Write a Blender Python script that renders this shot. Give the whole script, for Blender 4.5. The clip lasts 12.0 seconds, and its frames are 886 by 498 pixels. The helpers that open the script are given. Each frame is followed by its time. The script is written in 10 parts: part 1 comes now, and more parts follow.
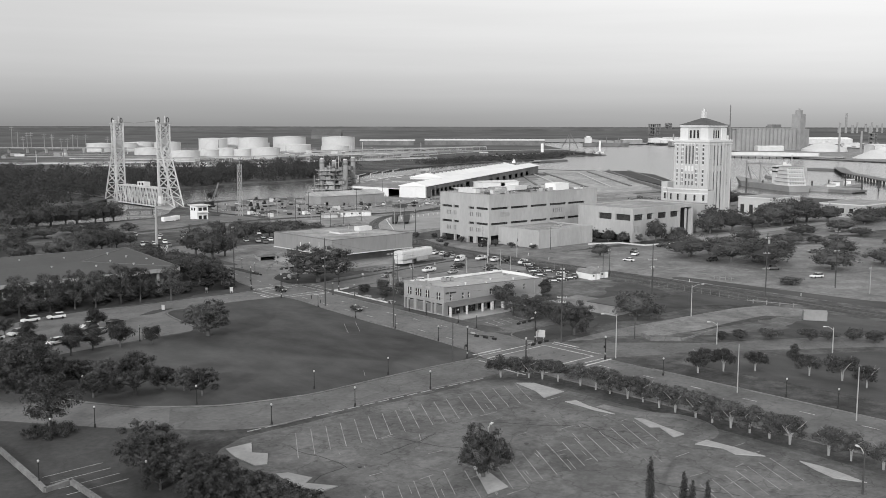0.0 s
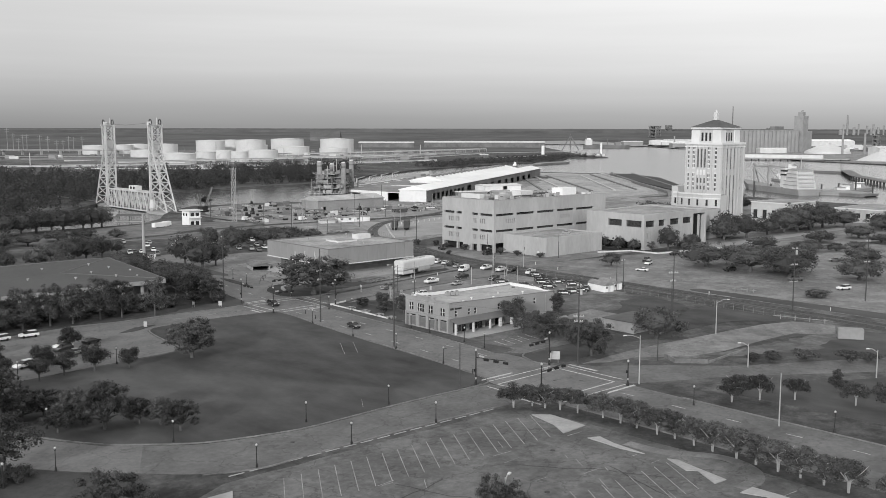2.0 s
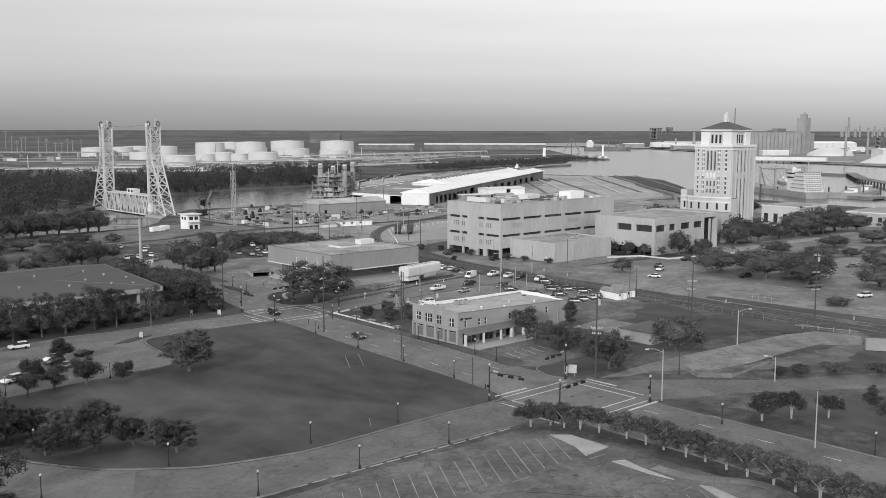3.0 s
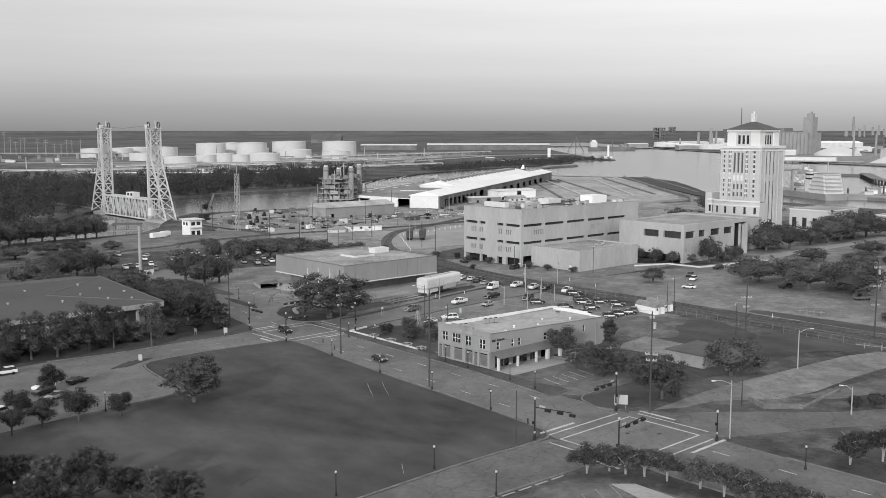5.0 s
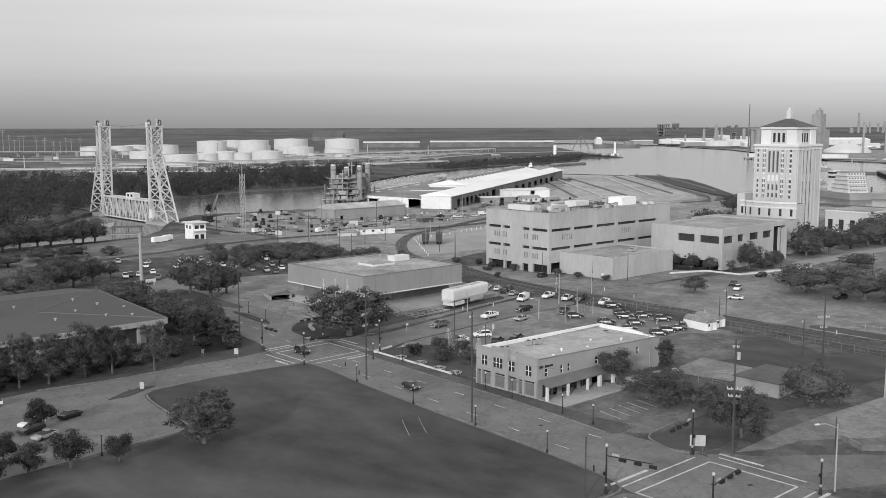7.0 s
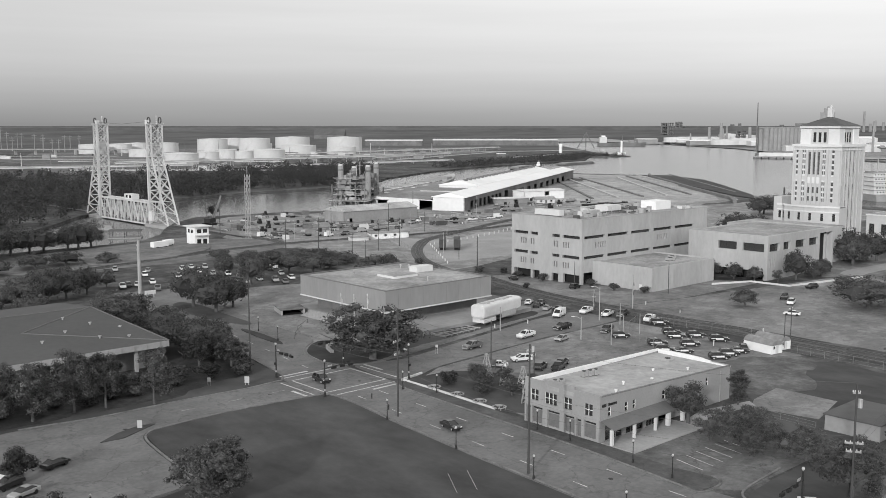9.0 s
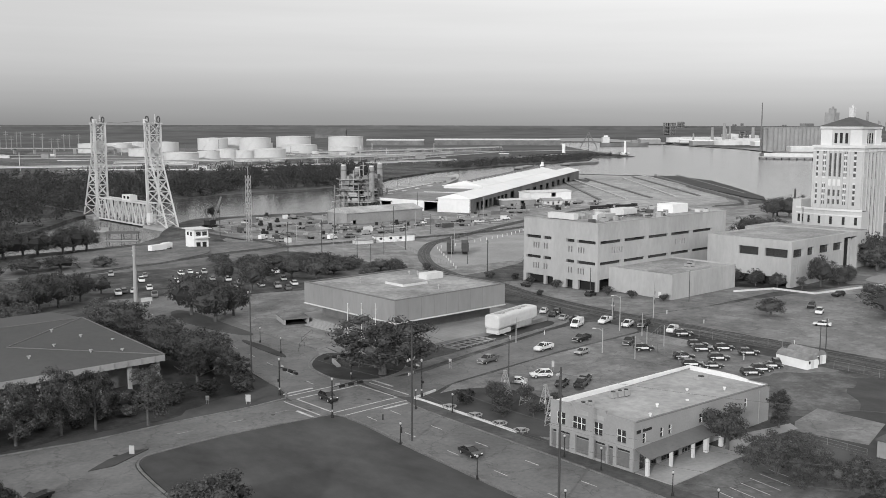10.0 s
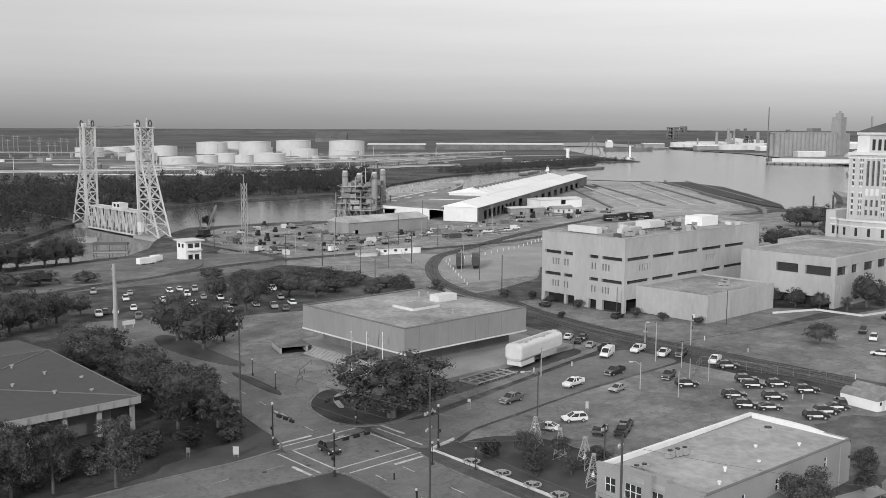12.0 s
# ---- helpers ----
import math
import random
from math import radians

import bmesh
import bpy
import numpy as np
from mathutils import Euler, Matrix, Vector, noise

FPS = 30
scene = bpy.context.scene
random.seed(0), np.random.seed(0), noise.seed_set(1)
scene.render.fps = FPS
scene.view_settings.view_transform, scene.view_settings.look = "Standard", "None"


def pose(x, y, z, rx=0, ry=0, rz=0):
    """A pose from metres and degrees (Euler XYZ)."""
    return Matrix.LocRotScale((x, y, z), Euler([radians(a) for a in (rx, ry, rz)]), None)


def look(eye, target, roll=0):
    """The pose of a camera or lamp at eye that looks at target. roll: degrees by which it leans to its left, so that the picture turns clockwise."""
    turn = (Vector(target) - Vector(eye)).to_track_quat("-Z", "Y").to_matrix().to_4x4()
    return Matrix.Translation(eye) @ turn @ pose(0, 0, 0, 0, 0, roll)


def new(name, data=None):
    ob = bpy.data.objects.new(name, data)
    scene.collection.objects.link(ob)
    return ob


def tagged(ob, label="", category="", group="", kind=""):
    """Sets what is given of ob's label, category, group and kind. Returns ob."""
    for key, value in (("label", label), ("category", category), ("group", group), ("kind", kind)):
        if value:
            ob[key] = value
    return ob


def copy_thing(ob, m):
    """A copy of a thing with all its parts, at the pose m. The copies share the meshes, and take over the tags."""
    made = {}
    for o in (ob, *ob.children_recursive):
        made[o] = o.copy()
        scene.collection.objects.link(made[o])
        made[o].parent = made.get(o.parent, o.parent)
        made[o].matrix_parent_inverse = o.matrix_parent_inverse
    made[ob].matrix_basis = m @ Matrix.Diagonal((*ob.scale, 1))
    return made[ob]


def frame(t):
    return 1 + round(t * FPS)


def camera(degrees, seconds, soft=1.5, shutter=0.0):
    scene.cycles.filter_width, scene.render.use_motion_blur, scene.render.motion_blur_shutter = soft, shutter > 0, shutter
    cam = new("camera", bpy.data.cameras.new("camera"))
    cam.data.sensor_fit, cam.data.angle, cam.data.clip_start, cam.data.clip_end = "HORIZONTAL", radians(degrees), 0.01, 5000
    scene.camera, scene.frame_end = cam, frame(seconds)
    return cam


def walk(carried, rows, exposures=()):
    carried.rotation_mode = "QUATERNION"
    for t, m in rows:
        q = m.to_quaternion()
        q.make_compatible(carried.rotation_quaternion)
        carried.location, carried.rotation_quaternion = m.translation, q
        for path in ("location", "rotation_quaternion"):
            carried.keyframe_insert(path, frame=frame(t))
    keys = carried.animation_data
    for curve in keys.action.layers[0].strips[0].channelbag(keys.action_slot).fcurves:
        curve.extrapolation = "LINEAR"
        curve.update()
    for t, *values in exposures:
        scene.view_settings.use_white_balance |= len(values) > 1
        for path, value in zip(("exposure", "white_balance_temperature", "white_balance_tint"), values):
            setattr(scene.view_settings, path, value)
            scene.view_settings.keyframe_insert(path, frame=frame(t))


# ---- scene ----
from mathutils.geometry import delaunay_2d_cdt

cam = camera(48.9, 12.0, soft=0.9)
PATH = [
    (0, (-138.983, -168.869, 53.76), (-137.643, -167.405, 53.509), 0.1),
    (0.5, (-135.484, -164.988, 53.731), (-134.143, -163.525, 53.48), 0.1),
    (1, (-132.133, -161.098, 53.735), (-130.793, -159.635, 53.485), 0.1),
    (1.5, (-128.944, -156.838, 53.797), (-127.603, -155.376, 53.547), 0.1),
    (2, (-125.883, -152.369, 53.889), (-124.542, -150.907, 53.642), 0.1),
    (2.5, (-123.005, -147.653, 53.929), (-121.664, -146.19, 53.683), 0.1),
    (3, (-120.107, -142.522, 53.839), (-118.764, -141.059, 53.596), 0.1),
    (3.2, (-118.966, -140.267, 53.835), (-117.623, -138.805, 53.591), 0.1),
    (5, (-109.499, -120.928, 54.297), (-108.157, -119.465, 54.054), -0.0),
    (5.5, (-106.779, -115.012, 54.39), (-105.437, -113.549, 54.146), 0.0),
    (6, (-103.809, -108.701, 54.508), (-102.467, -107.239, 54.262), -0.0),
    (6.5, (-100.91, -102.42, 54.632), (-99.568, -100.957, 54.384), -0.0),
    (7, (-97.95, -96.266, 54.687), (-96.609, -94.803, 54.438), -0.1),
    (9, (-85.181, -70.136, 54.848), (-83.84, -68.674, 54.595), -0.0),
    (9.5, (-81.572, -63.743, 54.943), (-80.232, -62.28, 54.689), 0.0),
    (10, (-77.715, -57.397, 54.903), (-76.374, -55.934, 54.649), 0.1),
    (10.5, (-73.705, -51.224, 54.93), (-72.365, -49.761, 54.678), 0.1),
    (11, (-69.566, -45.179, 54.997), (-68.226, -43.716, 54.745), 0.2),
    (11.5, (-65.339, -39.586, 55.115), (-63.999, -38.123, 54.866), 0.2),
    (12, (-61.354, -34.332, 55.294), (-60.013, -32.868, 55.048), 0.2),
]
walk(cam, [(t, look(eye, target, roll)) for t, eye, target, roll in PATH], [(0.0, 0.0), (9.0, 0.0), (12.0, -0.08)])

# ---------------------------------------------------------------- world and sun
SUN_FROM = Vector((-0.86, -0.41, 0.30)).normalized()
world = bpy.data.worlds.new("sky")
scene.world = world
world.use_nodes = True
wn, wl = world.node_tree.nodes, world.node_tree.links
wn.clear()
sky = wn.new("ShaderNodeTexSky")
sky.sky_type = "NISHITA"
sky.sun_disc = False
sky.sun_elevation = math.asin(SUN_FROM.z)
sky.sun_rotation = math.atan2(SUN_FROM.x, SUN_FROM.y)
sky.air_density, sky.dust_density, sky.ozone_density = 1.0, 2.0, 1.0
grey = wn.new("ShaderNodeRGBToBW")
wl.new(sky.outputs[0], grey.inputs[0])
# the hazy belt above the horizon and the thin high cloud
coord = wn.new("ShaderNodeTexCoord")
sep = wn.new("ShaderNodeSeparateXYZ")
wl.new(coord.outputs["Generated"], sep.inputs[0])
belt = wn.new("ShaderNodeValToRGB")
wl.new(sep.outputs["Z"], belt.inputs[0])
cr = belt.color_ramp
SKY_STEPS = [(0.0, 0.33), (0.012, 0.39), (0.03, 0.50), (0.055, 0.62), (0.09, 0.72), (0.14, 0.79), (0.4, 0.82)]
while len(cr.elements) < len(SKY_STEPS):
    cr.elements.new(0.5)
for e, (p, v) in zip(cr.elements, SKY_STEPS):
    e.position, e.color = p, (v, v, v, 1)
cloudmap = wn.new("ShaderNodeMapping")
cloudmap.inputs["Scale"].default_value = (1.2, 1.2, 22.0)
cloudmap.inputs["Rotation"].default_value = (0.02, 0.03, 0)
wl.new(coord.outputs["Generated"], cloudmap.inputs[0])
cloud = wn.new("ShaderNodeTexNoise")
cloud.inputs["Scale"].default_value, cloud.inputs["Detail"].default_value = 2.2, 5.0
wl.new(cloudmap.outputs[0], cloud.inputs["Vector"])
cspan = wn.new("ShaderNodeMapRange")
for k, v in (("From Min", 0.35), ("From Max", 0.7), ("To Min", 0.97), ("To Max", 1.04)):
    cspan.inputs[k].default_value = v
wl.new(cloud.outputs[0], cspan.inputs[0])
m1 = wn.new("ShaderNodeMath"); m1.operation = "MULTIPLY"
wl.new(belt.outputs[0], m1.inputs[0]); wl.new(cspan.outputs[0], m1.inputs[1])
# the haze is thinner and brighter towards the east, the -y side
side = wn.new("ShaderNodeVectorMath"); side.operation = "DOT_PRODUCT"
side.inputs[1].default_value = (0.68, -0.73, 0.0)
wl.new(coord.outputs["Generated"], side.inputs[0])
srange = wn.new("ShaderNodeMapRange")
for k, v in (("From Min", -0.45), ("From Max", 0.45), ("To Min", 0.84), ("To Max", 1.20)):
    srange.inputs[k].default_value = v
wl.new(side.outputs["Value"], srange.inputs[0])
m3 = wn.new("ShaderNodeMath"); m3.operation = "MULTIPLY"
wl.new(m1.outputs[0], m3.inputs[0]); wl.new(srange.outputs[0], m3.inputs[1])
# an eighth of the clear sky behind the haze
m2 = wn.new("ShaderNodeMath"); m2.operation = "MULTIPLY_ADD"
wl.new(grey.outputs[0], m2.inputs[0]); m2.inputs[1].default_value = 0.012; wl.new(m3.outputs[0], m2.inputs[2])
back = wn.new("ShaderNodeBackground")
back.inputs["Strength"].default_value = 1.0
wl.new(m2.outputs[0], back.inputs["Color"])
wout = wn.new("ShaderNodeOutputWorld")
wl.new(back.outputs[0], wout.inputs[0])

sun = bpy.data.lights.new("sun", "SUN")
sun.energy, sun.angle, sun.color = 2.45, radians(2.0), (1.0, 1.0, 1.0)
sun_ob = new("sun", sun)
sun_ob.matrix_world = look(SUN_FROM * 500, (0, 0, 0))
scene.view_settings.exposure = 0.0

# ---------------------------------------------------------------- materials (the film is black and white: neutral greys)
def mat(name, col, var=0.25, big=0.05, fine=2.0, rough=0.85, bump=0.0, metal=0.0, bump_scale=None, each=0.0, spec=0.3, stretch=None, cracks=0.0, patches=0.0):
    """Grey surface with stains at one scale, grain at another and, with each, a tone of its own for every piece."""
    m = bpy.data.materials.new(name)
    m.use_nodes = True
    n, l = m.node_tree.nodes, m.node_tree.links
    b = n["Principled BSDF"]
    tc = n.new("ShaderNodeTexCoord")
    src = tc.outputs["Object"]
    if stretch:
        mp = n.new("ShaderNodeMapping")
        mp.inputs["Scale"].default_value = stretch
        l.new(src, mp.inputs[0]); src = mp.outputs[0]
    a = n.new("ShaderNodeTexNoise"); a.inputs["Scale"].default_value, a.inputs["Detail"].default_value, a.inputs["Roughness"].default_value = big, 6, 0.6
    c = n.new("ShaderNodeTexNoise"); c.inputs["Scale"].default_value, c.inputs["Detail"].default_value = fine, 4
    l.new(src, a.inputs["Vector"]); l.new(src, c.inputs["Vector"])
    mix = n.new("ShaderNodeMath"); mix.operation = "MULTIPLY_ADD"; mix.inputs[1].default_value = 0.45
    l.new(c.outputs[0], mix.inputs[0]); l.new(a.outputs[0], mix.inputs[2])
    span = n.new("ShaderNodeMapRange")
    for k, v in (("From Min", 0.45), ("From Max", 1.0), ("To Min", col * (1 - var)), ("To Max", min(0.92, col * (1 + var)))):
        span.inputs[k].default_value = v
    l.new(mix.outputs[0], span.inputs[0])
    out = span.outputs[0]
    if patches:
        # repaired and stained areas with edges of their own
        pn = n.new("ShaderNodeTexNoise"); pn.inputs["Scale"].default_value, pn.inputs["Detail"].default_value, pn.inputs["Roughness"].default_value = 0.11, 7, 0.72
        l.new(src, pn.inputs["Vector"])
        pr = n.new("ShaderNodeMapRange")
        for k, v in (("From Min", 0.47), ("From Max", 0.56), ("To Min", 1 - patches), ("To Max", 1 + patches * 0.6)):
            pr.inputs[k].default_value = v
        l.new(pn.outputs[0], pr.inputs[0])
        fg = n.new("ShaderNodeTexNoise"); fg.inputs["Scale"].default_value, fg.inputs["Detail"].default_value, fg.inputs["Roughness"].default_value = 1.1, 8, 0.8
        l.new(src, fg.inputs["Vector"])
        fr = n.new("ShaderNodeMapRange")
        for k, v in (("From Min", 0.3), ("From Max", 0.7), ("To Min", 1 - patches * 1.1), ("To Max", 1 + patches * 1.1)):
            fr.inputs[k].default_value = v
        l.new(fg.outputs[0], fr.inputs[0])
        for q in (pr, fr):
            mp2 = n.new("ShaderNodeMath"); mp2.operation = "MULTIPLY"
            l.new(out, mp2.inputs[0]); l.new(q.outputs[0], mp2.inputs[1]); out = mp2.outputs[0]
    if cracks:
        # dark crack lines that wander
        wn2 = n.new("ShaderNodeTexNoise"); wn2.inputs["Scale"].default_value, wn2.inputs["Detail"].default_value = 0.5, 4
        l.new(src, wn2.inputs["Vector"])
        va = n.new("ShaderNodeVectorMath"); va.operation = "MULTIPLY_ADD"; va.inputs[1].default_value = (4, 4, 4)
        l.new(wn2.outputs["Color"], va.inputs[0]); l.new(src, va.inputs[2])
        vo = n.new("ShaderNodeTexVoronoi"); vo.feature = "DISTANCE_TO_EDGE"; vo.inputs["Scale"].default_value = 0.11
        l.new(va.outputs[0], vo.inputs["Vector"])
        vr = n.new("ShaderNodeMapRange")
        for k, v in (("From Min", 0.0), ("From Max", 0.022), ("To Min", 1 - cracks), ("To Max", 1.0)):
            vr.inputs[k].default_value = v
        l.new(vo.outputs["Distance"], vr.inputs[0])
        cm = n.new("ShaderNodeMath"); cm.operation = "MULTIPLY"
        l.new(out, cm.inputs[0]); l.new(vr.outputs[0], cm.inputs[1]); out = cm.outputs[0]
    if each:
        oi = n.new("ShaderNodeObjectInfo")
        er = n.new("ShaderNodeMapRange"); er.inputs["To Min"].default_value, er.inputs["To Max"].default_value = 1 - each, 1 + each
        l.new(oi.outputs["Random"], er.inputs[0])
        mu = n.new("ShaderNodeMath"); mu.operation = "MULTIPLY"
        l.new(out, mu.inputs[0]); l.new(er.outputs[0], mu.inputs[1]); out = mu.outputs[0]
    comb = n.new("ShaderNodeCombineColor")
    for k in range(3):
        l.new(out, comb.inputs[k])
    l.new(comb.outputs[0], b.inputs["Base Color"])
    b.inputs["Roughness"].default_value, b.inputs["Metallic"].default_value, b.inputs["Specular IOR Level"].default_value = rough, metal, spec
    if bump:
        bn = n.new("ShaderNodeTexNoise"); bn.inputs["Scale"].default_value, bn.inputs["Detail"].default_value = bump_scale or fine * 2, 5
        l.new(src, bn.inputs["Vector"])
        bp = n.new("ShaderNodeBump"); bp.inputs["Strength"].default_value = bump
        l.new(bn.outputs[0], bp.inputs["Height"]); l.new(bp.outputs[0], b.inputs["Normal"])
    return m


def ribbed(name, col, pitch, axis, **k):
    """Sheet metal with raised ribs across an axis of the world."""
    m = mat(name, col, **k)
    n, l = m.node_tree.nodes, m.node_tree.links
    tc = n.new("ShaderNodeTexCoord")
    w = n.new("ShaderNodeTexWave"); w.bands_direction = axis; w.inputs["Scale"].default_value = 0.31416 / pitch * 1.0
    l.new(tc.outputs["Object"], w.inputs["Vector"])
    bp = n.new("ShaderNodeBump"); bp.inputs["Strength"].default_value, bp.inputs["Distance"].default_value = 0.35, 0.08
    l.new(w.outputs["Fac"], bp.inputs["Height"]); l.new(bp.outputs[0], n["Principled BSDF"].inputs["Normal"])
    return m


M_GRASS = mat("mown_grass", 0.075, 0.6, 0.022, 0.16, 0.95, 0.5, bump_scale=3.0, spec=0.1, stretch=(1.0, 0.6, 1.0), patches=0.05)
M_GROUND = mat("rough_ground", 0.09, 0.75, 0.02, 0.25, 0.95, 0.5, bump_scale=1.2, spec=0.1, patches=0.25)
M_MEADOW = mat("far_meadow", 0.15, 0.7, 0.006, 0.05, 0.95, spec=0.1, patches=0.2)
M_LOT = mat("patched_lot_asphalt", 0.126, 0.45, 0.06, 0.55, 0.85, 0.35, bump_scale=6.0, cracks=0.38, patches=0.16)
M_LIGHTLOT = mat("bleached_asphalt", 0.185, 0.45, 0.035, 0.4, 0.88, 0.3, bump_scale=5.0, cracks=0.3, patches=0.17)
M_ROAD = mat("grey_road_surface", 0.153, 0.30, 0.06, 1.2, 0.85, 0.25, bump_scale=8.0, cracks=0.28, patches=0.09)
M_ROAD2 = mat("boulevard_surface", 0.13, 0.36, 0.07, 1.0, 0.85, 0.25, bump_scale=8.0, cracks=0.3, patches=0.1)
M_CONC = mat("concrete", 0.33, 0.22, 0.12, 1.5, 0.85, 0.2)
M_PALE = mat("pale_concrete", 0.28, 0.22, 0.06, 0.8, 0.88, 0.2)
M_GRAVEL = mat("yard_gravel", 0.23, 0.5, 0.03, 0.4, 0.95, 0.5, bump_scale=4.0, patches=0.2)
M_WALK = mat("stained_dark_pavement", 0.085, 0.4, 0.1, 1.0, 0.85, 0.25, cracks=0.25, patches=0.14)
M_LOWROOF = mat("weathered_felt_roof", 0.22, 0.35, 0.03, 0.4, 0.9, 0.2, patches=0.12)
M_SHELL = mat("pale_crushed_shell", 0.34, 0.35, 0.012, 0.2, 0.95, 0.4, patches=0.15)
M_BALLAST = mat("rail_ballast", 0.085, 0.4, 0.08, 2.0, 0.95, 0.8, bump_scale=8.0)
M_PAINT = mat("road_paint", 0.46, 0.45, 0.5, 3.0, 0.8)
M_FADED = mat("faded_stall_paint", 0.27, 0.6, 0.25, 3.0, 0.85)
M_DIRT = mat("dusty_bare_dirt", 0.115, 0.5, 0.05, 0.4, 0.95, 0.4, patches=0.22)
M_DRYGRASS = mat("dry_levee_grass", 0.165, 0.4, 0.03, 0.4, 0.95, 0.4, spec=0.1, patches=0.15)
M_DARKLOT = mat("dark_asphalt_and_ground_shade", 0.055, 0.4, 0.06, 0.8, 0.85, 0.3, cracks=0.2, patches=0.12)
M_KERB = mat("dirty_kerb_concrete", 0.17, 0.4, 0.3, 2.0, 0.9)
M_STEEL = mat("rusty_rail_steel", 0.12, 0.3, 0.5, 4.0, 0.5, metal=0.6)
M_GALV = mat("galvanised_steel", 0.42, 0.25, 0.15, 2.0, 0.55, metal=0.3)
M_DARKPOLE = mat("dark_painted_steel", 0.025, 0.3, 0.5, 3.0, 0.5)
M_WOODPOLE = mat("weathered_pole_wood", 0.07, 0.35, 0.4, 4.0, 0.9, stretch=(4, 4, 0.4))
M_WOODGREY = mat("bleached_pole_wood", 0.34, 0.25, 0.4, 4.0, 0.9, stretch=(4, 4, 0.4))
M_TRUNK = mat("bark", 0.10, 0.4, 0.6, 5.0, 0.95, 0.6)
M_PALETRUNK = mat("pale_smooth_bark", 0.33, 0.3, 0.6, 5.0, 0.9, 0.3)
M_BLACK = mat("black_rubber", 0.018, 0.3, 1.0, 5.0, 0.8)
M_WHITE = mat("white_paint", 0.80, 0.10, 0.08, 0.8, 0.6)
M_TANK = mat("white_tank_paint", 0.56, 0.12, 0.02, 0.3, 0.55)
M_OFFWHITE = mat("off_white_paint", 0.60, 0.14, 0.1, 1.0, 0.7)
M_WIRE = mat("cable", 0.10, 0.1, 1, 1, 0.6)
M_LEAD = mat("bridge_steel", 0.58, 0.2, 0.06, 0.6, 0.5, metal=0.2)


def leafmat(name, col, var):
    """Foliage: matt, each clump of leaves a tone of its own."""
    m = bpy.data.materials.new(name)
    m.use_nodes = True
    n, l = m.node_tree.nodes, m.node_tree.links
    b = n["Principled BSDF"]
    g = n.new("ShaderNodeNewGeometry")
    r = n.new("ShaderNodeMapRange"); r.inputs["To Min"].default_value, r.inputs["To Max"].default_value = col * (1 - var), col * (1 + var)
    l.new(g.outputs["Random Per Island"], r.inputs[0])
    oi = n.new("ShaderNodeObjectInfo")
    er = n.new("ShaderNodeMapRange"); er.inputs["To Min"].default_value, er.inputs["To Max"].default_value = 0.75, 1.25
    l.new(oi.outputs["Random"], er.inputs[0])
    mu = n.new("ShaderNodeMath"); mu.operation = "MULTIPLY"
    l.new(r.outputs[0], mu.inputs[0]); l.new(er.outputs[0], mu.inputs[1])
    comb = n.new("ShaderNodeCombineColor")
    for k in range(3):
        l.new(mu.outputs[0], comb.inputs[k])
    l.new(comb.outputs[0], b.inputs["Base Color"])
    b.inputs["Roughness"].default_value, b.inputs["Specular IOR Level"].default_value = 0.75, 0.2
    tl = n.new("ShaderNodeBsdfTranslucent")
    l.new(comb.outputs[0], tl.inputs["Color"])
    mx = n.new("ShaderNodeMixShader"); mx.inputs[0].default_value = 0.3
    l.new(b.outputs[0], mx.inputs[1]); l.new(tl.outputs[0], mx.inputs[2])
    l.new(mx.outputs[0], n["Material Output"].inputs["Surface"])
    return m


M_LEAF = leafmat("leaves", 0.098, 0.55)
M_LEAFDARK = leafmat("dark_leaves", 0.09, 0.55)
M_LEAFDEEP = leafmat("deep_green_leaves", 0.066, 0.6)
M_LEAFPALE = leafmat("pale_leaves", 0.11, 0.5)
M_LEAFFAR = leafmat("far_leaves", 0.072, 0.42)
# paler than foliage: the haze of distance is put into this grey
M_HORIZON = mat("distant_woods_with_haze", 0.12, 0.35, 0.0035, 0.02, 0.95, spec=0.0)


def glassmat(name, base):
    m = bpy.data.materials.new(name)
    m.use_nodes = True
    b = m.node_tree.nodes["Principled BSDF"]
    b.inputs["Base Color"].default_value = (base, base, base, 1)
    b.inputs["Roughness"].default_value = 0.08
    b.inputs["Transmission Weight"].default_value = 0.6
    return m


M_GLASS = glassmat("window_glass", 0.10)
# near-black that stands for the lack of light inside rooms and openings
M_DARKIN = mat("painted_interior_dark", 0.02, 0.3, 0.3, 1.0, 0.9)


def watermat():
    m = bpy.data.materials.new("river_water")
    m.use_nodes = True
    n, l = m.node_tree.nodes, m.node_tree.links
    b = n["Principled BSDF"]
    b.inputs["Base Color"].default_value = (0.075, 0.075, 0.075, 1)
    b.inputs["Roughness"].default_value = 0.16
    b.inputs["IOR"].default_value = 1.33
    tc = n.new("ShaderNodeTexCoord")
    a = n.new("ShaderNodeTexNoise"); a.inputs["Scale"].default_value, a.inputs["Detail"].default_value = 0.22, 6
    l.new(tc.outputs["Object"], a.inputs["Vector"])
    bp = n.new("ShaderNodeBump"); bp.inputs["Strength"].default_value, bp.inputs["Distance"].default_value = 0.35, 0.5
    l.new(a.outputs[0], bp.inputs["Height"]); l.new(bp.outputs[0], b.inputs["Normal"])
    return m


M_WATER = watermat()

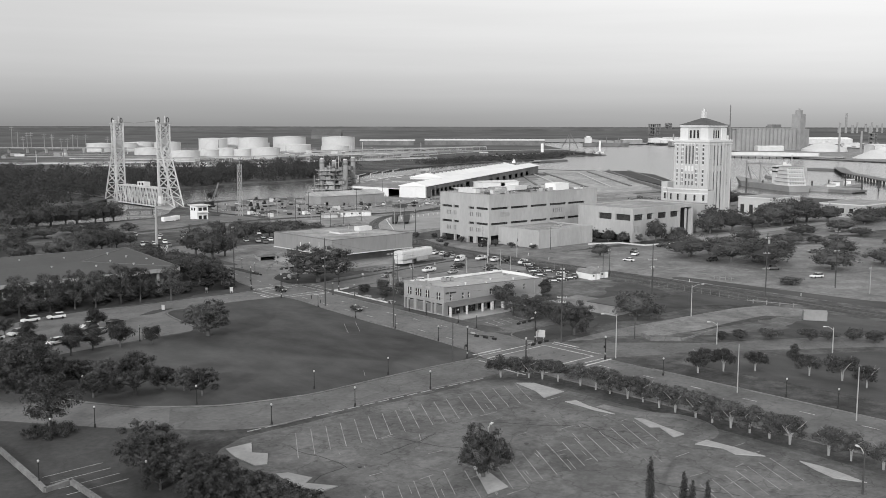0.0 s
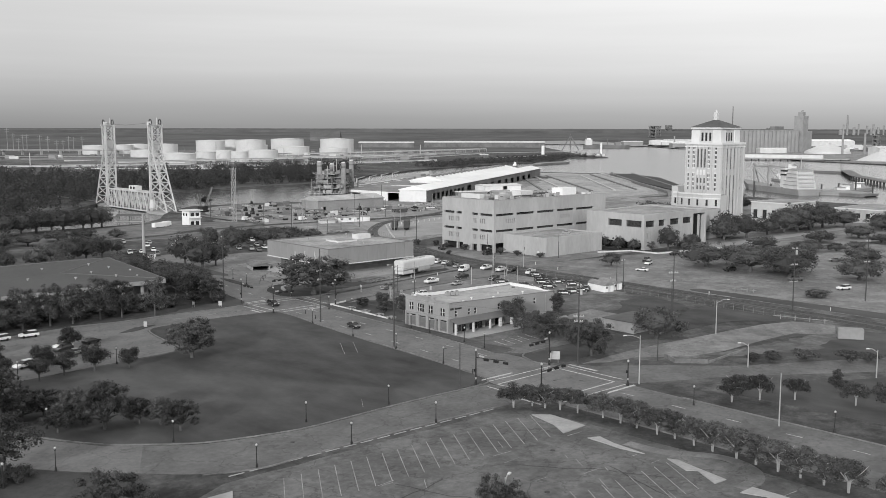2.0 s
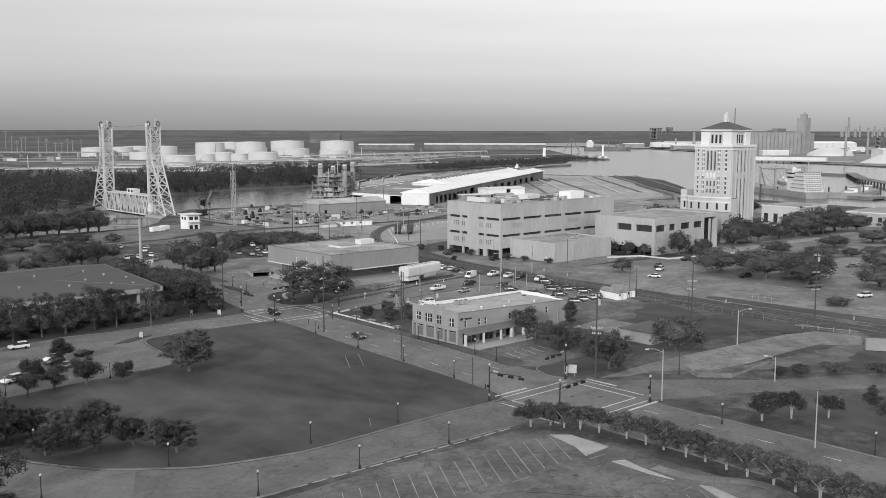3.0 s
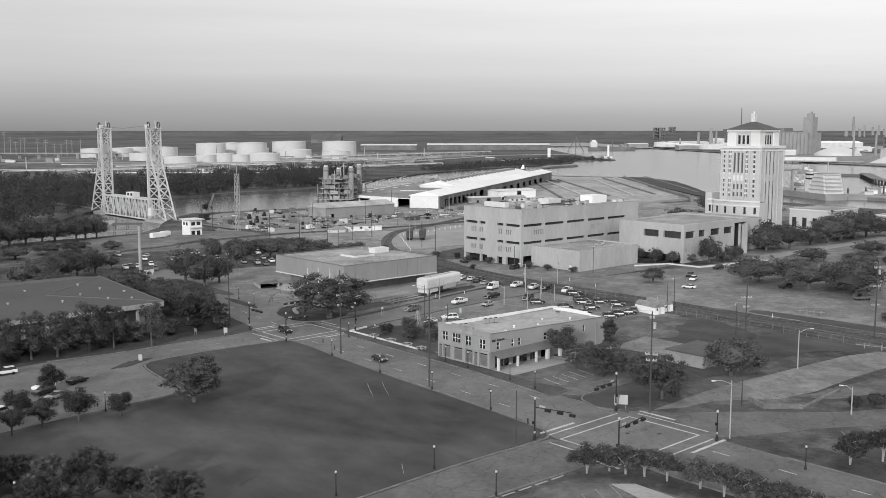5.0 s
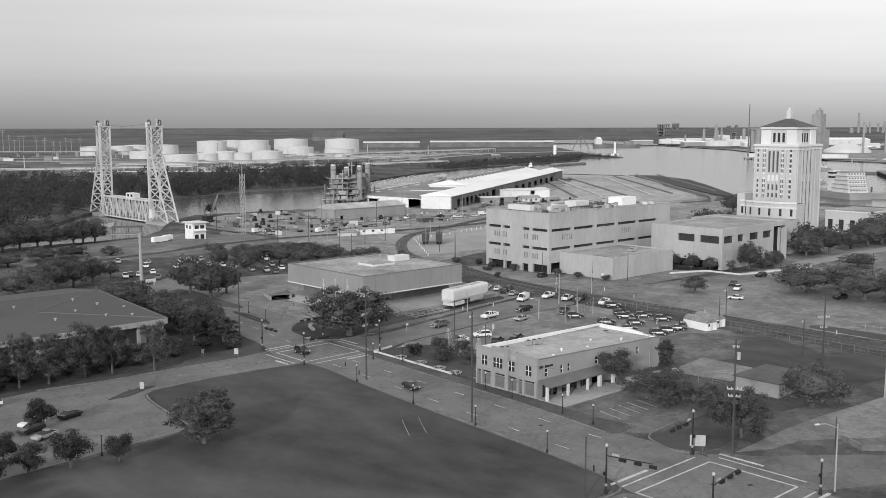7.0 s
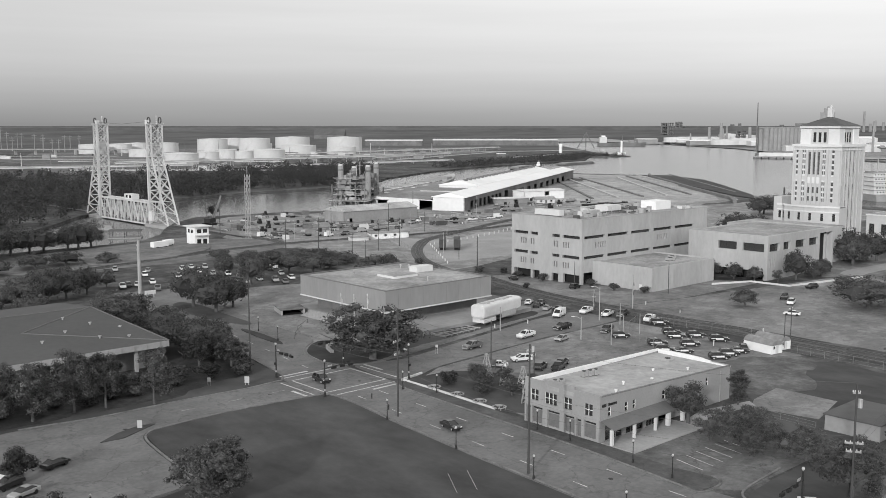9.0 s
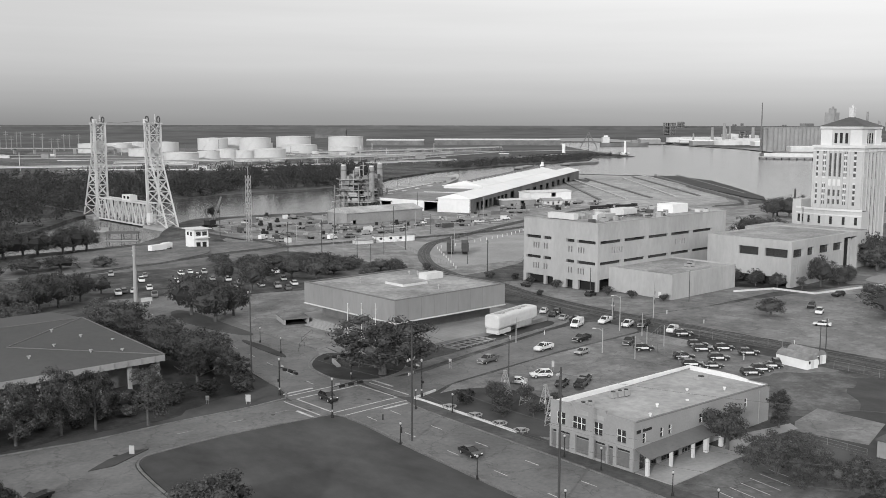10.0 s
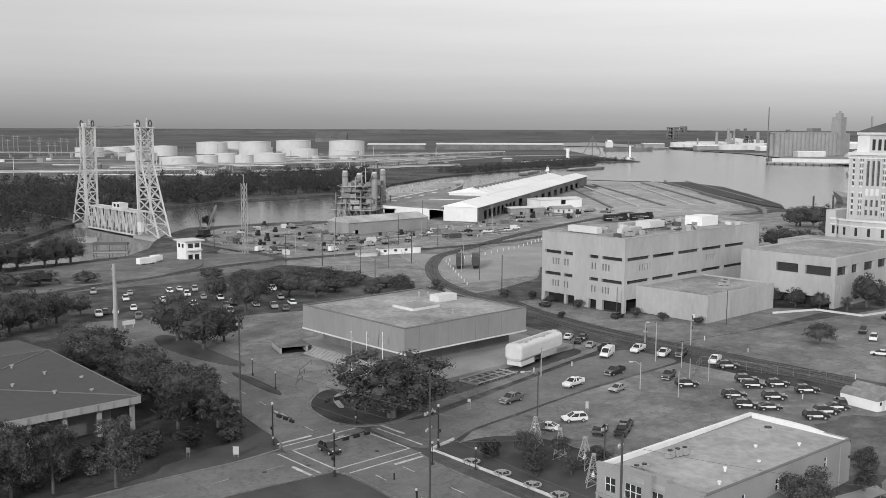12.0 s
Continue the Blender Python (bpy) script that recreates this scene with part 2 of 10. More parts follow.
# ---------------------------------------------------------------- mesh helpers
class Geo:
    """Vertices and faces of one mesh."""
    def __init__(self):
        self.v, self.f = [], []

    def add(self, pts, faces):
        k = len(self.v)
        self.v += [tuple(p) for p in pts]
        self.f += [tuple(i + k for i in f) for f in faces]
        return self

    def hexa(self, p):
        return self.add(p, [(3, 2, 1, 0), (4, 5, 6, 7), (0, 1, 5, 4), (1, 2, 6, 5), (2, 3, 7, 6), (3, 0, 4, 7)])

    def box(self, x0, y0, z0, x1, y1, z1):
        return self.hexa([(x0, y0, z0), (x1, y0, z0), (x1, y1, z0), (x0, y1, z0), (x0, y0, z1), (x1, y0, z1), (x1, y1, z1), (x0, y1, z1)])

    def prism(self, pts, z0, z1, top=None):
        """pts counter-clockwise; top: other points for the upper rim."""
        n = len(pts)
        up = top or pts
        return self.add([(x, y, z0) for x, y in pts] + [(x, y, z1) for x, y in up],
                        [tuple(range(n - 1, -1, -1)), tuple(range(n, 2 * n))] + [(i, (i + 1) % n, n + (i + 1) % n, n + i) for i in range(n)])

    def cyl(self, x, y, z0, z1, r, n=12, r2=None):
        r2 = r if r2 is None else r2
        a = [2 * math.pi * i / n for i in range(n)]
        return self.prism([(x + r * math.cos(t), y + r * math.sin(t)) for t in a], z0, z1, [(x + r2 * math.cos(t), y + r2 * math.sin(t)) for t in a])

    def bar(self, p, q, w, h=None, n=4, w2=None):
        """A beam or tube from p to q, w across (h high), w2 across at its end."""
        p, q = Vector(p), Vector(q)
        d = (q - p)
        if d.length < 1e-6:
            return self
        d.normalize()
        s = d.cross(Vector((0, 0, 1)))
        s = Vector((1, 0, 0)) if s.length < 1e-4 else s.normalized()
        u = s.cross(d)
        h = w if h is None else h
        k2 = 1 if w2 is None else w2 / w
        ring = []
        for c, k in ((p, 1), (q, k2)):
            for i in range(n):
                t = 2 * math.pi * (i + 0.5) / n
                f = 1 / (math.cos(math.pi / n) * 2)
                ring.append(c + s * (math.cos(t) * w * f * k) + u * (math.sin(t) * h * f * k))
        return self.add(ring, [tuple(range(n)), tuple(range(2 * n - 1, n - 1, -1))] + [(i, n + i, n + (i + 1) % n, (i + 1) % n) for i in range(n)])

    def ball(self, c, r, n=8, m=5, sz=1.0):
        pts, fs = [(c[0], c[1], c[2] - r * sz)], []
        for j in range(1, m):
            t = math.pi * j / m
            pts += [(c[0] + r * math.sin(t) * math.cos(2 * math.pi * i / n), c[1] + r * math.sin(t) * math.sin(2 * math.pi * i / n), c[2] - r * sz * math.cos(t)) for i in range(n)]
        pts.append((c[0], c[1], c[2] + r * sz))
        for i in range(n):
            fs.append((0, 1 + (i + 1) % n, 1 + i))
            for j in range(m - 2):
                a, b = 1 + j * n + i, 1 + j * n + (i + 1) % n
                fs.append((a, b, b + n, a + n))
            fs.append((1 + (m - 2) * n + i, 1 + (m - 2) * n + (i + 1) % n, len(pts) - 1))
        return self.add(pts, fs)

    def sheet(self, pts, z):
        """A flat polygon (x, y) at height z, or a list of 3D points."""
        return self.add([(p[0], p[1], z) for p in pts], [tuple(range(len(pts)))])

    def loft(self, rows, close=True):
        """Rows of points joined into a skin; end rows are capped."""
        n = len(rows[0])
        self.add([p for r in rows for p in r], [(j * n + i, j * n + (i + 1) % n, (j + 1) * n + (i + 1) % n, (j + 1) * n + i) for j in range(len(rows) - 1) for i in range(n)]
                 + ([tuple(range(n - 1, -1, -1)), tuple((len(rows) - 1) * n + i for i in range(n))] if close else []))
        return self

    def mesh(self, name, material=None, smooth=False):
        me = bpy.data.meshes.new(name)
        me.from_pydata(self.v, [], self.f)
        if material:
            me.materials.append(material)
        if smooth:
            me.polygons.foreach_set("use_smooth", [True] * len(me.polygons))
        me.update()
        return me


def thing(name, label, category, at=None, group="", kind=""):
    """A thing: an Empty at its base that holds its parts."""
    e = new(name)
    e.empty_display_size = 0.5
    if at is not None:
        e.matrix_world = at
    return tagged(e, label, category, group, kind)


def part(name, g, material, parent, label="", smooth=False, at=None, kind=""):
    ob = new(name, g.mesh(name, material, smooth) if isinstance(g, Geo) else g)
    ob.parent = parent
    if at is not None:
        ob.matrix_basis = at
    return tagged(ob, label, kind=kind)


def single(name, g, material, label, category, group="", kind="", smooth=False, at=None):
    """A thing of one mesh."""
    ob = new(name, g.mesh(name, material, smooth) if isinstance(g, Geo) else g)
    if at is not None:
        ob.matrix_world = at
    return tagged(ob, label, category, group, kind)


def holed_wall(g, p, d, length, z0, height, holes, thick):
    """A wall of real thickness from p along d (unit x, y), thick to its left, with openings through it: one closed skin."""
    nx, ny = -d[1], d[0]
    us = sorted({0, round(length, 4), *[round(h[0], 4) for h in holes], *[round(h[2], 4) for h in holes]})
    zs = sorted({0, round(height, 4), *[round(h[1], 4) for h in holes], *[round(h[3], 4) for h in holes]})
    nu, nz = len(us) - 1, len(zs) - 1
    solid = [[not any(h[0] < (us[i] + us[i + 1]) / 2 < h[2] and h[1] < (zs[j] + zs[j + 1]) / 2 < h[3] for h in holes) for j in range(nz)] for i in range(nu)]
    made, pts, faces = {}, [], []

    def vert(i, j, k):
        if (i, j, k) not in made:
            made[i, j, k] = len(pts)
            pts.append((p[0] + d[0] * us[i] + nx * k * thick, p[1] + d[1] * us[i] + ny * k * thick, z0 + zs[j]))
        return made[i, j, k]

    def full(i, j):
        return 0 <= i < nu and 0 <= j < nz and solid[i][j]

    for i in range(nu):
        for j in range(nz):
            if not solid[i][j]:
                continue
            a, b, c, e = (i, j), (i + 1, j), (i + 1, j + 1), (i, j + 1)
            faces.append(tuple(vert(*q, 0) for q in (a, b, c, e)))
            faces.append(tuple(vert(*q, 1) for q in (e, c, b, a)))
            for q, r, n in ((a, b, (i, j - 1)), (b, c, (i + 1, j)), (c, e, (i, j + 1)), (e, a, (i - 1, j))):
                if not full(*n):
                    faces.append((vert(*q, 1), vert(*r, 1), vert(*r, 0), vert(*q, 0)))
    g.add(pts, faces)
    return g


def on_wall(p, d, u, z, inset):
    """The pose of a thing in a wall: x along it, y into it."""
    nx, ny = -d[1], d[0]
    return Matrix(((d[0], nx, 0, p[0] + d[0] * u + nx * inset), (d[1], ny, 0, p[1] + d[1] * u + ny * inset), (0, 0, 1, z), (0, 0, 0, 1)))

# ---------------------------------------------------------------- ground, river, roads
CENTRE = Vector((-100, -110))
BANK_SOUTH = [(-700, 230), (-200, 300), (20, 352), (53, 362), (75, 363), (93, 362), (120, 366), (140, 386), (153, 408), (172, 434), (198, 458), (250, 452), (300, 434), (341, 452), (491, 550), (571, 603), (648, 668), (700, 690), (775, 650),
              (806, 560), (790, 520), (690, 420), (600, 338), (571, 300), (575, 240), (566, 180), (560, 60), (620, -120), (760, -400), (900, -800)]
BANK_NORTH = [(1500, -800), (1290, -200), (1310, 350), (1440, 650), (1543, 758), (1720, 900), (1960, 1136), (2160, 1380), (2304, 1588), (2480, 2000), (2330, 2060), (1900, 1640), (1420, 1120), (1335, 985),
              (1250, 1010), (1101, 900), (960, 880), (833, 850), (700, 800), (560, 720), (480, 650), (407, 628), (347, 626), (253, 600), (215, 572), (185, 541), (150, 513), (118, 470), (80, 425), (30, 405), (-200, 350), (-700, 300)]
RIVER = BANK_SOUTH + BANK_NORTH


def inside(p, poly):
    x, y, hit = p[0], p[1], False
    for (xa, ya), (xb, yb) in zip(poly, poly[1:] + poly[:1]):
        if (ya > y) != (yb > y) and x < (xb - xa) * (y - ya) / (yb - ya) + xa:
            hit = not hit
    return hit


def rise(x, y):
    """The land climbs gently towards the skyline."""
    d = (math.hypot(x - CENTRE.x, y - CENTRE.y) - 2500) / 2400
    d = min(1, max(0, d))
    return 41 * d * d * (3 - 2 * d)


def build_ground():
    pts = [Vector(p) for p in RIVER]
    n = len(pts)
    for r in (60, 200, 400, 700, 1100, 1600, 2200, 2550, 2900, 3300, 3700, 4100, 4500, 4700, 4880):
        for i in range(56):
            a = 2 * math.pi * (i + (r % 3) * 0.31) / 56
            pts.append(CENTRE + Vector((math.cos(a), math.sin(a))) * r)
    edges = [(i, (i + 1) % n) for i in range(n)]
    v, _, f, *_ = delaunay_2d_cdt(pts, edges, [], 0, 0.01)
    land, wet = Geo(), Geo()
    land.v = [(p.x, p.y, rise(p.x, p.y)) for p in v]
    wet.v = [(p.x, p.y, -1.6) for p in v]
    far = []
    for face in f:
        c = sum((v[i] for i in face), Vector((0, 0))) / len(face)
        wetface = inside(c, RIVER)
        (wet if wetface else land).f.append(tuple(face))
        if not wetface:
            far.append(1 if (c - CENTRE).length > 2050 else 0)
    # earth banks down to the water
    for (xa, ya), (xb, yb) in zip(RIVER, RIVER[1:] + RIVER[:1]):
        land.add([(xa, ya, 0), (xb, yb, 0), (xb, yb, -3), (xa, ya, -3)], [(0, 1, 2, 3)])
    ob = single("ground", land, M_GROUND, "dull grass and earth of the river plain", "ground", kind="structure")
    # ground beyond 2050 m takes the grey that has haze in its colour
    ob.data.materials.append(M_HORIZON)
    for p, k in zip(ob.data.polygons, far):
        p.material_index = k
    single("water", wet, M_WATER, "grey river water with small ripples", "river", kind="structure")


build_ground()


def ragged(pts, amount, step, seed):
    """The outline with shorter edges that wander a little, as turf and dirt do."""
    rng = random.Random(seed)
    out = []
    for (xa, ya), (xb, yb) in zip(pts, pts[1:] + pts[:1]):
        d = math.hypot(xb - xa, yb - ya)
        n = max(1, int(d / step))
        for i in range(n):
            t = i / n
            k = amount * (0 if i == 0 else 1)
            out.append((xa + (xb - xa) * t + rng.uniform(-k, k), ya + (yb - ya) * t + rng.uniform(-k, k)))
    return out


def rounded(pts, r, closed=True):
    """The outline with its corners eased over r metres."""
    out = []
    n = len(pts)
    for i, p in enumerate(pts):
        if not closed and i in (0, n - 1):
            out.append(p)
            continue
        p = Vector(p); a = Vector(pts[i - 1]); b = Vector(pts[(i + 1) % n])
        qa = p + (a - p) * min(0.4, r / max((a - p).length, 0.1))
        qb = p + (b - p) * min(0.4, r / max((b - p).length, 0.1))
        for t in (0, 0.25, 0.5, 0.75, 1):
            q = qa * (1 - t) ** 2 + p * (2 * t * (1 - t)) + qb * t * t
            out.append((q.x, q.y))
    return out


def patch(name, pts, z, material, label, category):
    if category in ("lawn", "road", "yard"):
        pts = rounded(pts, 4.0 if category == "road" else 7.0)
    rough = {"lawn": (0.3, 2.0), "yard": (1.6, 2.5) if abs(pts[0][0]) < 150 and abs(pts[0][1]) < 150 else (3.0, 14.0), "car park": (0.25, 6.0), "dirt": (1.1, 2.2)}.get(category, (0, 1e9))
    return single(name, Geo().prism(ragged(pts, *rough, len(label) + int(abs(pts[0][0]))), -0.25, z), material, label, category, kind="structure")


# streets: the main street runs along y, two cross streets along x
patch("road_main", [(11, -260), (38, -260), (38.5, -60), (39, -30), (40.6, -9), (40.5, 0), (40, 7.5), (40.6, 18), (42, 46), (42.7, 62), (43.7, 82), (45.3, 88), (46, 106), (44, 112.4), (46, 121), (49, 126.2), (55, 130.8), (58.5, 137), (58, 148), (58.6, 159), (62, 178), (66, 200), (74, 228), (46, 236), (42.4, 215), (43.4, 195), (44.2, 180), (43.3, 165), (39.2, 148), (35.8, 136), (32.3, 120), (31, 110), (28, 104.4), (28, 90), (29.2, 87), (28.8, 80), (26.6, 64), (24, 36), (22.2, 10), (20.5, -5.5), (18, -11), (17.5, -60), (18, -150)],
      0.03, M_ROAD, "grey asphalt main street with worn lane lines", "road")
patch("road_main_south", [(17.6, -29), (38.4, -31), (38.4, -60), (38, -260), (12, -260), (17.6, -150), (17.3, -60)], 0.034, M_ROAD2, "darker resurfaced stretch of the main street", "road")
patch("road_cross_west", [(18, -11), (15.5, -10.6), (4.5, -10.2), (-7, -10.0), (-16, -10.3), (-29, -10.7), (-36, -9.1), (-47, -6), (-54.5, 0), (-60, 4.6), (-66, 14.2), (-71, 27.5), (-75.5, 36), (-110, 85), (-124, 78), (-90, 30), (-82, 13.6), (-75.2, 4.3), (-68.5, -4.5), (-61.3, -11.9), (-54.4, -19), (-45.5, -22.8), (-38.5, -22.2), (-17, -22.4), (10.8, -23.7), (18, -26)],
      0.035, M_ROAD2, "curving grey street between lawn and car park", "road")
patch("road_west_pale", [(-54.9, 0.6), (-60, 4.7), (-66, 14.2), (-71, 27.5), (-75.5, 36), (-110, 85), (-124, 78), (-90, 30), (-82, 13.7), (-75.2, 4.4), (-68.5, -4.4), (-61.4, -11.7)], 0.039, M_ROAD, "older pale stretch of the curving street", "pavement")
patch("road_cross_east", [(38.7, -30), (48, -35), (60, -41), (90, -62), (190, -135), (205, -118), (98, -53), (70, -37), (58.5, -25.6), (52.7, -20.6), (46.6, -16.2), (44.5, -11.5), (40.4, -9)],
      0.035, M_ROAD2, "grey side street past the vacant lots", "road")
patch("road_cross_north", [(28.5, 89.9), (25.6, 90.5), (13, 92), (5.8, 92.5), (-3.8, 92.1), (-9, 91.8), (-12.1, 88.4), (-13.6, 78.7), (-15.4, 62), (-40, 59.8), (-66, 57), (-140, 62), (-140, 98), (-60, 99), (-42, 106), (-26.4, 107.4), (-20, 106.4), (-13, 104.9), (2.9, 105), (14, 104.2), (20, 103.8), (28, 104.6)],
      0.034, M_ROAD, "grey cross street with a parking bay", "road")
patch("road_cross_police", [(45.5, 90), (51, 87), (60, 91), (100, 95), (136, 96), (136, 113), (119, 112.8), (87, 107), (60, 101.5), (47, 106)],
      0.036, M_ROAD, "pale asphalt street running to the railway", "road")
patch("car_park_asphalt", [(-60, -27.5), (-54, -24.6), (4.5, -26), (9.5, -29.5), (11, -42), (11.5, -70), (10.5, -110), (9, -220), (-140, -220), (-110, -110), (-78, -60), (-70, -38)],
      0.02, M_LOT, "large empty car park of patched dark asphalt", "car park")
patch("police_yard_asphalt", [(47.5, 50.5), (88, 50.5), (133, 40), (135, 95), (100, 94), (60, 90), (50, 85)], 0.02, M_LIGHTLOT, "pale worn asphalt of the vehicle yard", "car park")
patch("shop_parking_asphalt", [(40.4, 7), (44, 3.4), (70, 3), (72, 30), (46, 31.5), (42, 30)], 0.022, M_LOT, "small asphalt car park beside the brick building", "car park")
patch("lot_east_asphalt", [(150, -60), (152, 108), (250, 92), (330, 60), (330, -110), (230, -90)], 0.02, M_LIGHTLOT, "open bleached asphalt car park", "car park")
patch("vacant_lot_path", [(46, -12.3), (55.2, -12.0), (64, -11.7), (78, -12.4), (88, -13.6), (102, -15.0), (118, -16.7), (129, -20.5), (132, -31), (120, -37), (114, -28.5), (102.6, -27.5), (82, -27.3), (71.5, -25.2), (64.5, -20), (60, -16.8), (52, -15.6)], 0.028, M_LIGHTLOT, "pale concrete apron across a vacant lot", "pavement")
patch("yard_west", [(150, 196), (205, 205), (290, 270), (420, 300), (560, 310), (680, 420), (646, 658), (568, 594), (340, 444), (302, 424), (215, 446), (190, 430), (150, 330), (165, 262)],
      0.018, M_GRAVEL, "gravel and dirt industrial yard by the river", "yard")
patch("yard_pale", [(176, 215), (212, 212), (285, 268), (268, 286), (232, 268), (216, 300), (190, 250)], 0.03, M_PALE, "bare pale yard inside the railway curve", "yard")
patch("spoil_ground", [(430, 330), (545, 318), (600, 350), (680, 428), (770, 520), (790, 560), (760, 640), (700, 655), (690, 560), (560, 470), (450, 400)], 0.035, M_SHELL, "pale crushed shell ground by the water", "yard")
patch("mound_lawn", [(68, 304), (79, 297), (101, 300), (128, 314), (138, 334), (118, 342), (99, 346), (80, 332), (71, 316)], 0.5, M_DRYGRASS, "dry grassy levee beside the bridge", "lawn")
patch("lawn_field", [(27.2, 89.4), (28.8, 86.5), (28.6, 80), (27.6, 72), (26.4, 64), (25.7, 56), (24.6, 46), (23.8, 36), (23.2, 26), (22.0, 10), (20.9, 0), (19.6, -5.5), (17.6, -8.6), (14, -9.2), (4.5, -9.3), (-7, -9.1), (-16, -9.4), (-29, -9.8), (-36, -8.2), (-46.5, -5), (-53.8, 0.8), (-59, 5.2), (-65, 14.8), (-70, 27.5), (-74.5, 36), (-72, 50), (-66, 56), (-40, 58.6), (-15, 60.6), (-12.8, 78.7), (-11.3, 88), (-8.4, 91), (-3.8, 91.4), (5.8, 91.8), (13, 91.3), (25.4, 89.8)],
      0.10, M_GRASS, "wide mown lawn on a sloping field", "lawn")
patch("court_grounds", [(250, 94), (300, 72), (345, 48), (430, 58), (490, 80), (480, 128), (400, 136), (300, 120)], 0.016, M_LIGHTLOT, "pale worn paving among the courthouse trees", "yard")
patch("lawn_east", [(49, -44), (60, -50), (110, -80), (190, -140), (120, -200), (52, -150), (50, -70)], 0.09, M_GRASS, "dark mown lawn with young trees", "lawn")
patch("lawn_vacant", [(72, 2), (128, 12), (133, 35), (90, 38), (90, 26), (74, 26)], 0.06, M_GRASS, "rough grass on a vacant lot", "lawn")
patch("lawn_vacant_east", [(72, 1.5), (70, -6), (96, -7), (118, -8), (130, -22), (133, -8), (132, 10)], 0.05, M_GRASS, "rough grass beside the railway", "lawn")
patch("lawn_gate", [(70, -28), (120, -36), (131, -42), (128, -75), (96, -46)], 0.05, M_GRASS, "grass triangle by the gate", "lawn")
patch("museum_terrace", [(60, 104), (128, 116), (136, 118), (140, 196), (92, 214), (72, 216), (64.5, 195), (60.4, 176), (58.3, 159), (57.6, 148), (58.3, 137), (55, 131.4), (48.5, 126.4), (45.2, 121), (43.8, 112.4), (45.6, 106.3), (52, 103.4)], 0.06, M_LIGHTLOT, "paved terrace round the flat-roofed museum", "pavement")
patch("oak_verge", [(44.4, 112.5), (46, 107), (52, 104.2), (60, 106), (66, 112), (64, 121), (60.5, 126), (57.4, 131.5), (53, 129.5), (48.8, 125.5), (46, 121)], 0.11, M_GRASS, "dark grass corner under the large oak", "lawn")
patch("museum_lawn", [(60, 108.5), (84, 111.5), (126, 117), (127, 124), (82, 123), (58, 122)], 0.10, M_GRASS, "strip of lawn before the museum", "lawn")
patch("pavement_main", [(38.4, 7.6), (43.4, 7.2), (45.2, 9.6), (44.4, 16), (44.4, 24), (45, 31.8), (45.3, 50), (46.0, 60), (47.0, 86), (44.6, 86), (43.4, 82), (42.4, 62), (41.7, 46), (41.2, 36), (40.4, 26), (39.5, 18), (38.5, 10)], 0.16, M_WALK, "dark stained pavement in front of the shops", "pavement")
patch("pavement_shop", [(45.3, 24.5), (45.3, 31.7), (66, 31.7), (66, 24.5)], 0.15, M_CONC, "concrete forecourt under the awning", "pavement")


def strip(g, line, w, z0, z1):
    """A low ridge along a line of points."""
    for (xa, ya), (xb, yb) in zip(line, line[1:]):
        d = math.hypot(xb - xa, yb - ya)
        if d < 1e-6:
            continue
        nx, ny = -(yb - ya) / d * w / 2, (xb - xa) / d * w / 2
        ex, ey = (xb - xa) / d * 0.05, (yb - ya) / d * 0.05
        g.prism([(xa - nx - ex, ya - ny - ey), (xb - nx + ex, yb - ny + ey), (xb + nx + ex, yb + ny + ey), (xa + nx - ex, ya + ny - ey)], z0, z1)
    return g


def kerb(line, label="worn concrete kerb along the street"):
    single("kerb", strip(Geo(), rounded(line, 6.0, False), 0.35, -0.1, 0.17), M_KERB, label, "kerb", kind="structure")


kerb([(28.5, 89.7), (29.8, 87.3), (29.4, 80), (28.4, 72), (27.2, 64), (26.5, 56), (25.4, 46), (24.6, 36), (24.0, 26), (22.8, 10), (21.7, 0), (20.8, -5.5), (18.6, -9.6), (15.5, -10.4), (4.5, -9.6), (-7, -9.5), (-16, -9.8), (-29, -10.2), (-36, -8.6), (-46.7, -5.4), (-54.1, 0.4), (-59.5, 4.9), (-65.5, 14.5), (-70.5, 27.5), (-75, 36)])
kerb([(10.8, -24), (-17, -22.7), (-38.5, -22.5), (-45.5, -23.1), (-54.6, -19.4)])
kerb([(45.6, 9.9), (45.4, 8.4), (43.5, 7), (40, 6.9), (38.2, 7.5), (38.5, 10), (39.5, 18), (40.4, 26), (41.2, 36), (41.7, 46), (42.4, 62), (43.4, 82), (44.6, 87)])
kerb([(17.3, -28), (17.1, -60), (17.6, -150)])
kerb([(38.8, -44), (38.7, -60), (38.3, -200)])
kerb([(28, 89.7), (25.5, 90.2), (13, 91.7), (5.8, 92.2), (-3.8, 91.8), (-8.8, 91.4), (-11.7, 88.2), (-13.2, 78.7), (-14.9, 61.4)])
kerb([(-26.4, 107.6), (-20, 106.7), (-13, 105.2), (2.9, 105.3), (14, 104.5), (20, 104.1), (28, 104.9)])
kerb([(28, 104.9), (31.1, 109), (32.4, 120), (35.8, 136), (39.2, 148), (43.3, 165), (44.2, 180), (43.4, 195), (42.4, 214)])
kerb([(60, 104.2), (52, 103.2), (45.4, 106.2), (43.6, 112.4), (45.1, 121), (48.4, 126.4), (54.8, 131.4), (58.1, 137), (57.5, 148), (58.1, 159), (60.2, 176)])
kerb([(57, 4.5), (44, 3.6), (41.2, 2), (39.9, -1.5), (38.9, -3.8), (39.4, -6.5), (41, -8.2)])

# near-black ground colour that stands for the shade under the hall trees
M_TREESHADE = mat("painted_tree_shade", 0.04, 0.5, 0.3, 2.5, 0.95, 0.6, patches=0.2)
